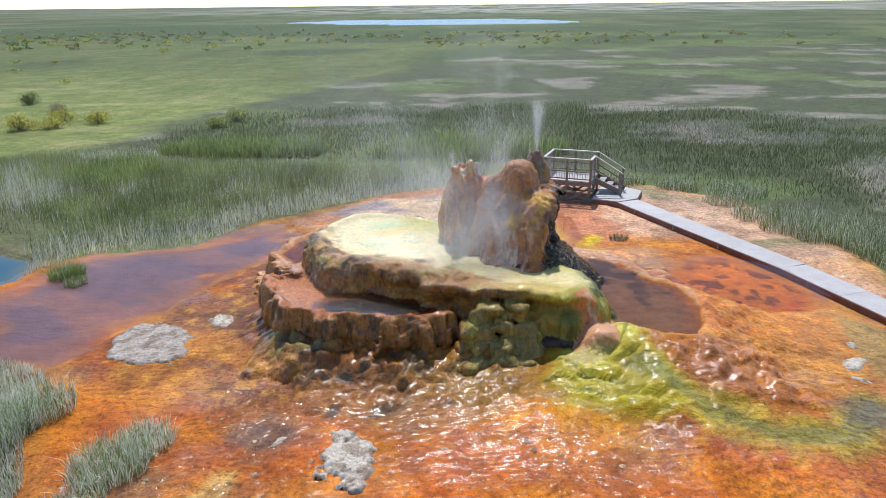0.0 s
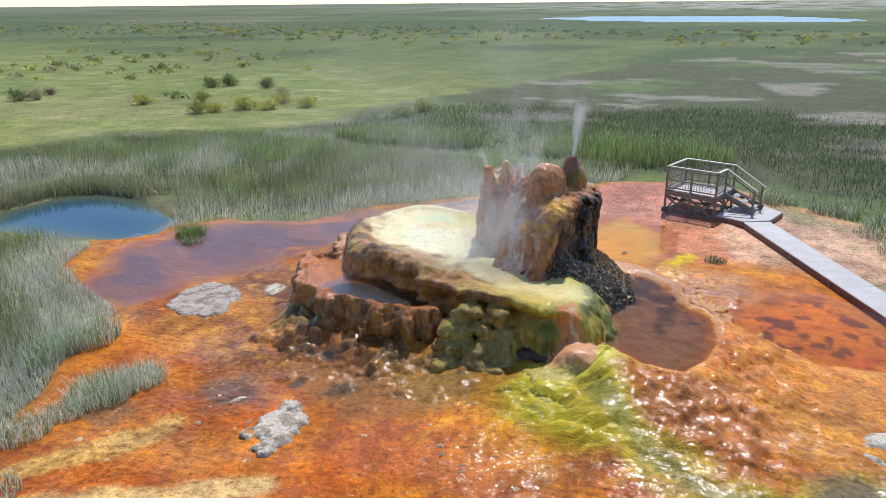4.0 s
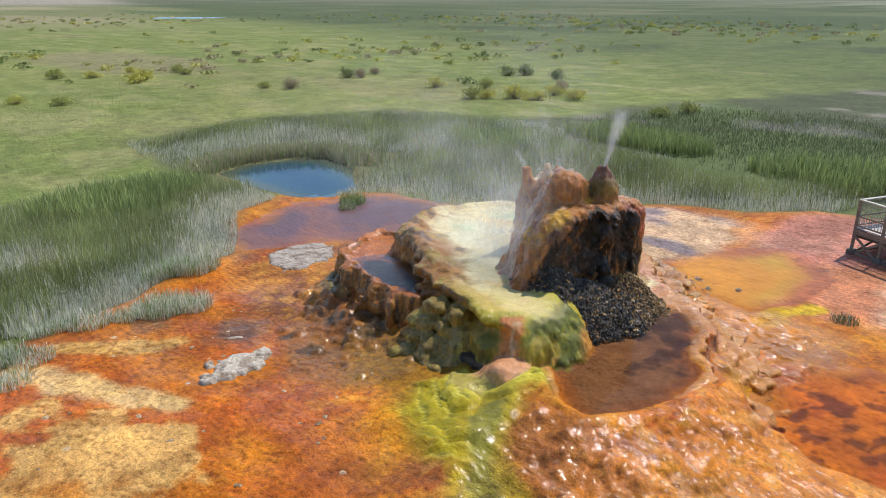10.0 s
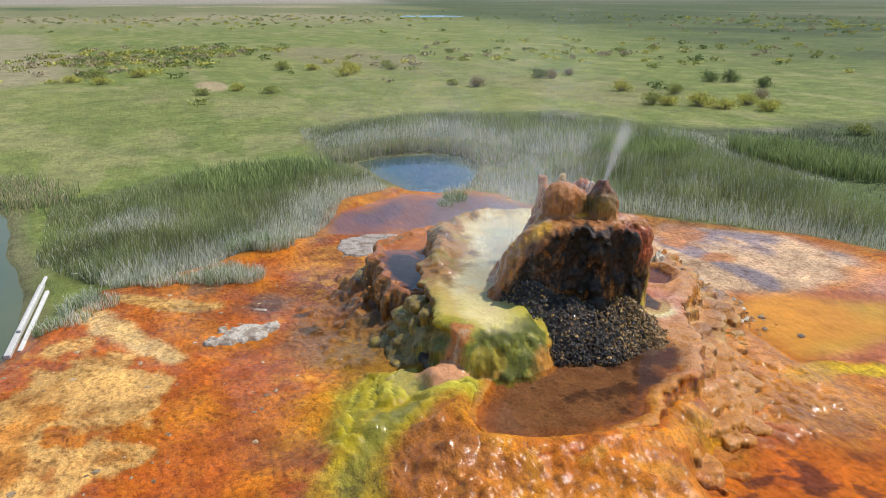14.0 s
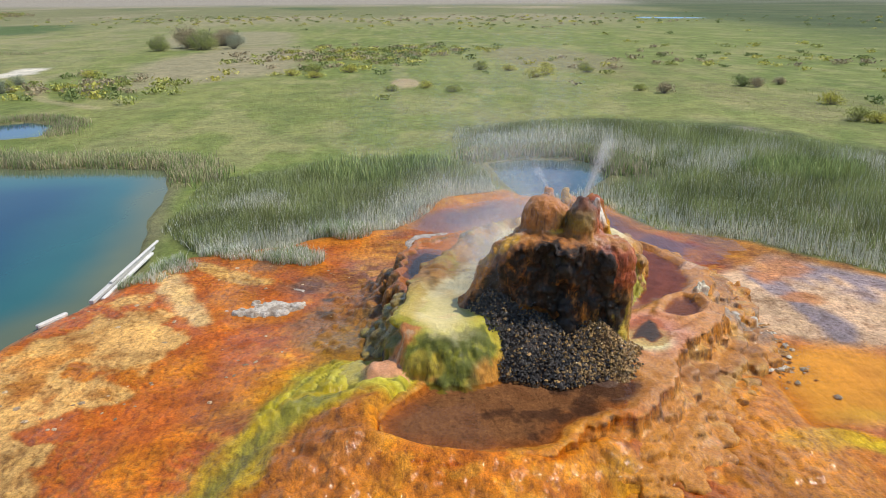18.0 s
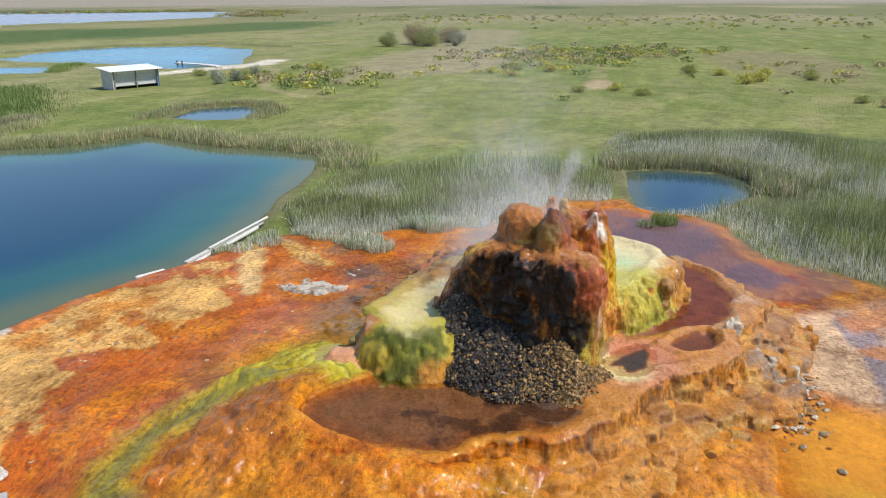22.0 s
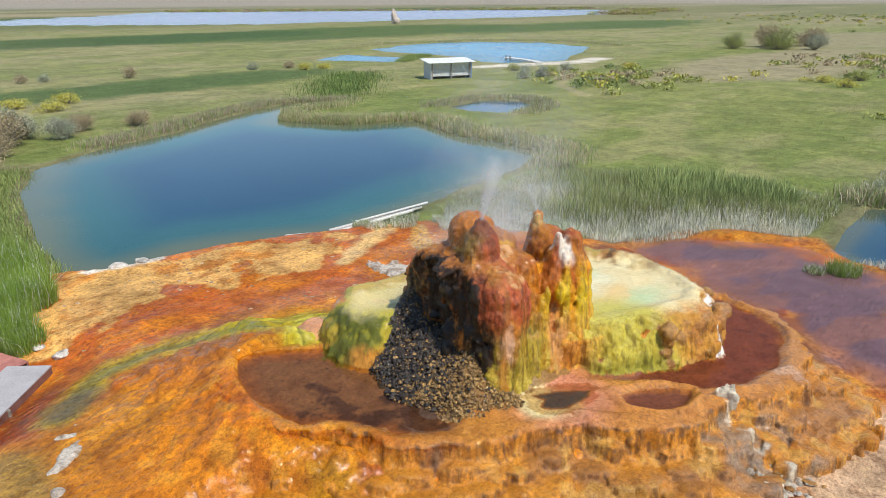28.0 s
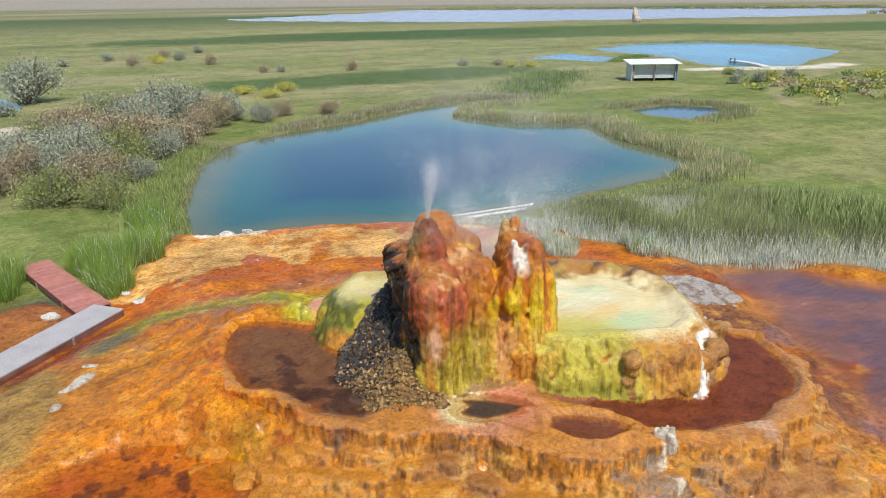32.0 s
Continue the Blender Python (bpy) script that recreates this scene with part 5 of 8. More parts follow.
c = lay(c, (0.24, 0.10, 0.04), sstep(0.0, 0.4, n2))
c = lay(c, (0.60, 0.29, 0.05), sstep(0.05, 0.4, -n2) * 0.7)
c = lay(c, (0.22, 0.17, 0.13), sstep(0.15, 0.45, n1) * (1 - flat) * 0.8)
b2 = sdf_poly(x, y, BOWL)
A, B, C, E, G = (lab == k for k in range(5))
D = lab > 4
top_a = A & (z > 1.28)
c = lay(c, (0.72, 0.60, 0.33), top_a * flat * sstep(0.15, -0.35, b2 + 0.25 * n2))
c = lay(c, (0.72, 0.70, 0.48), top_a * flat * sstep(-0.2, -0.8, b2) * sstep(0.0, 0.4, n1) * 0.7)
c = lay(c, (0.72, 0.50, 0.20), top_a * flat * sstep(0.02, 0.35, -n1 + 0.3 * n2) * 0.7)
for cx, cy, rr in ((-1.3, 20.4, 1.15), (-0.5, 18.9, 0.4), (-1.6, 18.6, 0.7)):
    c = lay(c, (0.44, 0.58, 0.33), top_a * flat * sstep(1.0, 0.2, np.hypot((x - cx) / rr, (y - cy) / (rr * 0.55)) + 0.5 * n2) * (0.8 if rr > 1 else 0.4))
rim_w = sstep(-0.75, -0.2, b2 + 0.5 * n2 + 0.2 * n3 + 0.6 * sstep(1.6, 0.4, x) * sstep(19.0, 17.2, y))
rim_w = rim_w * sstep(20.3, 18.8, y)
c = lay(c, (0.33, 0.145, 0.03), top_a * rim_w * 0.95)
c = lay(c, (0.38, 0.30, 0.06), top_a * rim_w * sstep(0.0, 0.3, n1 + 0.3 * n3) * 0.8)
c = lay(c, (0.10, 0.05, 0.025), top_a * rim_w * sstep(0.12, 0.35, n2) * 0.8)
c = lay(c, (0.60, 0.44, 0.09), top_a * sstep(3.0, 1.6, np.hypot(x - 3.6, y - 15.8)) * sstep(-0.9, -0.1, b2 + 0.2 * n2) * 0.9)
c = lay(c, (0.48, 0.44, 0.08), top_a * sstep(1.6, 0.6, np.hypot(x - 0.2, y - 20.6)) * 0.9)
se = sstep(2.4, 1.2, np.hypot(x - 4.0, y - 15.6))
wallA = A & (up < 0.75)
# south walls toned darker, part of their shade put into the colour
c = lay(c, (0.21, 0.11, 0.04), wallA * sstep(17, 15.5, y) * (1 - se) * 0.9)
c = lay(c, (0.33, 0.15, 0.03), wallA * sstep(17, 15.5, y) * (1 - se) * sstep(0.12, 0.3, n3) * 0.8)
c = lay(c, (0.20, 0.18, 0.15), wallA * sstep(-1.5, -2.8, x) * sstep(18.5, 16.5, y) * 0.4)
strand = fbm(x * 9.0, y * 9.0, z * 0.5, 3)
drape_z = z + 0.10 * n2 + 0.14 * strand
c = lay(c, (0.42, 0.34, 0.04), (A & (z < 1.52)) * se)
turn = np.degrees(np.arctan2(y - 16.6, x - 2.6)) + 7 * strand + 4 * n2
side_se = (A & (z < 1.5)) * se
green_p = sstep(-54, -47, turn) * sstep(16, 8, turn)
c = lay(c, (0.27, 0.18, 0.045), side_se * sstep(-62, -72, turn) * sstep(1.35, 1.15, drape_z) * 0.9)
c = lay(c, (0.13, 0.14, 0.02), side_se * sstep(-66, -72, turn) * sstep(1.25, 1.05, drape_z) * sstep(0.0, 0.25, n2) * 0.8)
c = lay(c, (0.40, 0.36, 0.045), side_se * green_p * sstep(1.54, 1.48, drape_z))
c = lay(c, (0.105, 0.112, 0.012), side_se * green_p * sstep(1.47, 1.34, drape_z))
c = lay(c, (0.31, 0.28, 0.03), side_se * green_p * sstep(0.08, 0.3, strand) * sstep(1.42, 1.2, drape_z) * 0.5)
lobe = np.sqrt(((x - 3.72) / 0.50) ** 2 + ((y - 15.45) / 0.50) ** 2 + ((z - 0.72) / 0.40) ** 2)
c = lay(c, (0.33, 0.25, 0.035), side_se * sstep(1.2, 1.05, lobe) * 0.95)
c = lay(c, (0.42, 0.21, 0.04), side_se * sstep(1.15, 1.0, lobe) * sstep(0.75, 0.6, drape_z) * 0.9)
c = lay(c, (0.47, 0.21, 0.04), side_se * sstep(-14, 0, turn) * sstep(0.98, 0.78, drape_z) * 0.95)
c = lay(c, (0.52, 0.19, 0.055), (A & (z < 1.47)) * se * sstep(-70, -65, turn) * sstep(-50, -55, turn))
c = lay(c, (0.62, 0.42, 0.24), (A & (z < 1.42)) * se * sstep(4.0, 1.5, np.abs(turn + 57)) * sstep(-0.1, 0.2, strand) * 0.8)
c = lay(c, (0.70, 0.58, 0.28), top_a * flat * sstep(1.0, 0.3, np.hypot((x - 2.9) / 1.2, (y - 15.9) / 0.9) + 0.3 * n2) * 0.85)
nw = A * sstep(20.2, 20.8, y) * (up < 0.8)
c = lay(c, (0.46, 0.24, 0.045), nw * 0.7)
c = lay(c, (0.42, 0.36, 0.06), nw * sstep(-1.2, -0.2, x) * 0.95)
c = lay(c, (0.22, 0.22, 0.03), nw * sstep(-0.9, 0.0, x) * sstep(0.95, 0.6, z + 0.2 * n2) * 0.7)
c = lay(c, (0.74, 0.72, 0.68), ((A | C) & (z > 0.35)) * sstep(0.36, 0.14, np.abs((x + 2.46) - 0.65 * (1.4 - z)) * 1.2 + 0.3 * n3 + 0.1 * n2) * (y > 21.0) * (z < 1.45))
c = lay(c, (0.70, 0.66, 0.56), ((A | D) & (z > 0.35)) * sstep(0.5, 0.2, np.hypot(x + 2.9, (y - 21.2) * 0.7) + 0.3 * n2) * 0.25)
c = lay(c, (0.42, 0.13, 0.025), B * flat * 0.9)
# ledge walls rust-brown, darkened below the top's tone to include their shade
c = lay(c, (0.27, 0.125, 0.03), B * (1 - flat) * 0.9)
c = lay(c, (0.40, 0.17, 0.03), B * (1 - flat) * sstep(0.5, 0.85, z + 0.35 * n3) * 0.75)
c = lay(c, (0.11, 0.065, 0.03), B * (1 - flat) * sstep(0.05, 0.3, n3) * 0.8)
pool = np.minimum(sdf_poly(x, y, POOL_SE), sdf_poly(x, y, POOL_EAST))
c = lay(c, (0.50, 0.21, 0.045), C * flat * 0.8)
gc, _ = ground_colour(x, y, z)
merge = C * sstep(20.0, 18.8, y) * sstep(0.0, 0.15, sdf_poly(x, y, POOL_SE))
c = c + (gc - c) * merge[:, None]
c = lay(c, (0.44, 0.17, 0.03), C * sstep(20.2, 19.2, y) * sstep(0.35, 0.1, sdf_poly(x, y, POOL_SE)) * 0.7)
c = lay(c, (0.27, 0.12, 0.048), C * flat * sstep(0.10, -0.15, sdf_poly(x, y, POOL_SE) + 0.12 * n2))
c = lay(c, (0.235, 0.14, 0.078), C * flat * sstep(-0.1, -0.5, sdf_poly(x, y, POOL_SE) + 0.25 * n2) * 0.8)
c = lay(c, (0.075, 0.042, 0.03), C * flat * sstep(-0.02, -0.2, sdf_poly(x, y, POOL_SE) + 0.2 * n2) * sstep(0.04, 0.26, fbm(x * 2.6, y * 2.6, 3.3, 5) + 0.14 * (y - 17.4)) * 0.85)
c = lay(c, (0.23, 0.08, 0.045), C * flat * sstep(0.2, -0.1, sdf_poly(x, y, POOL_EAST) + 0.2 * n2))
c = lay(c, (0.11, 0.04, 0.03), C * flat * sstep(0.0, -0.4, sdf_poly(x, y, POOL_EAST)) * sstep(-0.1, 0.3, n1 + 0.5 * n2) * 0.8)
c = lay(c, (0.22, 0.09, 0.045), C * flat * sstep(0.0, -0.15, sdf_poly(x, y, POOL_OVAL)))
c = lay(c, (0.07, 0.07, 0.075), C * flat * sstep(0.03, -0.08, sdf_poly(x, y, POOL_DARK)))
wall_c = C * (1 - flat)
c = lay(c, (0.44, 0.20, 0.04), wall_c * sstep(-0.1, 0.3, n3) * 0.8)
c = lay(c, (0.16, 0.085, 0.04), wall_c * sstep(0.05, 0.3, -n3) * 0.9)
spill = np.hypot(x - 2.75, (y - 20.55) * 0.9)
c = lay(c, (0.56, 0.24, 0.16), (C | D) * sstep(1.5, 0.6, np.hypot(x - 2.4, y - 20.6) + 0.3 * n2) * (z > 0.3) * 0.8 * (sdf_poly(x, y, POOL_DARK) > 0))
c = lay(c, (0.70, 0.62, 0.34), (C | D | G) * sstep(0.8, 0.35, spill + 0.25 * n2) * (sdf_poly(x, y, POOL_DARK) > 0))
c = lay(c, (0.52, 0.215, 0.028), (C | D) * np.maximum(sstep(20.0, 20.8, y), sstep(5.2, 5.8, x) * sstep(17.6, 18.4, y)) * (z < 0.5) * sstep(-0.3, -0.1, sdf_poly(x, y, PLATFORM)) * 0.85)
c = lay(c, (0.17, 0.075, 0.022), (C | D) * sstep(20.0, 20.8, y) * (z < 0.55) * (1 - flat) * sstep(0.0, 0.2, fbm(x * 11, y * 11, z * 0.7, 3)) * 0.75)
c = lay(c, (0.25, 0.12, 0.05), (C | D) * sstep(20.2, 21.4, y) * (z < 0.35) * sstep(0.0, 0.35, n1) * 0.6)
c = lay(c, (0.55, 0.32, 0.08), (C | D) * sstep(20.2, 21.4, y) * (z < 0.35) * sstep(0.1, 0.35, -n2) * 0.6)
c = lay(c, (0.24, 0.19, 0.14), (C | D) * sstep(22.6, 23.2, y) * (z < 0.4) * sstep(-0.15, 0.25, n2) * sstep(1.5, 0.4, np.abs(x - 0.5)) * 0.8)
c = lay(c, (0.66, 0.60, 0.48), (C | D) * sstep(22.7, 23.0, y) * sstep(0.16, 0.05, np.abs(x - 0.05 - 0.55 * (0.5 - z) + 0.18 * n2 + 0.1 * n3)) * sstep(-0.1, 0.15, n3 + n2) * 0.8)
c = lay(c, (0.25, 0.19, 0.045), D * sstep(16, 15.4, y) * sstep(0.2, 0.9, x) * 0.9)
c = lay(c, (0.40, 0.32, 0.05), D * sstep(16, 15.4, y) * sstep(0.2, 0.9, x) * sstep(0.1, 0.4, n2) * 0.8)
foot_s = D * sstep(16.3, 15.9, y) * sstep(0.6, 0.3, x)
c = lay(c, (0.22, 0.11, 0.035), foot_s * 0.9)
c = lay(c, (0.36, 0.14, 0.03), foot_s * sstep(0.0, 0.3, n1 + 0.2 * n3) * 0.9)
c = lay(c, (0.28, 0.24, 0.05), foot_s * sstep(0.1, 0.35, n2) * sstep(14.7, 15.2, y) * 0.9)
c = lay(c, (0.045, 0.035, 0.03), foot_s * sstep(0.05, 0.3, -n2) * sstep(14.9, 14.3, y) * 0.85)
c = lay(c, (0.36, 0.19, 0.055), (lab == 6) * (0.5 + 0.5 * sstep(-0.2, 0.2, n1)))
c = lay(c, (0.62, 0.30, 0.15), E * 0.95)
c = lay(c, (0.42, 0.35, 0.07), E * np.clip(sstep(4.05, 4.3, x) + sstep(14.3, 14.0, y) + sstep(0.5, 0.15, z), 0, 1) * 0.95)
c = lay(c, (0.035, 0.028, 0.022), G * sstep(20.1, 19.0, y + 0.3 * n1) * 0.95)
c = lay(c, (0.22, 0.13, 0.05), G * sstep(18.8, 19.6, y + 0.3 * n1) * 0.8)
wet = np.where(C | D | E, 1.0, wet)
drowned = C & ((sdf_poly(x, y, POOL_SE) < 0.3) & (z < 0.55) | (sdf_poly(x, y, POOL_EAST) < 0.25) & (z < 0.46))
wet = np.where(drowned, 0.0, wet)
wet = np.where(top_a, 0.8, wet)
wet = np.where(B, 0.85, wet)
c = lay(c, (0.07, 0.055, 0.05), B * flat * sstep(0.1, -0.05, sdf_poly(x, y, PUDDLE)))
wet = np.where((D | B) & (y < 16.3), 1.0, wet)
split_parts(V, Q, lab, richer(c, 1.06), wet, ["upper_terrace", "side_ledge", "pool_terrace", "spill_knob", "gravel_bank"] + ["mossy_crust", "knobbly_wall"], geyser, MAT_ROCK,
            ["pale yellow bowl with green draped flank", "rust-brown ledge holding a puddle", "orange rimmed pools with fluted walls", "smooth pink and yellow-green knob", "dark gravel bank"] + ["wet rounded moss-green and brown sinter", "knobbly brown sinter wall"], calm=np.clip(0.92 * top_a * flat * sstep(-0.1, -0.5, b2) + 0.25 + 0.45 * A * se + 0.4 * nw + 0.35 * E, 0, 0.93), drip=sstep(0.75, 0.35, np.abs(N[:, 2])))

# -- cones --
h = 0.036
lo, hi = (-0.9, 15.5, 0.3), (4.6, 21.1, 4.4)
X, Y, Z = grid3(lo, hi, h)
cones = [
    smin(spike(X, Y, Z, (2.55, 19.1, 0.4), (2.75, 18.95, 2.7), 0.95, 0.62), smin(spike(X, Y, Z, (2.76, 18.92, 2.7), (2.78, 18.89, 3.95), 0.50, 0.10), blob(X, Y, Z, (2.78, 18.9, 3.42), (0.37, 0.37, 0.52)), 0.12), 0.1),
    smin(blob(X, Y, Z, (2.26, 18.2, 3.46), (0.46, 0.50, 0.46)), spike(X, Y, Z, (2.1, 18.3, 2.4), (2.2, 18.2, 3.1), 0.66, 0.44), 0.15),
    spike(X, Y, Z, (0.75, 18.8, 1.0), (0.57, 18.66, 3.58), 0.62, 0.11),
    spike(X, Y, Z, (1.0, 19.0, 2.2), (1.0, 18.94, 3.7), 0.38, 0.08),
    smin(smin(smin(spike(X, Y, Z, (0.9, 19.5, 0.3), (0.85, 19.5, 2.6), 0.92, 0.55), spike(X, Y, Z, (0.75, 19.3, 2.0), (0.78, 19.2, 3.12), 0.66, 0.36), 0.2), spike(X, Y, Z, (0.85, 19.6, 2.4), (0.80, 19.72, 3.32), 0.46, 0.22), 0.2), spike(X, Y, Z, (1.2, 19.6, 2.4), (1.23, 19.66, 3.45), 0.42, 0.09), 0.2),
    smin(smin(spike(X, Y, Z, (1.75, 19.3, 0.4), (1.75, 19.15, 2.7), 0.85, 0.40), spike(X, Y, Z, (1.85, 18.9, 0.8), (1.93, 18.8, 2.85), 0.85, 0.34), 0.2), spike(X, Y, Z, (3.0, 19.6, 0.6), (2.95, 19.55, 2.65), 0.45, 0.52), 0.3),
    smin(smin(spike(X, Y, Z, (2.45, 16.85, 1.1), (2.55, 17.6, 2.5), 0.66, 0.62), spike(X, Y, Z, (1.3, 17.9, 1.2), (1.7, 18.4, 3.1), 0.5, 0.40), 0.3), blob(X, Y, Z, (2.78, 18.4, 2.40), (0.95, 1.45, 0.84)), 0.3),
    smin(spike(X, Y, Z, (1.55, 16.95, 1.1), (1.9, 18.0, 2.8), 0.50, 0.36), spike(X, Y, Z, (2.1, 17.5, 1.2), (2.2, 17.9, 2.75), 0.8, 0.42), 0.25),
]
F = cones[0]
for k, q in enumerate(cones[1:]):
    F = smin(F, q, 0.14 if k < 2 else 0.22)
flute = 0.25 + 0.75 * sstep(3.35, 2.7, Z)
F = F + flute * (0.10 * vnoise(X * 4.6, Y * 4.6, Z * 0.4) + 0.05 * vnoise(X * 10, Y * 10, Z * 0.5)) + 0.035 * vnoise(X * 2.4, Y * 2.4, Z * 2.2) + 0.02 * vnoise(X * 9, Y * 9, Z * 7)
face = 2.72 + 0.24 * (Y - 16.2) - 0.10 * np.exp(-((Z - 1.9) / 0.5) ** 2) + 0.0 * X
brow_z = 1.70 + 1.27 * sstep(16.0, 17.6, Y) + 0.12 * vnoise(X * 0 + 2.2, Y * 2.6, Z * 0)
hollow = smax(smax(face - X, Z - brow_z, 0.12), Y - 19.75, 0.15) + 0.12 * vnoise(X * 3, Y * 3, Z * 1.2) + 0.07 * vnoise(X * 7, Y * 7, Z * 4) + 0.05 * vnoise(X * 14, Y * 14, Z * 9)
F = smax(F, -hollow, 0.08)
F = smin(F, spike(X, Y, Z, (3.35, 18.6, 0.6), (3.2, 18.5, 1.75), 0.30, 0.16) + 0.06 * vnoise(X * 6, Y * 6, Z * 6), 0.1)
for tip, r in (((2.78, 18.89, 4.1), 0.07), ((0.56, 18.65, 3.78), 0.07), ((0.8, 19.73, 3.6), 0.06)):
    F = smax(F, -blob(X, Y, Z, tip, (r, r, r * 2.2)), 0.03)
V, Q = surface_net(F.astype(np.float32), lo, h)
ci = np.clip(np.round((V - np.array(lo)) / h).astype(int), 0, np.array(F.shape) - 1)
lab = np.argmin(np.stack([q[ci[:, 0], ci[:, 1], ci[:, 2]] for q in cones]), 0)
hol = hollow[ci[:, 0], ci[:, 1], ci[:, 2]]
N = vertex_normals(V, Q)
V = V + N * (0.06 * fbm(V[:, 0] * 4.5, V[:, 1] * 4.5, V[:, 2] * 3.0, 4) + 0.03 * fbm(V[:, 0] * 12, V[:, 1] * 12, V[:, 2] * 8, 2))[:, None]
x, y, z = V.T
n1, n2, n3 = fbm(x * 1.1, y * 1.1, z * 1.1, 4), fbm(x * 3, y * 3, z * 1.4, 4), fbm(x * 7, y * 7, z * 0.6, 3)
c = np.tile(np.array([0.31, 0.125, 0.04]), (len(V), 1))
c = lay(c, (0.48, 0.20, 0.06), sstep(0.0, 0.4, n2))
c = lay(c, (0.13, 0.06, 0.04), sstep(0.05, 0.4, n1) * 0.8)
southf = sstep(18.6, 17.4, y) * sstep(3.0, 2.2, x)
c = lay(c, (0.30, 0.16, 0.13), southf * sstep(-0.1, 0.3, n3) * 0.7)
c = lay(c, (0.45, 0.20, 0.10), southf * sstep(0.1, 0.4, -n3) * sstep(2.8, 1.8, z) * 0.7)
c = lay(c, (0.62, 0.50, 0.44), southf * sstep(0.32, 0.12, np.abs(x - 1.75 - 0.35 * (2.4 - z) + 0.2 * n3)) * sstep(0.0, 0.25, fbm(x * 9, y * 9, z * 0.4, 3) + 0.1) * 0.85)
c = lay(c, (0.56, 0.40, 0.34), southf * sstep(0.12, 0.3, fbm(x * 4.2, y * 4.2, z * 0.35, 3)) * sstep(0.5, 1.2, x) * 0.75)
northf = sstep(18.8, 19.5, y + 0.2 * n1)
c = lay(c, (0.56, 0.27, 0.035), northf * sstep(2.3, 1.4, x + 0.3 * n2) * 0.95)
col_n = fbm(x * 4.6, y * 4.6, z * 0.4, 2)
c = lay(c, (0.30, 0.085, 0.03), northf * sstep(2.3, 1.4, x) * sstep(0.05, 0.2, col_n) * 0.85)
c = lay(c, (0.52, 0.42, 0.07), northf * sstep(2.3, 1.4, x) * sstep(0.12, 0.3, -col_n) * sstep(3.3, 2.2, z) * 0.8)
c = lay(c, (0.24, 0.06, 0.03), northf * sstep(2.6, 3.3, z + 0.3 * n3) * 0.75)
c = lay(c, (0.58, 0.34, 0.10), northf * sstep(2.0, 1.5, x) * sstep(2.3, 1.5, z + 0.3 * n2) * 0.65)
c = lay(c, (0.38, 0.10, 0.05), northf * sstep(2.0, 2.5, x) * sstep(1.7, 2.4, z) * 0.9)
c = lay(c, (0.13, 0.05, 0.03), northf * sstep(2.0, 2.5, x) * sstep(0.05, 0.25, col_n) * 0.8)
c = lay(c, (0.40, 0.30, 0.05), northf * sstep(2.0, 2.5, x) * sstep(0.1, 0.3, -col_n) * sstep(2.7, 2.2, z) * 0.8)
c = lay(c, (0.26, 0.21, 0.04), northf * sstep(1.6, 2.1, x) * sstep(2.3, 1.5, z) * 0.85)
c = lay(c, (0.48, 0.38, 0.10), northf * sstep(1.2, 1.7, x) * sstep(1.9, 0.9, z) * sstep(-0.1, 0.25, n3) * 0.9)
c = lay(c, (0.44, 0.42, 0.04), northf * sstep(0.25, 0.02, x + 0.15 * n2) * sstep(2.9, 2.2, z) * 0.85)
c = lay(c, (0.50, 0.25, 0.12), northf * sstep(0.35, 0.1, np.abs(x - 1.55)) * sstep(2.2, 1.4, z) * 0.8)
# black wet face; the shade of its hollow is part of this near-black
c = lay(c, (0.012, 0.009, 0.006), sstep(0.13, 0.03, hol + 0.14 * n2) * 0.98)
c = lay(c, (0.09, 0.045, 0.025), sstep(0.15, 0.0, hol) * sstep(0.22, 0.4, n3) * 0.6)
brow = sstep(0.18, 0.3, hol) * sstep(0.6, 0.4, hol) * sstep(2.6, 3.0, x + 0.4)
# up-facing surfaces painted lighter: highlights put into the colour of the brow
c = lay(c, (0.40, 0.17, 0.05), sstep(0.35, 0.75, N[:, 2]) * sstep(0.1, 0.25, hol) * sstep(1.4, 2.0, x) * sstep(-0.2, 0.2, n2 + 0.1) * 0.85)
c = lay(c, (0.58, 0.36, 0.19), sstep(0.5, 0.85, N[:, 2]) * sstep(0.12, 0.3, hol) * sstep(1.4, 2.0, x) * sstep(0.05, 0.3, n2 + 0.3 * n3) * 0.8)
c = lay(c, (0.32, 0.135, 0.045), brow * 0.6)
c = lay(c, (0.46, 0.20, 0.05), brow * sstep(0.0, 0.35, n2) * 0.8)
c = lay(c, (0.55, 0.36, 0.26), brow * sstep(0.2, 0.4, n1 + 0.4 * n3) * 0.7)
dm = lab == 1
c = lay(c, (0.40, 0.155, 0.045), dm * sstep(2.9, 3.2, z) * 0.85)
c = lay(c, (0.60, 0.46, 0.40), (lab == 7) * sstep(-0.05, 0.2, fbm(x * 5, y * 5, z * 0.4, 3)) * sstep(2.9, 2.4, z) * sstep(0.12, 0.3, hol) * 0.7)
c = lay(c, (0.36, 0.10, 0.055), (lab == 0) * sstep(19.2, 19.5, y) * sstep(2.2, 2.8, z) * sstep(-0.3, 0.1, n2) * 0.8)
c = lay(c, (0.60, 0.33, 0.06), (lab == 6) * sstep(0.15, 0.3, hol) * sstep(0.2, 0.6, N[:, 2]) * sstep(0.15, 0.35, n1) * 0.9)
c = lay(c, (0.78, 0.75, 0.68), sstep(0.20, 0.08, np.abs(x - 1.15 + 0.1 * n3)) * sstep(19.45, 19.6, y) * sstep(2.75, 3.1, z + 0.3 * n2) * 0.95)
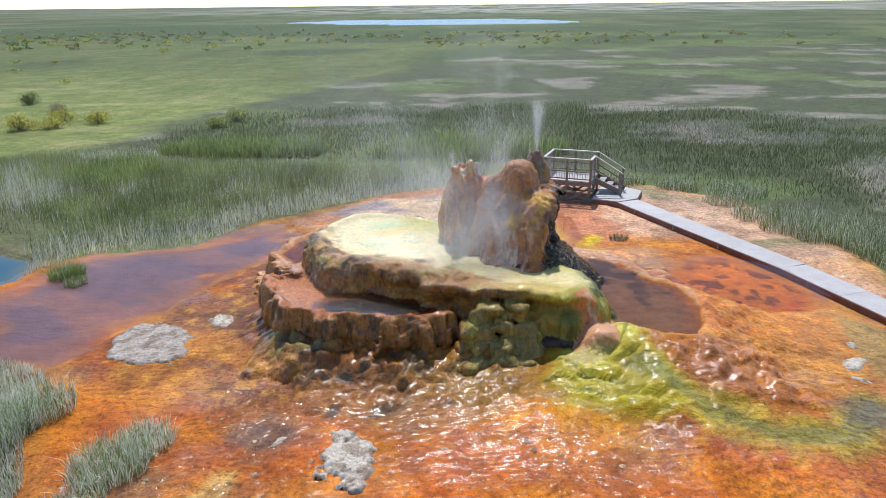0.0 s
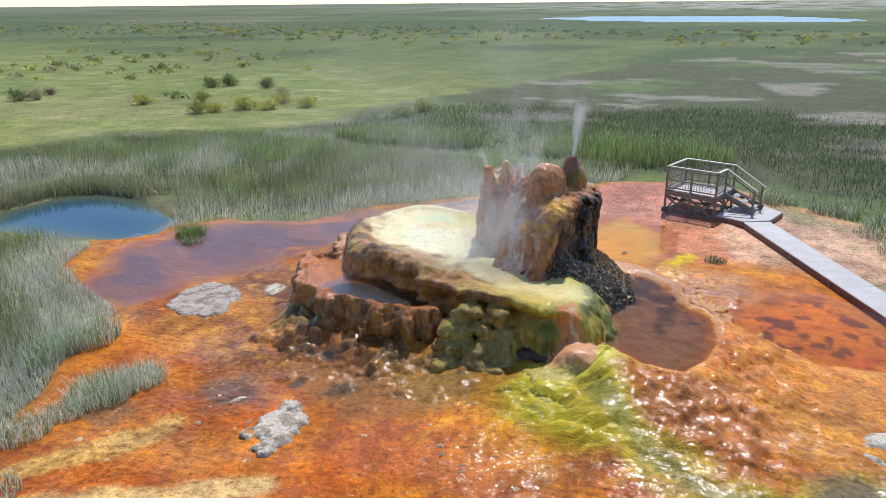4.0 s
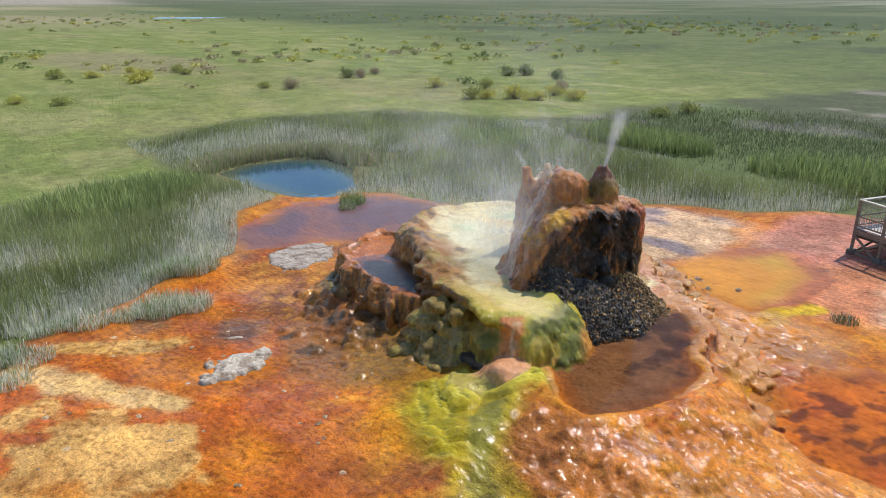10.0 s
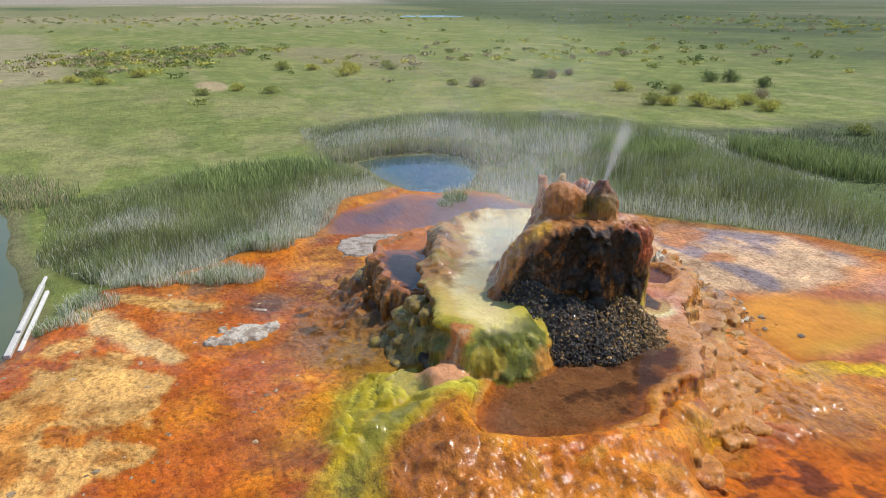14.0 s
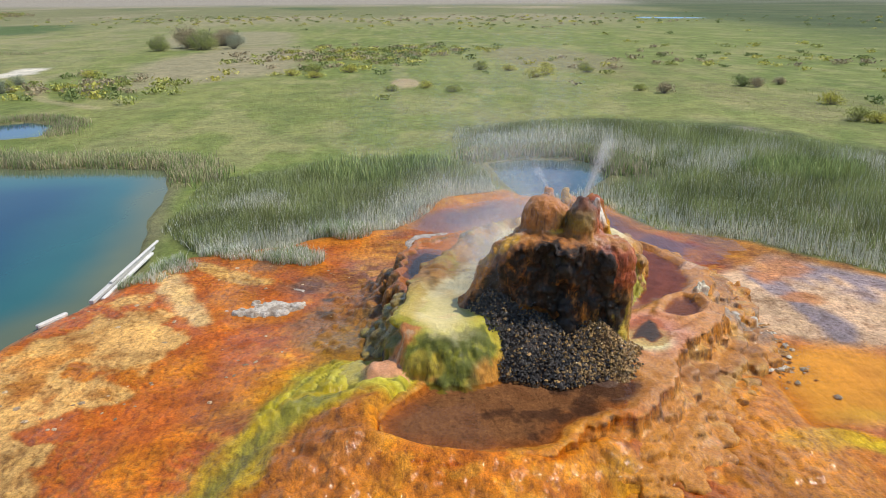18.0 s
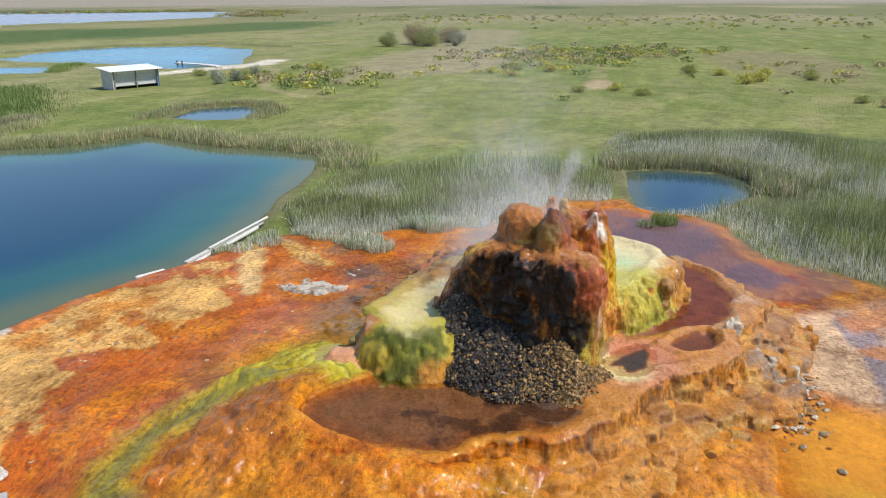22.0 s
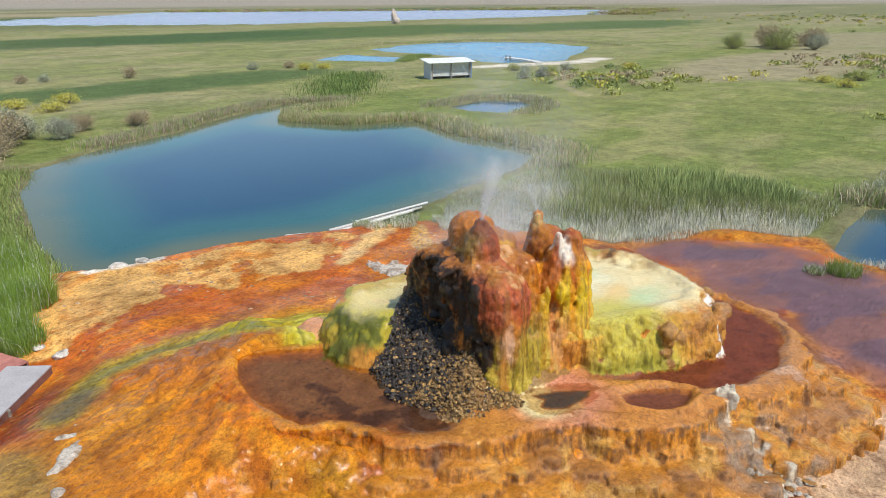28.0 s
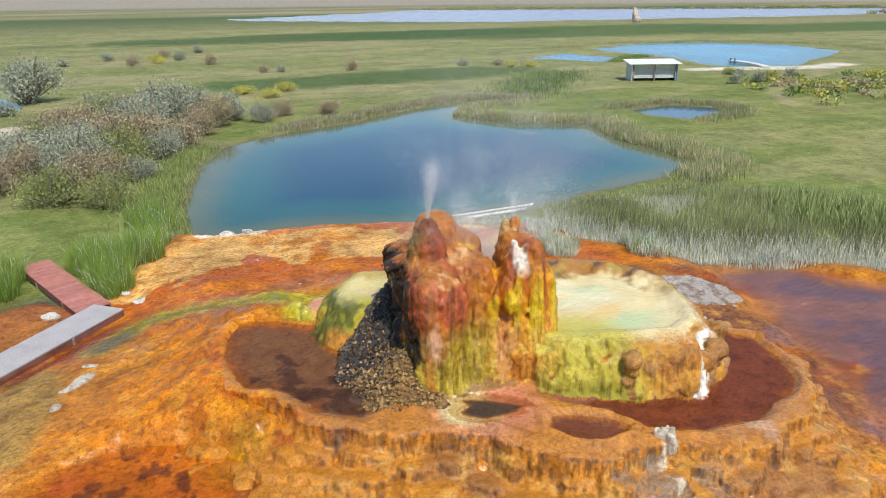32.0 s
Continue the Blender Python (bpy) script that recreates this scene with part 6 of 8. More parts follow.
c = lay(c, (0.72, 0.62, 0.42), sstep(0.2, 0.08, np.hypot(np.hypot(x - 0.72, y - 18.9), (z - 3.5) * 0.45)) * 0.9)
c = lay(c, (0.66, 0.50, 0.25), sstep(0.22, 0.08, np.hypot(np.hypot(x - 1.0, y - 18.94), (z - 3.6) * 0.5)) * 0.7)
c = lay(c, (0.13, 0.045, 0.025), sstep(0.5, 0.2, np.hypot(x - 2.78, y - 18.89)) * sstep(3.4, 3.8, z) * 0.8)
c = lay(c, (0.13, 0.14, 0.03), sstep(0.5, 0.3, np.hypot(x - 2.95, y - 18.7)) * sstep(3.2, 3.5, z) * sstep(3.9, 3.6, z) * 0.5)
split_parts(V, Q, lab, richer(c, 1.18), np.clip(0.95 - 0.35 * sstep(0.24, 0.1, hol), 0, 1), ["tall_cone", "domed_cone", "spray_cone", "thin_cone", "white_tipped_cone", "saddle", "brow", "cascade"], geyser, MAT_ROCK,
            ["dark red vent cone, the tallest", "smooth brown domed cone", "pale-lipped spraying cone", "thin pale-tipped cone", "orange cone with a white tip", "rust-brown saddle between the cones", "brown brow above a black wet face, hollow shade in its colour", "draped cascade with pale water streaks"], calm=0.15 + 0.35 * sstep(0.1, 0.3, hol), drip=sstep(0.7, 0.3, np.abs(N[:, 2])))

# -- loose gravel on the bank --
ICO = np.array([(0, 0, 1), (1, 0, 0.1), (0.3, 0.95, -0.1), (-0.8, 0.6, 0.1), (-0.8, -0.6, -0.1), (0.3, -0.95, 0.1), (0, 0, -0.9)])
ICO_F = np.array([(0, 1, 2), (0, 2, 3), (0, 3, 4), (0, 4, 5), (0, 5, 1), (6, 2, 1), (6, 3, 2), (6, 4, 3), (6, 5, 4), (6, 1, 5)])


def pebbles(P, size, cols):
    """Many small stones in one mesh."""
    n = len(P)
    a = RNG.uniform(0, 6.28, n)
    s = size[:, None] * RNG.uniform(0.6, 1.25, (n, 3))
    base = ICO[None] * s[:, None, :] * RNG.uniform(0.8, 1.2, (n, 7, 1))
    ca, sa = np.cos(a)[:, None], np.sin(a)[:, None]
    W = np.stack([base[..., 0] * ca - base[..., 1] * sa, base[..., 0] * sa + base[..., 1] * ca, base[..., 2]], -1) + P[:, None, :]
    f = ICO_F[None] + 7 * np.arange(n)[:, None, None]
    return W.reshape(-1, 3), f.reshape(-1, 3), np.repeat(cols, 7, 0)


n = 14000
px, py = RNG.uniform(2.5, 4.95, n), RNG.uniform(16.3, 20.5, n)
ok = sdf_poly(px, py, GRAVEL) < 0.02
px, py = px[ok], py[ok]
ok = px > 2.6 + 0.1 * (py - 16)
px, py = px[ok], py[ok]
pz = gravel_top(px, py) + RNG.uniform(0.0, 0.08, len(px))
pc = np.where((RNG.random(len(px)) < 0.15 + 0.8 * sstep(18.0, 19.4, py))[:, None], np.array([[0.25, 0.15, 0.05]]), np.array([[0.055, 0.045, 0.036]])) * RNG.uniform(0.5, 1.8, (len(px), 1))
pv, pf, pcol = pebbles(np.c_[px, py, pz], RNG.uniform(0.012, 0.062, len(px)) * (0.55 + 0.45 * RNG.random(len(px))), pc)
obj("gravel", mesh_np("gravel", pv, pf, False, pcol, {"wet": np.full(len(pv), 1.0)}), MAT_ROCK, geyser, "loose black and brown gravel", kind="stuff")

# -- water on the terraces --
water_sheet("water_bowl_pool", POOL_SE, 0.535, 0.15, MAT_DARKFILM, "shallow brown pool at the foot of the mound", None, 0.4)
water_sheet("water_round_pool", POOL_EAST, 0.45, 0.15, MAT_DARKFILM, "shallow red-brown pool with an orange rim", None, 0.3)
water_sheet("water_oval_pool", POOL_OVAL, 0.57, 0.1, MAT_DARKFILM, "small oval pool in an orange basin", None, 0.15)
water_sheet("water_dark_pool", POOL_DARK, 0.62, 0.1, MAT_DARKFILM, "dark puddle with a cream rim", None, 0.15)
water_sheet("water_ledge", PUDDLE, 0.915, 0.1, MAT_SILVER, "silvery puddle on the ledge", None, 0.2)

# -- loose rubble below the pools --
n = 620
px, py = RNG.normal(1.1, 0.85, n), RNG.normal(24.05, 0.4, n)
pz = ground_z(px, py) + RNG.uniform(-0.02, 0.05, n)
pc = np.where((RNG.random(n) < 0.5)[:, None], np.array([[0.46, 0.41, 0.34]]), np.array([[0.34, 0.18, 0.06]])) * RNG.uniform(0.6, 1.25, (n, 1))
pv, pf, pcol = pebbles(np.c_[px, py, pz], RNG.uniform(0.03, 0.13, n), pc)
pv[:, 2] = np.repeat(pz, 7) + (pv[:, 2] - np.repeat(pz, 7)) * 0.45
obj("rubble", mesh_np("rubble", pv, pf, False, pcol, {"wet": np.full(len(pv), 0.15)}), MAT_ROCK, geyser, "loose grey and white sinter rubble", kind="stuff")

# ---- viewing platform and boardwalks ----
UX, UY = Vector((0.926, -0.378, 0)), Vector((0.378, 0.926, 0))
PO = Vector((4.87, 30.67, 0))
PW, PD, DZ, RZ, PADZ = 2.06, 1.88, 0.38, 1.36, -0.30


def pl(u, v, z):
    q = PO + UX * u + UY * v
    return (q.x, q.y, z)


platform = tagged(new("viewing_platform"), "raised grey wooden viewing platform with railings and stairs", "platform")
for i in range(14):
    bm = bmesh.new()
    v0 = PD * i / 14
    beam(bm, pl(-0.03, v0 + PD / 28, DZ), pl(PW + 0.03, v0 + PD / 28, DZ), PD / 14 - 0.008, 0.035)
    part("plank", bm, MAT_DECK, platform)
for a, b in (((0, 0), (PW, 0)), ((0, PD), (PW, PD)), ((0, 0), (0, PD)), ((PW, 0), (PW, PD))):
    bm = bmesh.new()
    beam(bm, pl(*a, DZ - 0.12), pl(*b, DZ - 0.12), 0.05, 0.18)
    part("rim_joist", bm, MAT_GREYWOOD, platform)
for u in (0.0, PW / 2, PW):
    for v in (0.0, PD):
        gz = surface_z(*pl(u, v, 0)[:2])
        bm = bmesh.new()
        beam(bm, pl(u, v, gz - 0.1), pl(u, v, RZ - 0.02), 0.09, 0.09)
        leg = part("post", bm, MAT_GREYWOOD, platform)
        bm = bmesh.new()
        beam(bm, pl(u, v, gz - 0.15), pl(u, v, gz + 0.16), 0.26, 0.26, 0.03)
        part("footing", bm, MAT_CONCRETE, leg)
for u, v in ((PW, 0.93),):
    bm = bmesh.new()
    beam(bm, pl(u, v, -0.7), pl(u, v, RZ - 0.02), 0.09, 0.09)
    part("post", bm, MAT_GREYWOOD, platform)
for a, b in (((0, 0), (PW / 2, 0)), ((PW / 2, 0), (PW, 0)), ((0, PD), (PW / 2, PD)), ((PW / 2, PD), (PW, PD)), ((PW, 0), (PW, PD)), ((0, 0), (0, PD))):
    for z0, z1 in ((-0.55, DZ - 0.25), (DZ - 0.25, -0.55)):
        bm = bmesh.new()
        beam(bm, pl(*a, z0), pl(*b, z1), 0.035, 0.09)
        part("cross_brace", bm, MAT_GREYWOOD, platform)
    bm = bmesh.new()
    beam(bm, pl(*a, -0.5), pl(*b, -0.5), 0.04, 0.09)
    part("stretcher", bm, MAT_GREYWOOD, platform)
RAILS = [((0, 0), (PW, 0)), ((0, PD), (PW, PD)), ((0, 0), (0, PD)), ((PW, 0), (PW, 0.93))]
for a, b in RAILS:
    bm = bmesh.new()
    beam(bm, pl(*a, RZ), pl(*b, RZ), 0.12, 0.04)
    part("top_rail", bm, MAT_RAIL, platform, "pale sun-bleached top rail")
    for zz_, ww in ((DZ + 0.42, 0.05), (DZ + 0.10, 0.05)):
        bm = bmesh.new()
        beam(bm, pl(*a, zz_), pl(*b, zz_), 0.04, ww)
        part("lower_rail", bm, MAT_GREYWOOD, platform)
    length = math.hypot(b[0] - a[0], b[1] - a[1])
    for i in range(1, int(length / 0.115)):
        k = i * 0.115 / length
        u, v = a[0] + (b[0] - a[0]) * k, a[1] + (b[1] - a[1]) * k
        bm = bmesh.new()
        beam(bm, pl(u, v, DZ + 0.1), pl(u, v, DZ + 0.42), 0.022, 0.022, 0)
        part("baluster", bm, MAT_RAIL, platform)
    bm = bmesh.new()
    for i in range(1, int(length / 0.05)):
        k = i * 0.05 / length
        u, v = a[0] + (b[0] - a[0]) * k, a[1] + (b[1] - a[1]) * k
        beam(bm, pl(u, v, DZ + 0.42), pl(u, v, RZ), 0.005, 0.005, 0)
    for i in range(1, 11):
        zq = DZ + 0.42 + i * 0.05
        beam(bm, pl(*a, zq), pl(*b, zq), 0.005, 0.005, 0)
    part("wire_panel", bm, MAT_WIRE, platform, "fine grey wire infill")
RUN = 1.15
for i in range(3):
    z = DZ - (DZ - PADZ) * (i + 1) / 4
    u = PW + RUN * (i + 0.5) / 3.4
    bm = bmesh.new()
    beam(bm, pl(u + 0.14, 0.98, z), pl(u + 0.14, PD - 0.05, z), 0.29, 0.04)
    part("tread", bm, MAT_DECK, platform)
for v in (0.95, PD):
    bm = bmesh.new()
    beam(bm, pl(PW, v, DZ - 0.1), pl(PW + RUN + 0.12, v, PADZ + 0.08), 0.05, 0.22)
    part("stringer", bm, MAT_GREYWOOD, platform)
    bm = bmesh.new()
    beam(bm, pl(PW + RUN, v, PADZ), pl(PW + RUN, v, PADZ + 0.98), 0.09, 0.09)
    part("newel", bm, MAT_GREYWOOD, platform)
    bm = bmesh.new()
    beam(bm, pl(PW, v, RZ), pl(PW + RUN + 0.12, v, PADZ + 0.92), 0.10, 0.045)
    part("handrail", bm, MAT_RAIL, platform, "pale sloping handrail")
    bm = bmesh.new()
    beam(bm, pl(PW, v, DZ + 0.42), pl(PW + RUN, v, PADZ + 0.45), 0.04, 0.06)
    part("lower_rail", bm, MAT_GREYWOOD, platform)


def slab_poly(name, pts, z0, z1, material, parent, label=""):
    """A flat panel with the outline pts."""
    bm = bmesh.new()
    lo_ = [bm.verts.new((px_, py_, z0)) for px_, py_ in pts]
    hi_ = [bm.verts.new((px_, py_, z1)) for px_, py_ in pts]
    bm.faces.new(hi_)
    bm.faces.new(lo_[::-1])
    for i in range(len(pts)):
        j = (i + 1) % len(pts)
        bm.faces.new((lo_[i], lo_[j], hi_[j], hi_[i]))
    bmesh.ops.recalc_face_normals(bm, faces=bm.faces)
    bmesh.ops.bevel(bm, geom=[e for e in bm.edges if all(v_.co.z > z1 - 1e-4 for v_ in e.verts)], offset=0.006, segments=1, affect="EDGES")
    return part(name, bm, material, parent, label)


landing = tagged(new("landing"), "pale grey angled landing at the foot of the stairs", "landing")
PAD = [(6.85, 29.75), (7.86, 29.17), (8.82, 29.62), (9.39, 30.96), (8.75, 31.75), (7.7, 31.75)]
slab_poly("deck_panel", PAD, PADZ - 0.05, PADZ, MAT_DECK, landing)
for i in range(len(PAD)):
    a, b = PAD[i], PAD[(i + 1) % len(PAD)]
    bm = bmesh.new()
    beam(bm, (*a, PADZ - 0.15), (*b, PADZ - 0.15), 0.05, 0.19)
    part("fascia", bm, MAT_FASCIA, landing, "dark brown side board")
for q in ((8.72, 29.72), (9.25, 30.9), (7.9, 29.35), (8.7, 31.6)):
    bm = bmesh.new()
    beam(bm, (*q, surface_z(*q) - 0.1), (*q, PADZ - 0.05), 0.12, 0.12)
    part("post", bm, MAT_GREYWOOD, landing)


def boardwalk(thing, line, width, z, panel, material, plank=None):
    """A deck along a line: panels or cross planks on top, a side board along each edge, short posts."""
    pts = [Vector((*p, 0)) for p in line]
    for a, b in zip(pts, pts[1:]):
        d = (b - a).normalized()
        s = Vector((-d.y, d.x, 0))
        length = (b - a).length
        step = plank or panel
        n_ = max(1, round(length / step))
        for i in range(n_):
            p, q = a + d * (length * i / n_ + 0.003), a + d * (length * (i + 1) / n_ - 0.003)
            hw = width / 2
            slab_poly("plank" if plank else "deck_panel", [tuple((c_ + s * t_)[:2]) for c_, t_ in ((p, -hw), (q, -hw), (q, hw), (p, hw))], z - 0.04, z, material, thing)
        for t_ in (-1, 1):
            bm = bmesh.new()
            p, q = a + s * (t_ * (width / 2 - 0.03)), b + s * (t_ * (width / 2 - 0.03))
            beam(bm, (p.x, p.y, z - 0.14), (q.x, q.y, z - 0.14), 0.05, 0.20)
            part("fascia", bm, MAT_FASCIA, thing, "dark brown side board")
            for i in range(1, int(length / 2.4) + 1):
                r_ = p + d * (i * 2.4 - 1.2)
                bm = bmesh.new()
                g_ = surface_z(r_.x, r_.y)
                beam(bm, (r_.x, r_.y, min(g_, z - 0.2) - 0.2), (r_.x, r_.y, z - 0.05), 0.1, 0.1)
                part("post", bm, MAT_GREYWOOD, thing)


walkway = tagged(new("boardwalk"), "long pale grey boardwalk with brown side boards", "boardwalk")
boardwalk(walkway, [(8.34, 29.36), (11.55, 21.2)], 1.05, PADZ - 0.03, 2.4, MAT_DECK)
boardwalk(walkway, [(11.55, 21.2), (12.9, 16.6), (12.65, 13.35)], 1.05, PADZ - 0.035, 2.4, MAT_DECK)
boardwalk(walkway, [(12.65, 13.35), (8.75, 9.45)], 1.08, PADZ - 0.03, 2.4, MAT_DECK)
redwalk = tagged(new("red_boardwalk"), "short boardwalk of worn red-painted planks", "boardwalk")
boardwalk(redwalk, [(9.15, 9.3), (10.85, 4.1)], 1.0, PADZ - 0.045, 1.0, MAT_RED, 0.15)

# ---- logs, slabs, stones ----
logs = tagged(new("edge_planks"), "bleached planks lying along the pond edge", "planks")
for (a, b, w_) in (((-3.35, 5.75, -0.58), (-8.1, 6.15, -0.50), 0.16), ((-3.6, 6.0, -0.60), (-7.4, 6.35, -0.48), 0.12), ((-4.6, 5.9, -0.45), (-8.4, 6.25, -0.36), 0.10)):
    bm = bmesh.new()
    beam(bm, a, b, w_, w_ * 0.8, 0.02)
    part("plank", bm, MAT_BLEACHED, logs)
bm = bmesh.new()
beam(bm, (-2.9, 5.2, -0.72), (-1.9, 4.8, -0.66), 0.14, 0.12, 0.03)
obj_log = part("driftwood", bm, MAT_BLEACHED, None)
tagged(obj_log, "short bleached driftwood piece at the waterline", "driftwood")


def stone(name, c, r, seed, colour, label, category="rock", flat=0.5, spin=0.0, mat=None, edge=0.25):
    """A weathered rock: a rounded, noisy, faceted lump set in the ground."""
    u = np.linspace(0, np.pi, 22)[:, None]
    v = np.linspace(0, 2 * np.pi, 36, endpoint=False)[None, :]
    P = np.stack([np.sin(u) * np.cos(v), np.sin(u) * np.sin(v), np.cos(u) + 0 * v], -1).reshape(-1, 3)
    P = np.sign(P) * np.abs(P) ** 0.8
    k = 1 + edge * fbm(P[:, 0] * 1.3 + seed, P[:, 1] * 1.3, P[:, 2] * 1.3, 4) * 1.6
    P = P * k[:, None] * np.array([r[0], r[1], r[0] * flat])
    cs, sn = math.cos(spin), math.sin(spin)
    P = np.c_[P[:, 0] * cs - P[:, 1] * sn, P[:, 0] * sn + P[:, 1] * cs, P[:, 2]] + np.array(c)
    i = np.arange(21)[:, None] * 36
    j = np.arange(36)[None, :]
    q = np.stack([i + j, i + 36 + j, i + 36 + (j + 1) % 36, i + (j + 1) % 36], -1).reshape(-1, 4)
    m_ = fbm(P[:, 0] * 3, P[:, 1] * 3, P[:, 2] * 3, 4)
    cols = lay(np.tile(np.array(colour), (len(P), 1)), np.array(colour) * 0.55, sstep(0.1, 0.4, m_))
    return obj(name, mesh_np(name, P, q, True, cols, {"wet": np.full(len(P), 0.1), "calm": np.full(len(P), 0.3)}), mat or MAT_ROCK, None, label, category)


WHITE = (0.54, 0.48, 0.41)


def crust_sheet(cx, cy, rx, ry, spin, colour, thick, label):
    """A broken sheet of pale crust lying on the ground, with a ragged edge and a cracked, pitted top."""
    step = 0.035
    u, v = (q.ravel() for q in np.meshgrid(np.arange(-rx * 1.5, rx * 1.5, step), np.arange(-ry * 1.5, ry * 1.5, step), indexing="ij"))
    nu, nv = len(np.arange(-rx * 1.5, rx * 1.5, step)), len(np.arange(-ry * 1.5, ry * 1.5, step))
    x_, y_ = cx + u * math.cos(spin) - v * math.sin(spin), cy + u * math.sin(spin) + v * math.cos(spin)
    rag = fbm(x_ * 2.2, y_ * 2.2, 71.0, 5)
    d = (np.hypot(u / rx, v / ry) - 1) * min(rx, ry) + min(rx, 0.5) * (0.75 * rag + 0.25 * fbm(x_ * 9, y_ * 9, 72.0, 3))
    pit = fbm(x_ * 5, y_ * 5, 73.0, 4)
    z_ = ground_z(x_, y_) - 0.02 + (thick + 0.02) * sstep(0.02, -0.10, d) + thick * 0.2 * pit * sstep(-0.05, -0.2, d)
    i = (np.arange(nu - 1)[:, None] * nv + np.arange(nv - 1)[None, :]).ravel()
    q = np.stack([i, i + nv, i + nv + 1, i + 1], 1)
    q = q[(d[q] < 0.05).all(1)]
    used, q = np.unique(q, return_inverse=True)
    cols = lay(np.tile(np.array(colour), (len(used), 1)), np.array(colour) * np.array([0.55, 0.47, 0.40]), sstep(0.05, 0.3, pit[used]) * 0.8 + sstep(-0.08, 0.03, d[used]) * 0.5)
    masks = {"wet": np.full(len(used), 0.1), "calm": np.full(len(used), 0.2)}
    return obj("sinter_slab", mesh_np("sinter_slab", np.c_[x_, y_, z_][used], q.reshape(-1, 4), True, cols, masks), MAT_ROCK, None, label, "slab")


for cx, cy, rx, ry, sp, th, lb in ((-7.35, 16.5, 0.95, 1.45, 0.32, 0.05, "wide pale grey sinter sheet in shallow water"), (-1.8, 11.25, 0.48, 0.85, 0.15, 0.09, "cracked white sinter sheet on orange ground"),
                                   (-5.9, 17.9, 0.3, 0.5, 0.5, 0.05, "pale grey sheet end by the purple flat"), (-3.2, 11.9, 0.12, 0.32, -0.6, 0.04, "white flake on dark mud"),
                                   (9.6, 14.35, 0.2, 0.55, -0.8, 0.06, "white flaky crust on the orange slope"), (10.1, 15.3, 0.15, 0.3, -0.4, 0.05, "white flaky crust on the orange slope"), (9.4, 13.6, 0.12, 0.25, 0.9, 0.05, "white flaky crust on the orange slope")):
    crust_sheet(cx, cy, rx, ry, sp, WHITE if rx < 0.6 else (0.40, 0.35, 0.31), th, lb)
for cx, cy, cz, rx, ry, fl, sp in ((0.0, 23.05, 0.58, 0.09, 0.17, 2.6, 0.3), (0.95, 24.35, -0.36, 0.12, 0.18, 0.6, 0.1)):
    stone("white_rock", (cx, cy, cz), (rx, ry), cx * 5 + cy, (0.68, 0.62, 0.50), "white weathered rock on the pool rim", "rock", fl, sp, None, 0.85)
for cx, cy, r in ((7.9, 9.1, 0.16), (8.2, 8.4, 0.12), (10.3, 9.2, 0.2), (10.0, 10.1, 0.22), (10.6, 10.9, 0.2), (9.9, 11.0, 0.12), (3.5, 4.2, 0.2), (4.3, 4.05, 0.24), (-2.5, 5.1, 0.15)):
    stone("white_rock", (cx, cy, surface_z(cx, cy)), (r, r * 1.3), cx * 5 + cy, (0.6, 0.56, 0.5), "pale weathered stone at the path edge", "rock", 0.6, cx)

# ---- shed, dock and spire across the ponds ----
shed = tagged(new("shed"), "open-fronted grey shed with pale metal roof and blue end", "shed")
SH = pose(-51.2, -29.0, -0.85, 0, 0, math.degrees(math.atan2(-2.7, 5.4)))
sw_, sd_ = 4.9, 2.5


def in_shed(bm):
    bm.transform(SH)
    return bm


part("back_wall", in_shed(box(bmesh.new(), 0, sw_, -sd_, -sd_ + 0.1, 0, 2.1, 0.01)), MAT_GREYWALL, shed)
part("end_wall", in_shed(box(bmesh.new(), -0.1, 0, -sd_, 0, 0, 2.05, 0.01)), MAT_BLUE, shed, "blue painted end wall")
part("end_wall", in_shed(box(bmesh.new(), sw_, sw_ + 0.1, -sd_, 0, 0, 2.05, 0.01)), MAT_GREYWALL, shed)
for i in range(3, 13):
    part("siding_board", in_shed(box(bmesh.new(), 0.0, sw_, -0.25, -0.21 - 0.01 * (i % 2), 0.15 * i, 0.15 * i + 0.14, 0.005)), MAT_GREYWALL, shed)
for u in (0.1, sw_ / 2, sw_ - 0.1):
    part("post", in_shed(box(bmesh.new(), u - 0.06, u + 0.06, -0.1, 0.02, 0, 2.0, 0.01)), MAT_GREYWOOD, shed)
bm = box(bmesh.new(), -0.4, sw_ + 0.5, -sd_ - 0.3, 0.5, 0, 0.06, 0.01)
bm.transform(SH @ Matrix.Translation((0, 0, 2.02)) @ Matrix.Rotation(radians(-5), 4, "X"))
part("roof", bm, MAT_TIN, shed, "pale corrugated metal roof")
dock = tagged(new("dock"), "pale curved floating dock on the upper pond", "dock")
for i in range(10):
    a = i / 10
    p = Vector((-71.7 - 6.2 * a + 2.4 * a * a, -34.0 - 9.2 * a, -0.55))
    a += 0.098
    q = Vector((-71.7 - 6.2 * a + 2.4 * a * a, -34.0 - 9.2 * a, -0.55))
    bm = bmesh.new()
    beam(bm, p, q, 1.1, 0.16, 0.02)
    part("plank", bm, MAT_BLEACHED, dock)
for q in ((-75.0, -42.0), (-75.3, -43.0)):
    bm = bmesh.new()
    beam(bm, (*q, -0.9), (*q, -0.15), 0.2, 0.2, 0.03)
    part("mooring_post", bm, MAT_CONCRETE, dock)
stone("spire", (-182, -184, 0.9), (1.15, 1.0), 4.2, (0.60, 0.52, 0.46), "tall pale and brown sinter spire by the lake", "spire", 2.7, 0.3, None, 0.35)
stone("boulder", (-181, -181.5, 0.2), (1.4, 1.2), 7.7, (0.5, 0.44, 0.38), "pale sinter lump beside the spire", "rock", 0.9, 0.3)

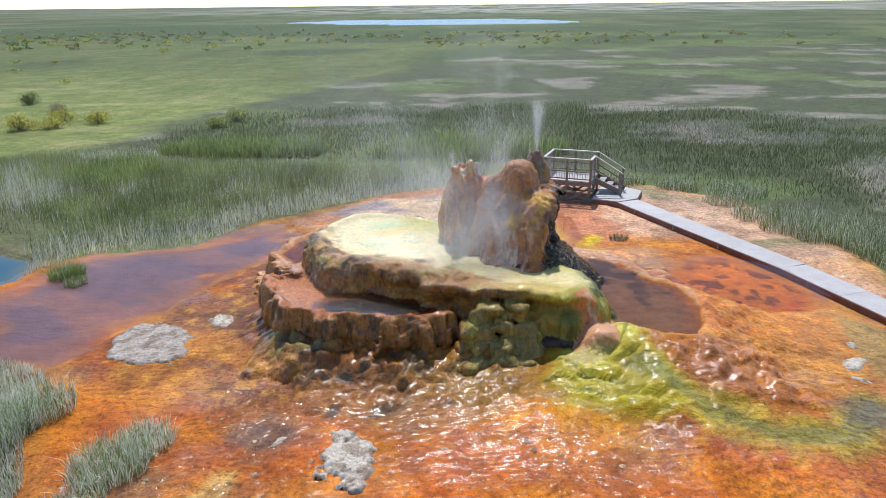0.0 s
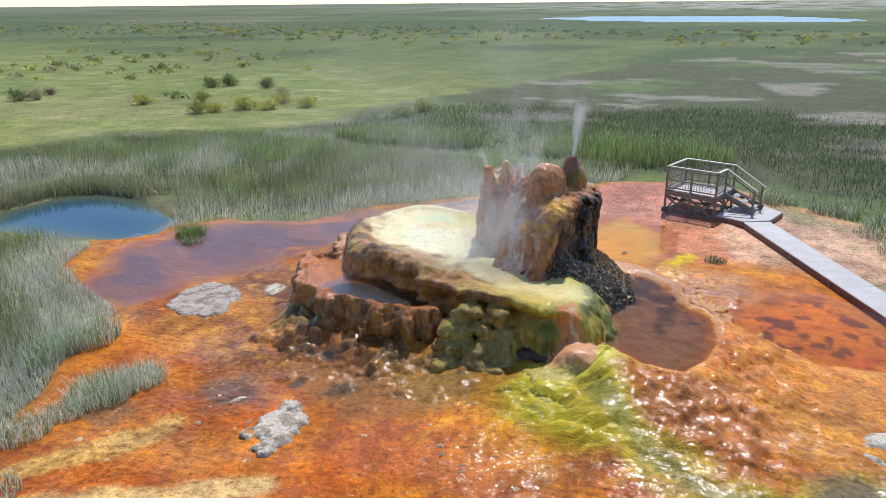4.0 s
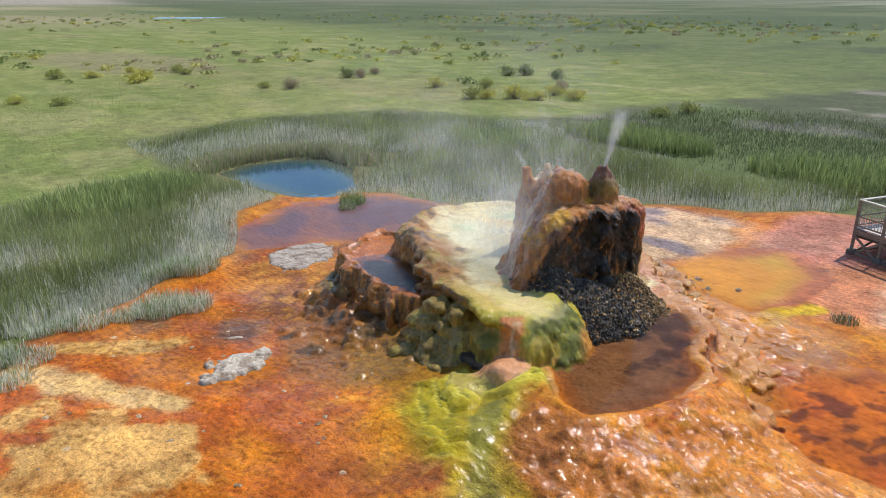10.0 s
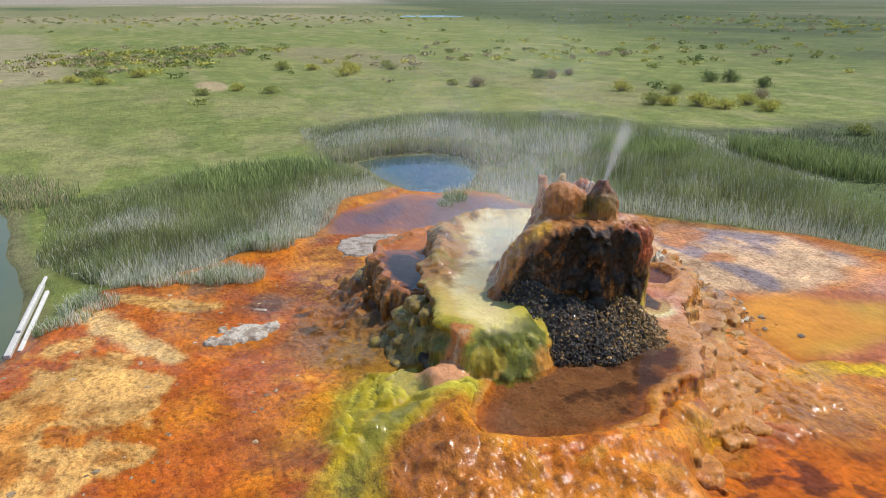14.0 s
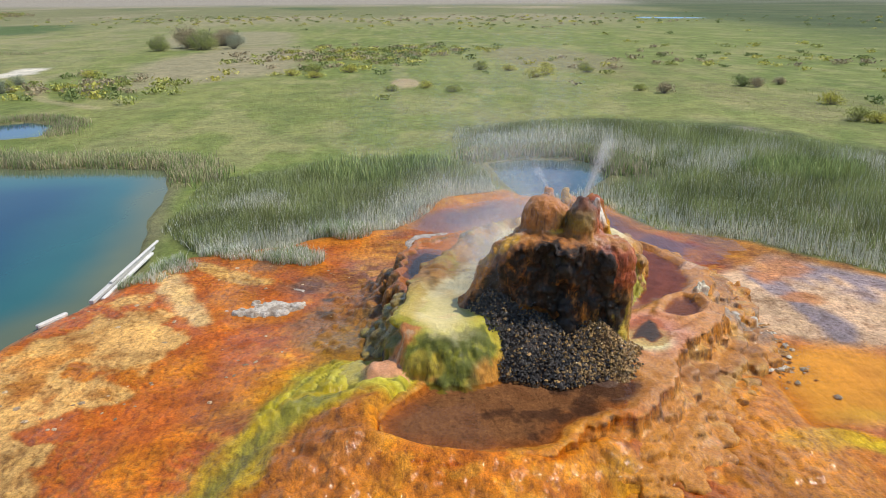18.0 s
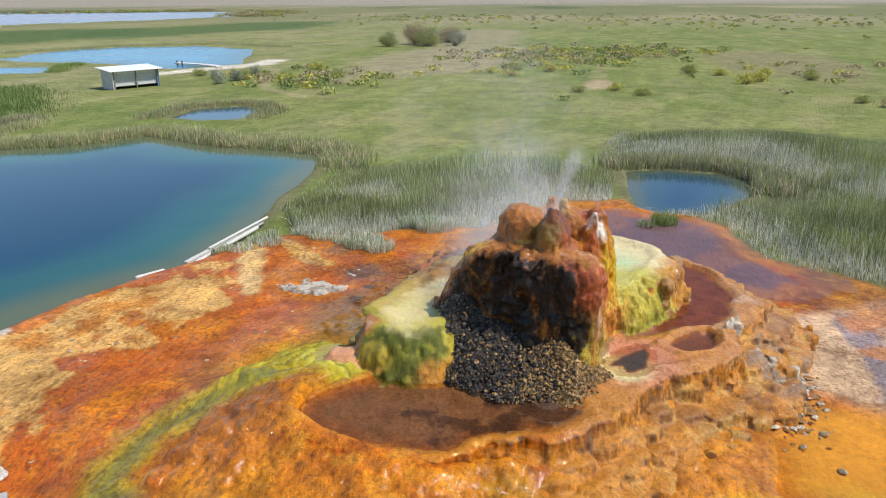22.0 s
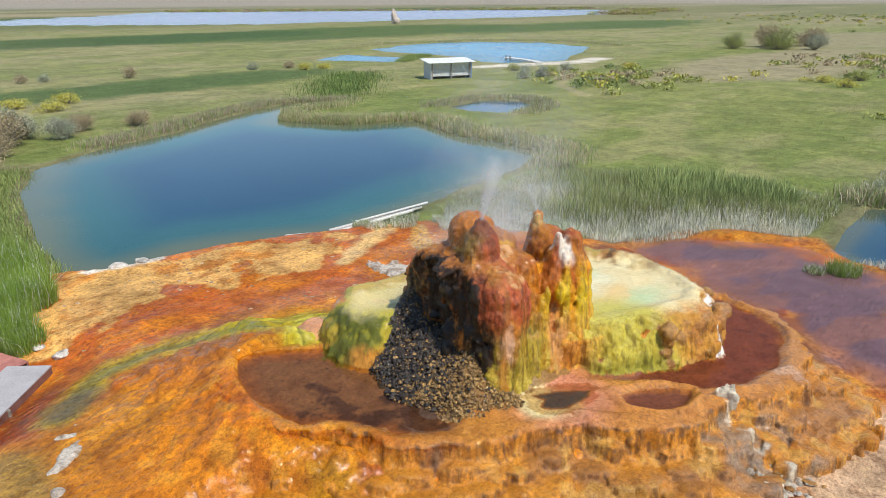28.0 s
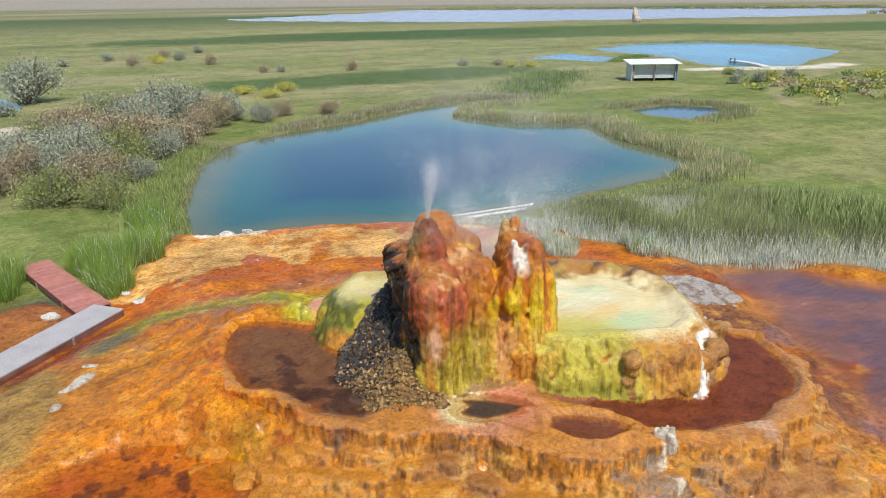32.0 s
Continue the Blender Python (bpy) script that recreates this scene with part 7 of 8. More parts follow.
# ---- steam and jets: fine drops in the air ----
def drops(P, size):
    """One small three-cornered fleck for each drop, turned any way."""
    d = RNG.normal(0, 1, (len(P), 3, 3))
    d = d / np.linalg.norm(d, axis=2, keepdims=True)
    return (d * size[:, None, None] + P[:, None, :]).reshape(-1, 3), np.arange(3 * len(P)).reshape(-1, 3)


def jet(name, tip, aim, height, spread, n_, size, label):
    k = RNG.random(n_) ** 0.75
    aim = np.array(aim, float)
    P = np.array(tip) + aim * (k * height)[:, None] - np.array([0, 0, 1]) * (0.18 * height * k ** 2)[:, None]
    P = P + RNG.normal(0, 1, (n_, 3)) * (0.015 + spread * k)[:, None]
    W, f_ = drops(P, size * RNG.uniform(0.6, 1.3, n_))
    obj(name, mesh_np(name, W, f_, False), MAT_DROP, None, label, "water jet", "", "stuff")


jet("water_jet", (2.78, 18.89, 3.98), (0.05, 0.30, 1.0), 1.5, 0.10, 14000, 0.009, "white jet of water rising from the tallest cone")
jet("water_spray", (0.56, 18.64, 3.62), (-0.2, -0.5, 1.0), 0.6, 0.045, 1300, 0.010, "fine spray leaning from the pale-lipped cone")
jet("water_spray", (0.80, 19.73, 3.5), (-0.1, -0.2, 1.0), 0.4, 0.045, 450, 0.009, "small spray over the orange cone")
n = 190000
k = RNG.random(n)
src = np.where((RNG.random(n) < 0.5)[:, None], np.array([[0.6, 18.4, 3.0]]), np.array([[0.8, 17.2, 1.8]]))
P = src + np.array([-3.6, -2.6, 3.0]) * (k ** 1.1)[:, None] + RNG.normal(0, 1, (n, 3)) * (0.30 + 0.75 * k)[:, None]
swirl = fbm(P[:, 0] * 0.9, P[:, 1] * 0.9, P[:, 2] * 0.9, 3)
P = P[swirl > -0.12 + 0.2 * (RNG.random(n) - 0.5)]
P[:, 2] = np.abs(P[:, 2] - 1.6) + 1.6
n = 110000
k = RNG.random(n)
P2 = np.array([[2.0, 18.5, 3.3]]) + np.array([-0.7, -0.7, 3.6]) * k[:, None] + RNG.normal(0, 1, (n, 3)) * (0.30 + 0.75 * k)[:, None]
P2 = P2[fbm(P2[:, 0] * 1.3, P2[:, 1] * 1.3, P2[:, 2] * 0.9, 3) > -0.15 + 0.3 * (k - 0.4)]
n = 170000
P3 = np.array([[1.4, 17.3, 2.2]]) + RNG.normal(0, 1, (n, 3)) * np.array([[0.8, 0.45, 0.75]])
P3 = P3[(fbm(P3[:, 0] * 1.2, P3[:, 1] * 1.2, P3[:, 2] * 0.8, 3) > -0.05) & (P3[:, 2] > 1.6)]
P = np.concatenate([P, P2, P3])
W, f_ = drops(P, RNG.uniform(0.010, 0.022, len(P)))
obj("steam", mesh_np("steam", W, f_, False), MAT_STEAM, None, "thin white steam drifting off the cones", "steam", "", "stuff")

# ---- pale chips of dry crust on the flats ----
n = 280
px, py = RNG.uniform(-5.5, 9.5, n), RNG.uniform(5.0, 13.5, n)
ok = (sdf_poly(px, py, ZONE) < -0.6) & (vnoise(px * 0.9, py * 0.9, 70.0) > 0.0) & (sdf_line(px, py, WALK)[0] > 1.0)
px, py = px[ok], py[ok]
pv, pf, pcol = pebbles(np.c_[px, py, ground_z(px, py) + 0.005], RNG.uniform(0.02, 0.09, len(px)) ** 1.0, np.array([[0.54, 0.40, 0.25]]) * RNG.uniform(0.5, 1.2, (len(px), 1)))
pv[:, 2] = np.repeat(ground_z(px, py), 7) + (pv[:, 2] - np.repeat(ground_z(px, py), 7)) * 0.3
obj("crust_chips", mesh_np("crust_chips", pv, pf, False, pcol, {"wet": np.zeros(len(pv))}), MAT_ROCK, None, "pale flakes of dry crust on the orange mats", "gravel", "", "stuff")

# ---- reeds, grass, shrubs ----
def scatter_in(outline, n_, margin=0.0, avoid=()):
    pts = np.array(outline)
    x_ = RNG.uniform(pts[:, 0].min(), pts[:, 0].max(), n_ * 3)
    y_ = RNG.uniform(pts[:, 1].min(), pts[:, 1].max(), n_ * 3)
    ok_ = sdf_poly(x_, y_, outline) < margin
    for a in avoid:
        ok_ &= sdf_poly(x_, y_, a) > 0.15
    return x_[ok_][:n_], y_[ok_][:n_]


def blades(x_, y_, height, width, base_col, tip_col, lean=0.25):
    """Grass and reed blades: narrow tapering strips, each with its own lean and colour."""
    n_ = len(x_)
    z_ = ground_z(x_, y_) - 0.04
    a = RNG.uniform(0, 6.28, n_)
    L = np.abs(RNG.normal(0, lean, n_))
    th = RNG.uniform(0, 6.28, n_)
    dx, dy = np.cos(a) * width / 2, np.sin(a) * width / 2
    lx, ly = np.cos(th) * L * height, np.sin(th) * L * height
    O = np.c_[x_, y_, z_]
    S = np.c_[dx, dy, 0 * dx]
    M = O + np.c_[lx * 0.35, ly * 0.35, height * 0.55]
    T = O + np.c_[lx, ly, height * np.sqrt(np.clip(1 - 0.6 * L * L, 0.3, 1))]
    V_ = np.stack([O - S, O + S, M - S * 0.85, M + S * 0.85, T], 1).reshape(-1, 3)
    i = 5 * np.arange(n_)[:, None, None]
    f3 = (np.array([(0, 1, 3), (0, 3, 2), (2, 3, 4)])[None] + i).reshape(-1, 3)
    c_ = np.stack([base_col, base_col, (base_col + tip_col) / 2, (base_col + tip_col) / 2, tip_col], 1).reshape(-1, 3)
    return V_, f3, c_


def grass(name, x_, y_, height, width, base_col, tip_col, lean, label, category="reeds"):
    V_, f3, c_ = blades(x_, y_, height, width, base_col, tip_col, lean)
    return obj(name, mesh_np(name, V_, f3, False, np.clip(c_, 0.01, 0.9)), MAT_BLADE, None, label, category, "", "stuff")


def reed_field(name, outline, n_, edge_of, label, tall=1.35, avoid=()):
    x_, y_ = scatter_in(outline, n_, 0.3, avoid)
    m = fbm(x_ * 0.22, y_ * 0.22, 2.0, 3)
    gap = RNG.random(len(x_)) < sstep(0.4, -2.6, sdf_poly(x_, y_, outline) + 3.0 * fbm(x_ * 0.3, y_ * 0.3, 6.0, 3)) + sstep(2.5, 1.0, sdf_poly(x_, y_, ZONE))
    for wx, wy, wr in ((-18.2, 13.8, 2.6), (-16.4, 35.6, 2.4), (-19.0, 16.6, 1.5)):
        gap &= np.hypot(x_ - wx, y_ - wy) > wr * RNG.uniform(0.6, 1.1, len(x_))
    x_, y_, m = x_[gap], y_[gap], m[gap]
    zone_d = sdf_poly(x_, y_, ZONE)
    pale = 0.2 + sstep(2.6, 0.4, zone_d + 0.5 * m) * 0.8 + sstep(0.05, 0.35, m) * 0.55
    pale = np.clip(pale, 0, 0.9)
    dead = RNG.random(len(x_)) < pale
    outer = sstep(0.3, -5.0, sdf_poly(x_, y_, outline) + 2.5 * m) + sstep(4.0, 1.5, zone_d)
    hgt = tall * RNG.uniform(0.5, 1.1, len(x_)) * (1 - 0.6 * sstep(2.0, 0.0, zone_d)) * (0.8 + 0.3 * m) * (0.3 + 0.7 * np.clip(outer, 0, 1))
    g = np.array([[0.265, 0.30, 0.125]]) * RNG.uniform(0.6, 1.4, (len(x_), 1)) * (1 + 0.5 * fbm(x_ * 0.6, y_ * 0.6, 12.0, 3))[:, None] + np.array([[0.03, 0.015, 0.005]]) * RNG.random((len(x_), 1))
    d_ = np.array([[0.76, 0.74, 0.65]]) * RNG.uniform(0.6, 1.25, (len(x_), 1))
    bc = np.where(dead[:, None], d_, g * 0.9)
    tc_ = np.where(dead[:, None], d_ * 1.05, g * 1.25)
    hgt = np.where(dead, hgt * 0.8, hgt)
    return grass(name, x_, y_, hgt, np.full(len(x_), 0.018), bc, tc_, 0.3, label)


reed_field("reed_bed", REEDS_WEST, 85000, REEDS_WEST, "tall green bulrushes with bleached stalks by the flats", 1.35, (SMALL_POND, POND))
reed_field("reed_bed", REEDS_NORTH, 95000, REEDS_NORTH, "dense band of grey-green reeds round the small pond", 1.45, (SMALL_POND,))


def weeds(name, cx, cy, rx, ry, n_, label):
    a, r_ = RNG.uniform(0, 6.28, n_), np.sqrt(RNG.random(n_))
    x_, y_ = cx + rx * r_ * np.cos(a), cy + ry * r_ * np.sin(a)
    g = np.array([[0.28, 0.33, 0.13]]) * RNG.uniform(0.6, 1.4, (n_, 1))
    grass(name, x_, y_, RNG.uniform(0.6, 1.25, n_), RNG.uniform(0.03, 0.07, n_), g * 0.7, g * 1.4, 0.35, label, "weeds")


weeds("weed_patch", -18.2, 13.8, 2.6, 3.0, 3200, "bright yellow-green broad-leaved weeds among the reeds")
weeds("weed_patch", -16.4, 35.6, 2.2, 3.2, 2600, "pale flowering weeds in the reed band")
weeds("weed_patch", -11.5, 42.5, 5.0, 2.4, 2600, "pale flowering weeds in the marsh")
weeds("weed_patch", -19.0, 16.6, 1.6, 1.6, 1200, "bright yellow-green weeds among the reeds")
weeds("weed_patch", 2.0, 42.0, 6.0, 3.0, 2200, "bright green weeds in the marsh")


def bank(name, line, width, n_, tall, colour, label, lean=0.3):
    """A strip of reeds along a shore."""
    n_, tall = int(n_ * 2.2), tall * 0.62
    line = np.array(line, float)
    seg = np.hypot(*np.diff(line, axis=0).T)
    k = RNG.choice(len(seg), n_, p=seg / seg.sum())
    t_ = RNG.random((n_, 1))
    p = line[k] * (1 - t_) + line[k + 1] * t_
    p = p + RNG.normal(0, width * 0.8, (n_, 2))
    keep = np.ones(n_, bool)
    for w_ in (POND, SMALL_POND, BACK_POOL, UPPER_POND, SLIVER):
        keep &= sdf_poly(p[:, 0], p[:, 1], w_) > -0.1
    p = p[keep]
    g = np.where((RNG.random(len(p)) < 0.6)[:, None], np.array([colour]), np.array([[0.20, 0.26, 0.09]])) * RNG.uniform(0.6, 1.3, (len(p), 1)) * 1.5
    grass(name, p[:, 0], p[:, 1], tall * RNG.uniform(0.4, 1.1, len(p)), np.full(len(p), 0.035), g * 0.85, g * 1.1, lean * 1.4, label)


TAN = (0.36, 0.31, 0.20)
bank("bank_grass", [(6.4, 2.0), (6.2, -2), (5.6, -6), (4.6, -10.5), (2.2, -15.5)], 0.8, 3600, 0.8, (0.22, 0.25, 0.09), "yellow-green grass on the pond bank")
bank("shore_reeds", [(-19, 5.3), (-23.4, 3.0), (-24, -2), (-24, -5.5), (-26.3, -11)], 0.9, 6500, 1.0, TAN, "tan and green reeds on the pond bank")
bank("shore_reeds", [(-26, -11.6), (-21.5, -14.5), (-19.0, -19.5)], 1.0, 5200, 0.9, TAN, "dry tan reeds on the low spit")
bank("shore_reeds", [(-19.2, -19.8), (-22.3, -23.2), (-27, -22.4)], 0.8, 2600, 0.9, TAN, "dry tan reeds on the low spit")
bank("shore_reeds", [(-29.4, -24.5), (-23.4, -28.4), (-17, -26.2), (-10.4, -22.5), (-4, -20.1)], 0.8, 5200, 0.9, (0.30, 0.24, 0.19), "grey-brown reeds along the far bank")
bank("shore_reeds", [(-31, -16), (-37.6, -17), (-41, -12.4), (-38.4, -8.6), (-33, -7.6)], 0.7, 2600, 0.8, (0.30, 0.25, 0.17), "dry reeds round the small pool")
bank("shore_reeds", [(-72, -82), (-90, -87), (-111, -80), (-121, -62), (-113, -44)], 1.4, 3600, 1.0, TAN, "tan reeds round the upper pond")
bank("shore_reeds", [(-22.6, 19.6), (-23.8, 22.6), (-23.4, 25.8), (-21.4, 27.4), (-18.4, 27.2)], 0.7, 4200, 1.25, (0.34, 0.29, 0.21), "dry tan reeds behind the small pond")
bank("shore_reeds", [(-45, -43), (-35, -33), (-30, -28)], 2.5, 3600, 0.9, (0.08, 0.13, 0.035), "dark green rushes in the wet meadow")
bank("shore_reeds", [(-62, -52), (-68, -56.5), (-72, -57)], 1.0, 1500, 1.0, (0.16, 0.2, 0.06), "green reeds on the bar between two pools")
# marsh and meadow cover
NEAR_MARSH = [(-20, 40), (-5, 38), (3, 36), (8, 36.5), (14, 32), (16, 23), (20, 17), (34, 22), (42, 45), (12, 68), (-14, 62), (-20, 52)]
mx, my = scatter_in(NEAR_MARSH, 85000, 0, (ZONE, REEDS_NORTH))
keep = RNG.random(len(mx)) < sstep(1, -9, sdf_poly(mx, my, NEAR_MARSH) + 5 * fbm(mx * 0.12, my * 0.12, 3.0, 3))
mx, my = mx[keep], my[keep]
mg = np.array([[0.185, 0.215, 0.105]]) * RNG.uniform(0.6, 1.4, (len(mx), 1))
mgrey = fbm(mx * 0.12, my * 0.2, 4.0, 4)
mg = np.where(((mgrey > 0.1) & (RNG.random(len(mx)) < 0.75))[:, None], np.array([[0.48, 0.45, 0.38]]) * RNG.uniform(0.6, 1.3, (len(mx), 1)), mg)
grass("marsh_grass", mx, my, RNG.uniform(0.15, 0.45, len(mx)), np.full(len(mx), 0.035), mg * 0.85, mg * 1.15, 0.45, "grey-green marsh grass", "grass")
MEADOW = [(-24, 6), (-23, -4), (-30, -10), (-40, -4), (-75, 0), (-80, 45), (-45, 75), (-20, 58), (-22, 46), (-34, 38), (-36, 24), (-26, 16)]
mx, my = scatter_in(MEADOW, 30000)
keep = RNG.random(len(mx)) < sstep(0, -14, sdf_poly(mx, my, MEADOW)) * 0.9
mx, my = mx[keep], my[keep]
mg = np.array([[0.27, 0.33, 0.10]]) * RNG.uniform(0.6, 1.4, (len(mx), 1)) + np.array([[0.10, 0.06, 0.02]]) * (RNG.random((len(mx), 1)) ** 4)
grass("meadow_grass", mx, my, RNG.uniform(0.05, 0.13, len(mx)), np.full(len(mx), 0.07), mg * 0.85, mg * 1.15, 0.5, "short green meadow grass", "grass")


def tuft(cx, cy, r_, n_, tall, green, label, name="grass_tuft", pale=0.3):
    a, q = RNG.uniform(0, 6.28, n_), r_ * np.sqrt(RNG.random(n_))
    g = np.where((RNG.random(n_) < pale)[:, None], np.array([[0.74, 0.72, 0.64]]), np.array([green]) * 1.5) * RNG.uniform(0.7, 1.3, (n_, 1))
    x_, y_ = cx + q * np.cos(a), cy + q * np.sin(a)
    V_, f3, c_ = blades(x_, y_, tall * RNG.uniform(0.5, 1.1, n_), np.full(n_, 0.014), g * 0.85, g * 1.15, 0.5)
    obj(name, mesh_np(name, V_, f3, False, np.clip(c_, 0.01, 0.9)), MAT_BLADE, None, label, "grass tuft")


GG = (0.16, 0.22, 0.08)
for cx, cy, r_, n_, tall, pale in ((-6.15, 11.3, 0.75, 1300, 0.5, 0.55), (-5.75, 12.0, 0.55, 800, 0.45, 0.65), (-6.3, 10.4, 0.45, 500, 0.32, 0.65), (-6.6, 9.5, 0.6, 700, 0.4, 0.65), (-7.0, 8.7, 0.6, 700, 0.4, 0.6),
                                  (-5.4, 7.9, 0.5, 500, 0.3, 0.6), (-4.5, 7.2, 0.5, 500, 0.3, 0.6), (-4.3, 6.6, 0.4, 350, 0.35, 0.4), (-6.0, 7.3, 0.6, 700, 0.45, 0.5), (-8.6, 13.3, 0.8, 1100, 0.6, 0.55), (-9.0, 12.5, 0.8, 1100, 0.7, 0.45)):
    tuft(cx, cy, r_, n_, tall, GG, "bleached and green grass tuft on the flats", "grass_tuft", pale)
tuft(-12.2, 22.0, 0.55, 700, 0.55, (0.15, 0.20, 0.05), "round green grass tuft on the purple flat", "grass_tuft", 0.1)
tuft(-11.6, 21.3, 0.35, 300, 0.35, (0.16, 0.2, 0.06), "small grass tuft on the purple flat", "grass_tuft", 0.2)
tuft(6.8, 24.7, 0.35, 260, 0.3, (0.09, 0.10, 0.05), "low dark grass tuft on the orange flat", "grass_tuft", 0.2)
for cx, cy, r_, n_, tall in ((7.6, 5.4, 0.9, 1500, 1.2), (8.5, 5.9, 0.9, 1500, 1.25), (8.6, 7.1, 0.7, 1300, 1.1), (8.4, 8.0, 0.5, 700, 0.8), (9.3, 5.0, 0.55, 900, 1.1), (8.8, 4.4, 0.9, 1200, 1.2), (7.2, 3.4, 0.9, 1000, 1.1),
                             (12.0, 5.0, 0.9, 1500, 1.2), (12.0, 6.2, 0.8, 1200, 1.1), (6.6, 1.6, 0.8, 900, 1.1), (6.8, 0.0, 0.9, 900, 1.2)):
    tuft(cx, cy, r_, n_, tall, (0.15, 0.22, 0.04), "tall bright green sedge clump beside the red boardwalk", "sedge_clump", 0.08)
for cx, cy, r_, n_, tall in ((13.6, 25.6, 1.1, 900, 0.7), (14.2, 24.2, 1.0, 800, 0.7), (13.0, 27.3, 0.9, 600, 0.6), (15.2, 22.6, 1.2, 900, 0.8), (12.6, 29.6, 0.9, 600, 0.5), (13.6, 17.2, 0.6, 400, 0.5), (14.8, 26.6, 1.3, 900, 0.8),
                             (16.0, 24.5, 1.3, 900, 0.9), (16.5, 21.5, 1.3, 900, 0.9), (14.0, 31.5, 1.3, 800, 0.6), (11.5, 32.5, 1.0, 700, 0.6), (9.3, 33.6, 1.0, 700, 0.6)):
    tuft(cx, cy, r_, n_, tall, (0.12, 0.15, 0.05), "dull green grass tuft beside the boardwalk", "grass_tuft", 0.35)


def shrub(name, size, leaves, leaf, green, seed, label, squat=0.62, twigs=26):
    """A shrub: forked stems and a ragged crown of small leaf sprays in clumps."""
    rng = np.random.default_rng(seed)
    root = tagged(new(name), label, "shrub")
    nc = 15
    cc = rng.normal(0, 1, (nc, 3))
    cc = cc / np.linalg.norm(cc, axis=1, keepdims=True) * rng.uniform(0.35, 0.95, (nc, 1)) * size * 0.62
    cc[:, 2] = np.abs(cc[:, 2]) * squat * 1.5 + size * 0.22
    k_ = rng.integers(0, nc, leaves)
    p = cc[k_] + rng.normal(0, 1, (leaves, 3)) * size * np.array([0.17, 0.17, 0.13])
    p[:, 2] = np.maximum(p[:, 2], 0.03)
    d1 = rng.normal(0, 1, (leaves, 3)) + np.array([0, 0, 0.8])
    d1 /= np.linalg.norm(d1, axis=1, keepdims=True)
    d2 = np.cross(d1, rng.normal(0, 1, (leaves, 3)))
    d2 /= np.linalg.norm(d2, axis=1, keepdims=True)
    s_ = leaf * rng.uniform(0.6, 1.4, (leaves, 1))
    V_ = np.stack([p - d2 * s_ * 0.35, p + d1 * s_, p + d2 * s_ * 0.35, p - d1 * s_ * 0.4], 1).reshape(-1, 3)
    f4 = (np.arange(4)[None] + 4 * np.arange(leaves)[:, None])
    c_ = np.array([green]) * rng.uniform(0.7, 1.3, (leaves, 1)) * (0.75 + 0.5 * rng.random((nc, 1)))[k_]
    obj("crown", mesh_np("crown", V_, f4, False, np.clip(np.repeat(c_, 4, 0), 0.01, 0.9)), MAT_LEAF, root)
    bm_ = bmesh.new()
    for i in range(twigs):
        e_ = Vector(cc[i % nc]) * rng.uniform(0.8, 1.25) + Vector(rng.normal(0, size * 0.08, 3))
        e_.z = max(e_.z, 0.05)
        beam(bm_, (0.05 * rng.normal(), 0.05 * rng.normal(), -0.1), e_, 0.022 * size + 0.004, 0.022 * size + 0.004, 0)
    part("branchwork", bm_, MAT_TWIG, root)
    return root


YEL, SAGE, DARK, OLIVE, DRY = (0.52, 0.48, 0.11), (0.34, 0.37, 0.27), (0.21, 0.26, 0.09), (0.36, 0.38, 0.11), (0.42, 0.34, 0.22)
PROTO = {k_: shrub("shrub", 1.15, 900, 0.08, col_, i + 50, lb, 0.5) for i, (k_, col_, lb) in enumerate((
    ("y", YEL, "yellow-green rabbitbrush on the meadow"), ("s", SAGE, "grey-green sagebrush on the meadow"), ("d", DARK, "dark green low shrub on the meadow"),
    ("o", OLIVE, "olive green low shrub on the meadow"), ("b", DRY, "dry brown low shrub on the meadow")))}
BIG = {k_: shrub("tall_shrub", 2.3, 6500, 0.075, col_, i + 70, lb, 0.75, 60) for i, (k_, col_, lb) in enumerate((
    ("s", (0.36, 0.38, 0.29), "tall grey leafy shrub beside the pond"), ("o", (0.30, 0.33, 0.12), "tall olive green tamarisk beside the pond"), ("b", (0.42, 0.34, 0.22), "tall shrub with tan dry twigs beside the pond")))}
first = set()


def plant(stock, key, x_, y_, scale, group):
    m_ = pose(x_, y_, surface_z(x_, y_) - 0.03, 0, 0, RNG.uniform(0, 360)) @ Matrix.Diagonal((scale, scale * RNG.uniform(0.85, 1.15), scale * RNG.uniform(0.8, 1.1), 1))
    ob_ = stock[key]
    if (id(stock), key) not in first:
        first.add((id(stock), key))
        ob_.matrix_basis = m_
        tagged(ob_, group=group)
        return
    q = copy_thing(ob_, m_)
    q.matrix_basis = m_


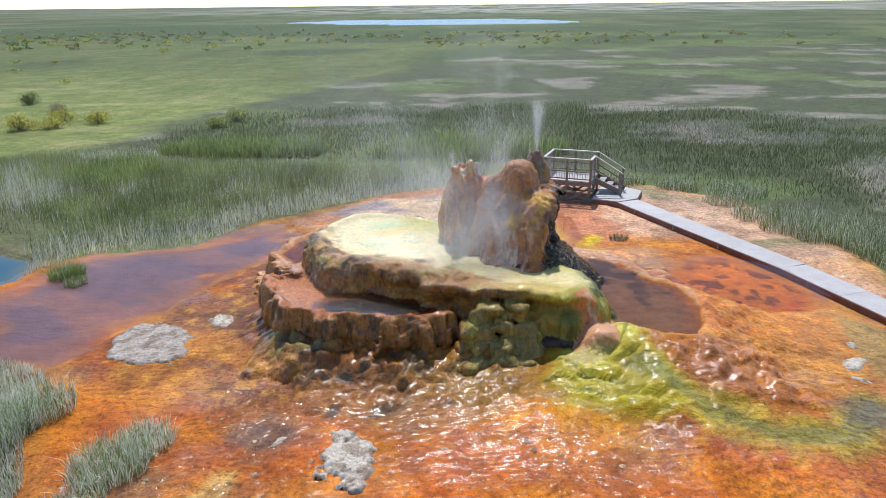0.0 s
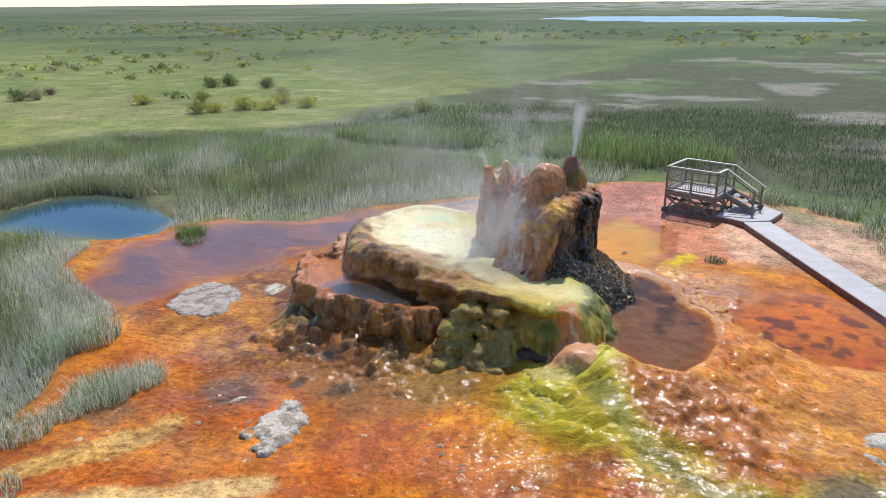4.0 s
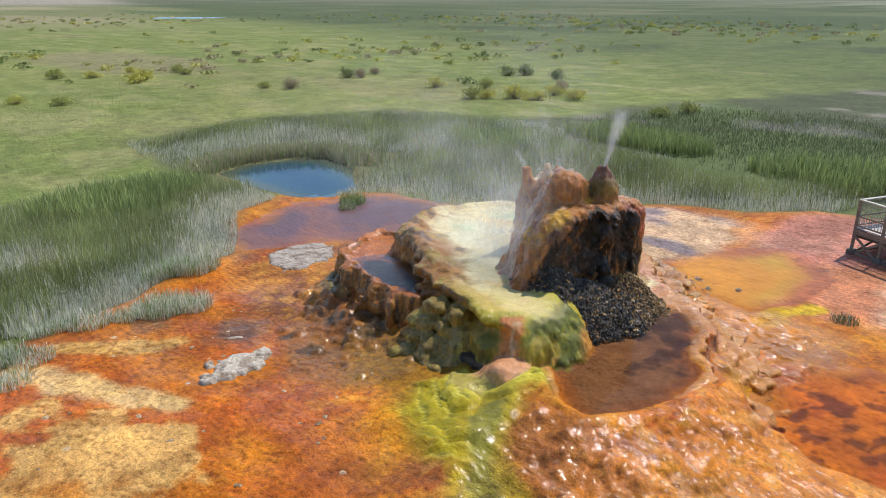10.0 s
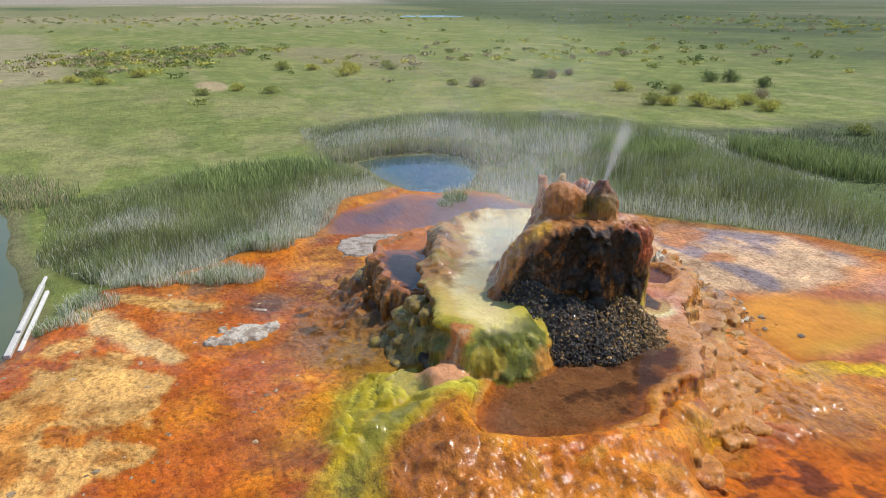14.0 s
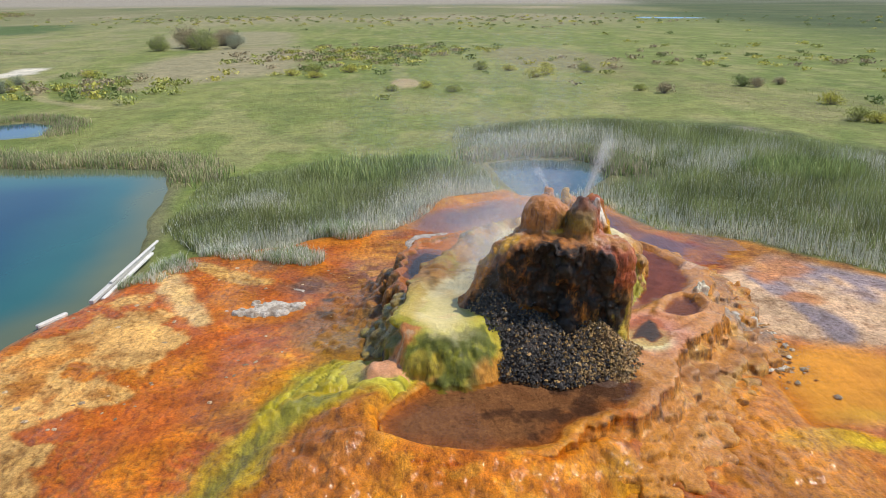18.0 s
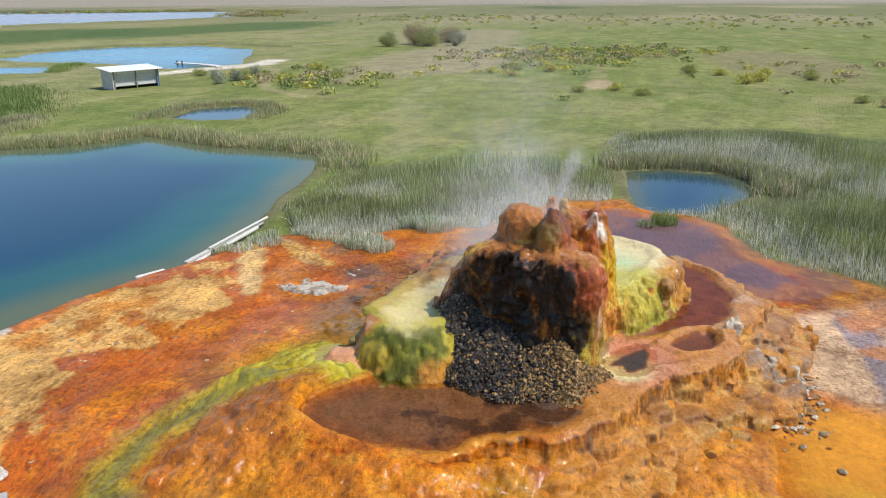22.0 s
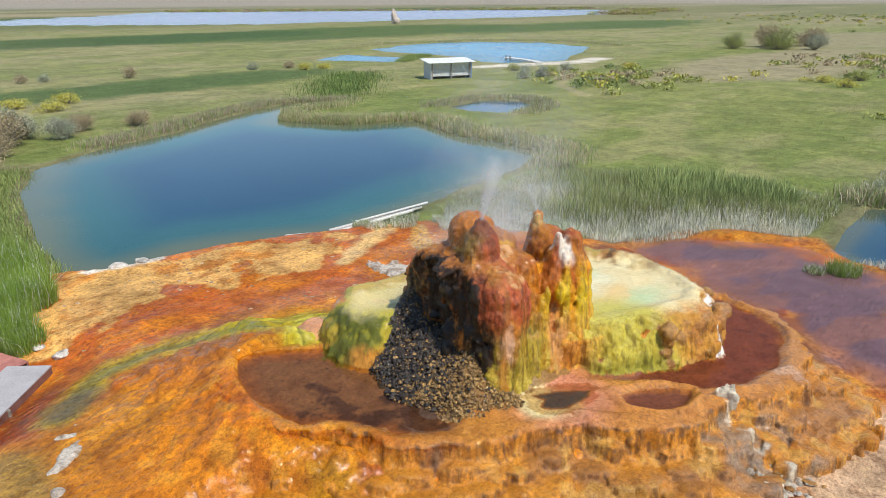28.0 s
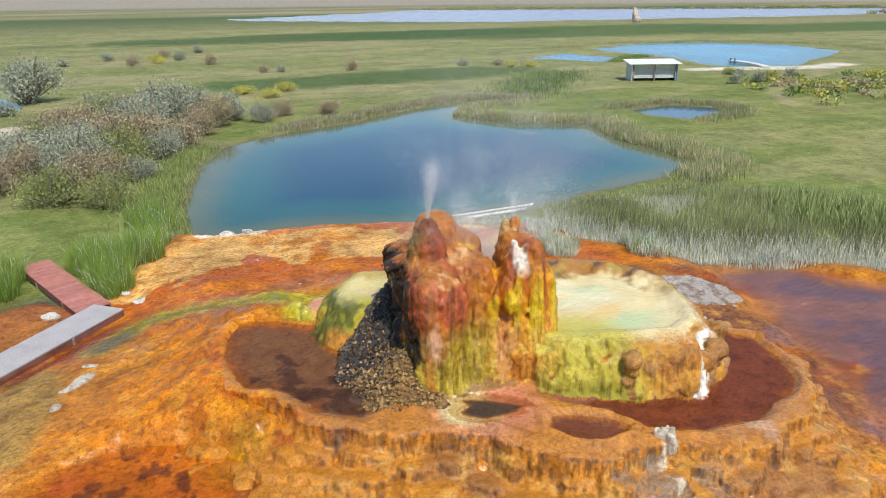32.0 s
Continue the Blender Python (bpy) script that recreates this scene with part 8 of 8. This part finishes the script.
for key, x_, y_, s_ in (("y", -68, 34, 1.5), ("o", -76.3, 27.1, 1.3), ("y", -74.4, 30.5, 1.2), ("y", -66.1, 32.2, 1.5), ("o", -70.7, 39.7, 1.2), ("o", -54.5, 15.4, 1.0), ("y", -56.9, 18.9, 1.0), ("o", -53.2, 21.4, 1.0), ("y", -75.2, 10.5, 1.3),
                        ("y", -68.8, 6.6, 1.2), ("b", -50.1, 41.4, 1.3), ("o", -52.5, 39.9, 0.9), ("d", -55.0, 51.7, 1.4), ("b", -53.6, 52.6, 1.1), ("b", -55.9, 56.3, 0.9), ("y", -41.2, 52.7, 1.3), ("o", -33.1, 49.8, 1.2), ("y", -32.0, 50.6, 1.1),
                        ("o", -37.1, 55.6, 1.1), ("y", -30.4, 52.4, 1.5), ("d", -43.7, 65.9, 1.5), ("d", -42.7, 67.7, 1.5), ("d", -37.4, 66.8, 1.3), ("y", -29.3, 56.6, 1.2), ("b", -31.3, 60.4, 1.1), ("o", -16.1, 52.7, 1.1), ("o", -15.3, 55.6, 1.1),
                        ("y", -28.5, 53.2, 1.2), ("y", -26.0, 55.5, 1.3), ("y", -71.7, 3.6, 1.3), ("o", -76.0, 6.0, 1.3), ("y", -77.8, 36.0, 1.2), ("o", -74.2, 40.2, 1.1), ("y", -72.5, -20.1, 1.4), ("s", -54.3, -23.5, 1.2), ("o", -60.3, -24.1, 1.3),
                        ("s", -57.8, -23.4, 1.4), ("o", -61.0, -30.2, 1.2), ("s", -65.1, -25.2, 1.2), ("y", -63.5, -27.0, 1.2), ("s", -59.0, -27.0, 1.3), ("b", -13.7, -65.2, 1.3), ("b", -24.7, -61.3, 1.5), ("y", -10.7, -42.4, 1.5), ("y", -6.4, -42.2, 1.6),
                        ("s", -16.0, -64.2, 1.0), ("b", -44.5, -56.5, 1.3), ("y", -44.6, -52.6, 1.3), ("y", -1.7, -31.0, 1.6), ("s", 9.9, -89.5, 1.6), ("s", 3.5, -97.0, 1.6), ("b", -5.1, -97.8, 1.8), ("b", -9.7, -82.0, 1.8), ("y", -3.0, -88, 1.8),
                        ("s", -12.2, -108.5, 1.6), ("b", 0.9, -84, 1.6), ("s", -7, -92, 1.7), ("y", -47, -51.5, 1.2), ("s", -40, -58, 1.2), ("y", 1.5, -38, 1.6), ("b", 5, -37, 1.5), ("s", -3.5, -35, 1.5), ("y", -8, -38.5, 1.5), ("s", 14, -38, 1.6)):
    plant(PROTO, key, x_, y_, s_, "shrubs on the meadow")
for key, x_, y_, s_ in (("s", 11.4, -13.3, 0.9), ("s", 9.6, -9.6, 1.0), ("b", 8.6, -6.4, 0.85), ("o", 7.4, -11.6, 1.0), ("b", 6.0, -15.4, 1.05), ("s", 5.4, -19.2, 1.1), ("b", 3.6, -17.0, 0.9), ("o", 7.6, -22.6, 1.0), ("s", 3.0, -25.0, 1.15), ("b", 0.3, -23.6, 0.9),
                        ("s", -2.0, -26.4, 0.7), ("b", -5.8, -26.4, 0.55), ("b", -9.6, -25.4, 0.5), ("o", 10.8, -18.2, 0.9), ("s", 12.8, -46.3, 1.5), ("s", 6.9, -31.0, 0.9), ("o", 8.0, -3.6, 0.6), ("b", 13.0, -9.0, 0.8), ("o", 10.5, -5.5, 0.7),
                        ("s", 4.6, -13.6, 0.7), ("b", 7.0, -17.6, 0.9), ("s", 9.2, -15.4, 0.9), ("b", 9.0, -20.6, 0.95), ("o", 5.2, -22.4, 0.8), ("b", 1.8, -20.8, 0.75), ("s", -4.0, -24.2, 0.6), ("s", 12.6, -16.0, 0.9), ("b", 11.8, -11.0, 0.7),
                        ("o", 7.8, -8.6, 0.7), ("s", 6.2, -8.6, 0.55), ("b", 4.4, -28.2, 0.9), ("s", 0.4, -28.0, 0.8), ("b", 10.6, -24.0, 0.9)):
    plant(BIG, key, x_, y_, s_ * 1.3, "tall shrubs beside the pond")
for key, x_, y_, s_ in (("o", -120.6, -18.2, 1.9), ("b", -126, -22, 1.8), ("o", -118.4, -25.5, 1.3), ("b", -132, -17, 1.7), ("s", -122, -13, 1.3)):
    plant(BIG, key, x_, y_, s_, "tall shrubs far across the meadow")


def far_brush(name, xs, ys, size, cols, label):
    """Distant brush, clump by clump, in one mesh."""
    n_ = len(xs)
    m_ = 64
    P_ = np.stack([np.repeat(xs, m_), np.repeat(ys, m_), np.zeros(n_ * m_)], 1)
    sz = np.repeat(size, m_)
    P_[:, :2] += RNG.normal(0, 0.5, (n_ * m_, 2)) * sz[:, None]
    P_[:, 2] = ground_z(P_[:, 0], P_[:, 1]) + RNG.uniform(0.05, 0.6, n_ * m_) * sz
    d1, d2 = RNG.normal(0, 1, (n_ * m_, 3)), RNG.normal(0, 1, (n_ * m_, 3))
    d1 *= (sz * 0.10)[:, None]
    d2 *= (sz * 0.08)[:, None]
    W_ = np.stack([P_ - d1, P_ - d2, P_ + d1, P_ + d2], 1).reshape(-1, 3)
    f_ = np.arange(4)[None] + 4 * np.arange(n_ * m_)[:, None]
    c_ = np.repeat(np.repeat(cols, m_, 0) * RNG.uniform(0.6, 1.4, (n_ * m_, 1)), 4, 0)
    obj(name, mesh_np(name, W_, f_, False, np.clip(c_, 0.01, 0.8)), MAT_LEAF, None, label, "brush", "", "stuff")


def band(n_, cx, cy, rx, ry):
    return cx + rx * RNG.normal(0, 0.5, n_), cy + ry * RNG.normal(0, 0.5, n_)


bx, by = [], []
for n_, cx, cy, rx, ry in ((150, -100, 8, 22, 16), (60, -112, 20, 14, 10), (260, -300, 60, 110, 130), (160, -330, -60, 90, 60), (200, -170, 230, 130, 60), (160, -90, 190, 90, 50), (60, -85, 60, 40, 40), (120, 30, 190, 70, 40), (50, -80, 95, 30, 30), (60, -60, -15, 12, 9)):
    a, b = band(n_, cx, cy, rx, ry)
    bx.append(a)
    by.append(b)
bx, by = np.concatenate(bx), np.concatenate(by)
bcol = np.array([YEL, OLIVE, DARK, DRY])[RNG.integers(0, 4, len(bx))] * 0.95
far_brush("far_brush", bx, by, RNG.uniform(0.6, 1.2, len(bx)), bcol, "scattered brush on the far plain")
t_ = RNG.random(420)
lx = np.concatenate([-500 + 235 * t_[:210], -330 - 130 * t_[210:]])
ly = np.concatenate([-300 - 270 * t_[:210], -180 - 50 * t_[210:]]) + RNG.normal(0, 8, 420)
far_brush("far_brush", lx - 14, ly, RNG.uniform(1.6, 3.6, 420), np.array([OLIVE, DRY])[RNG.integers(0, 2, 420)] * 0.9, "line of brush on the far lake shore")
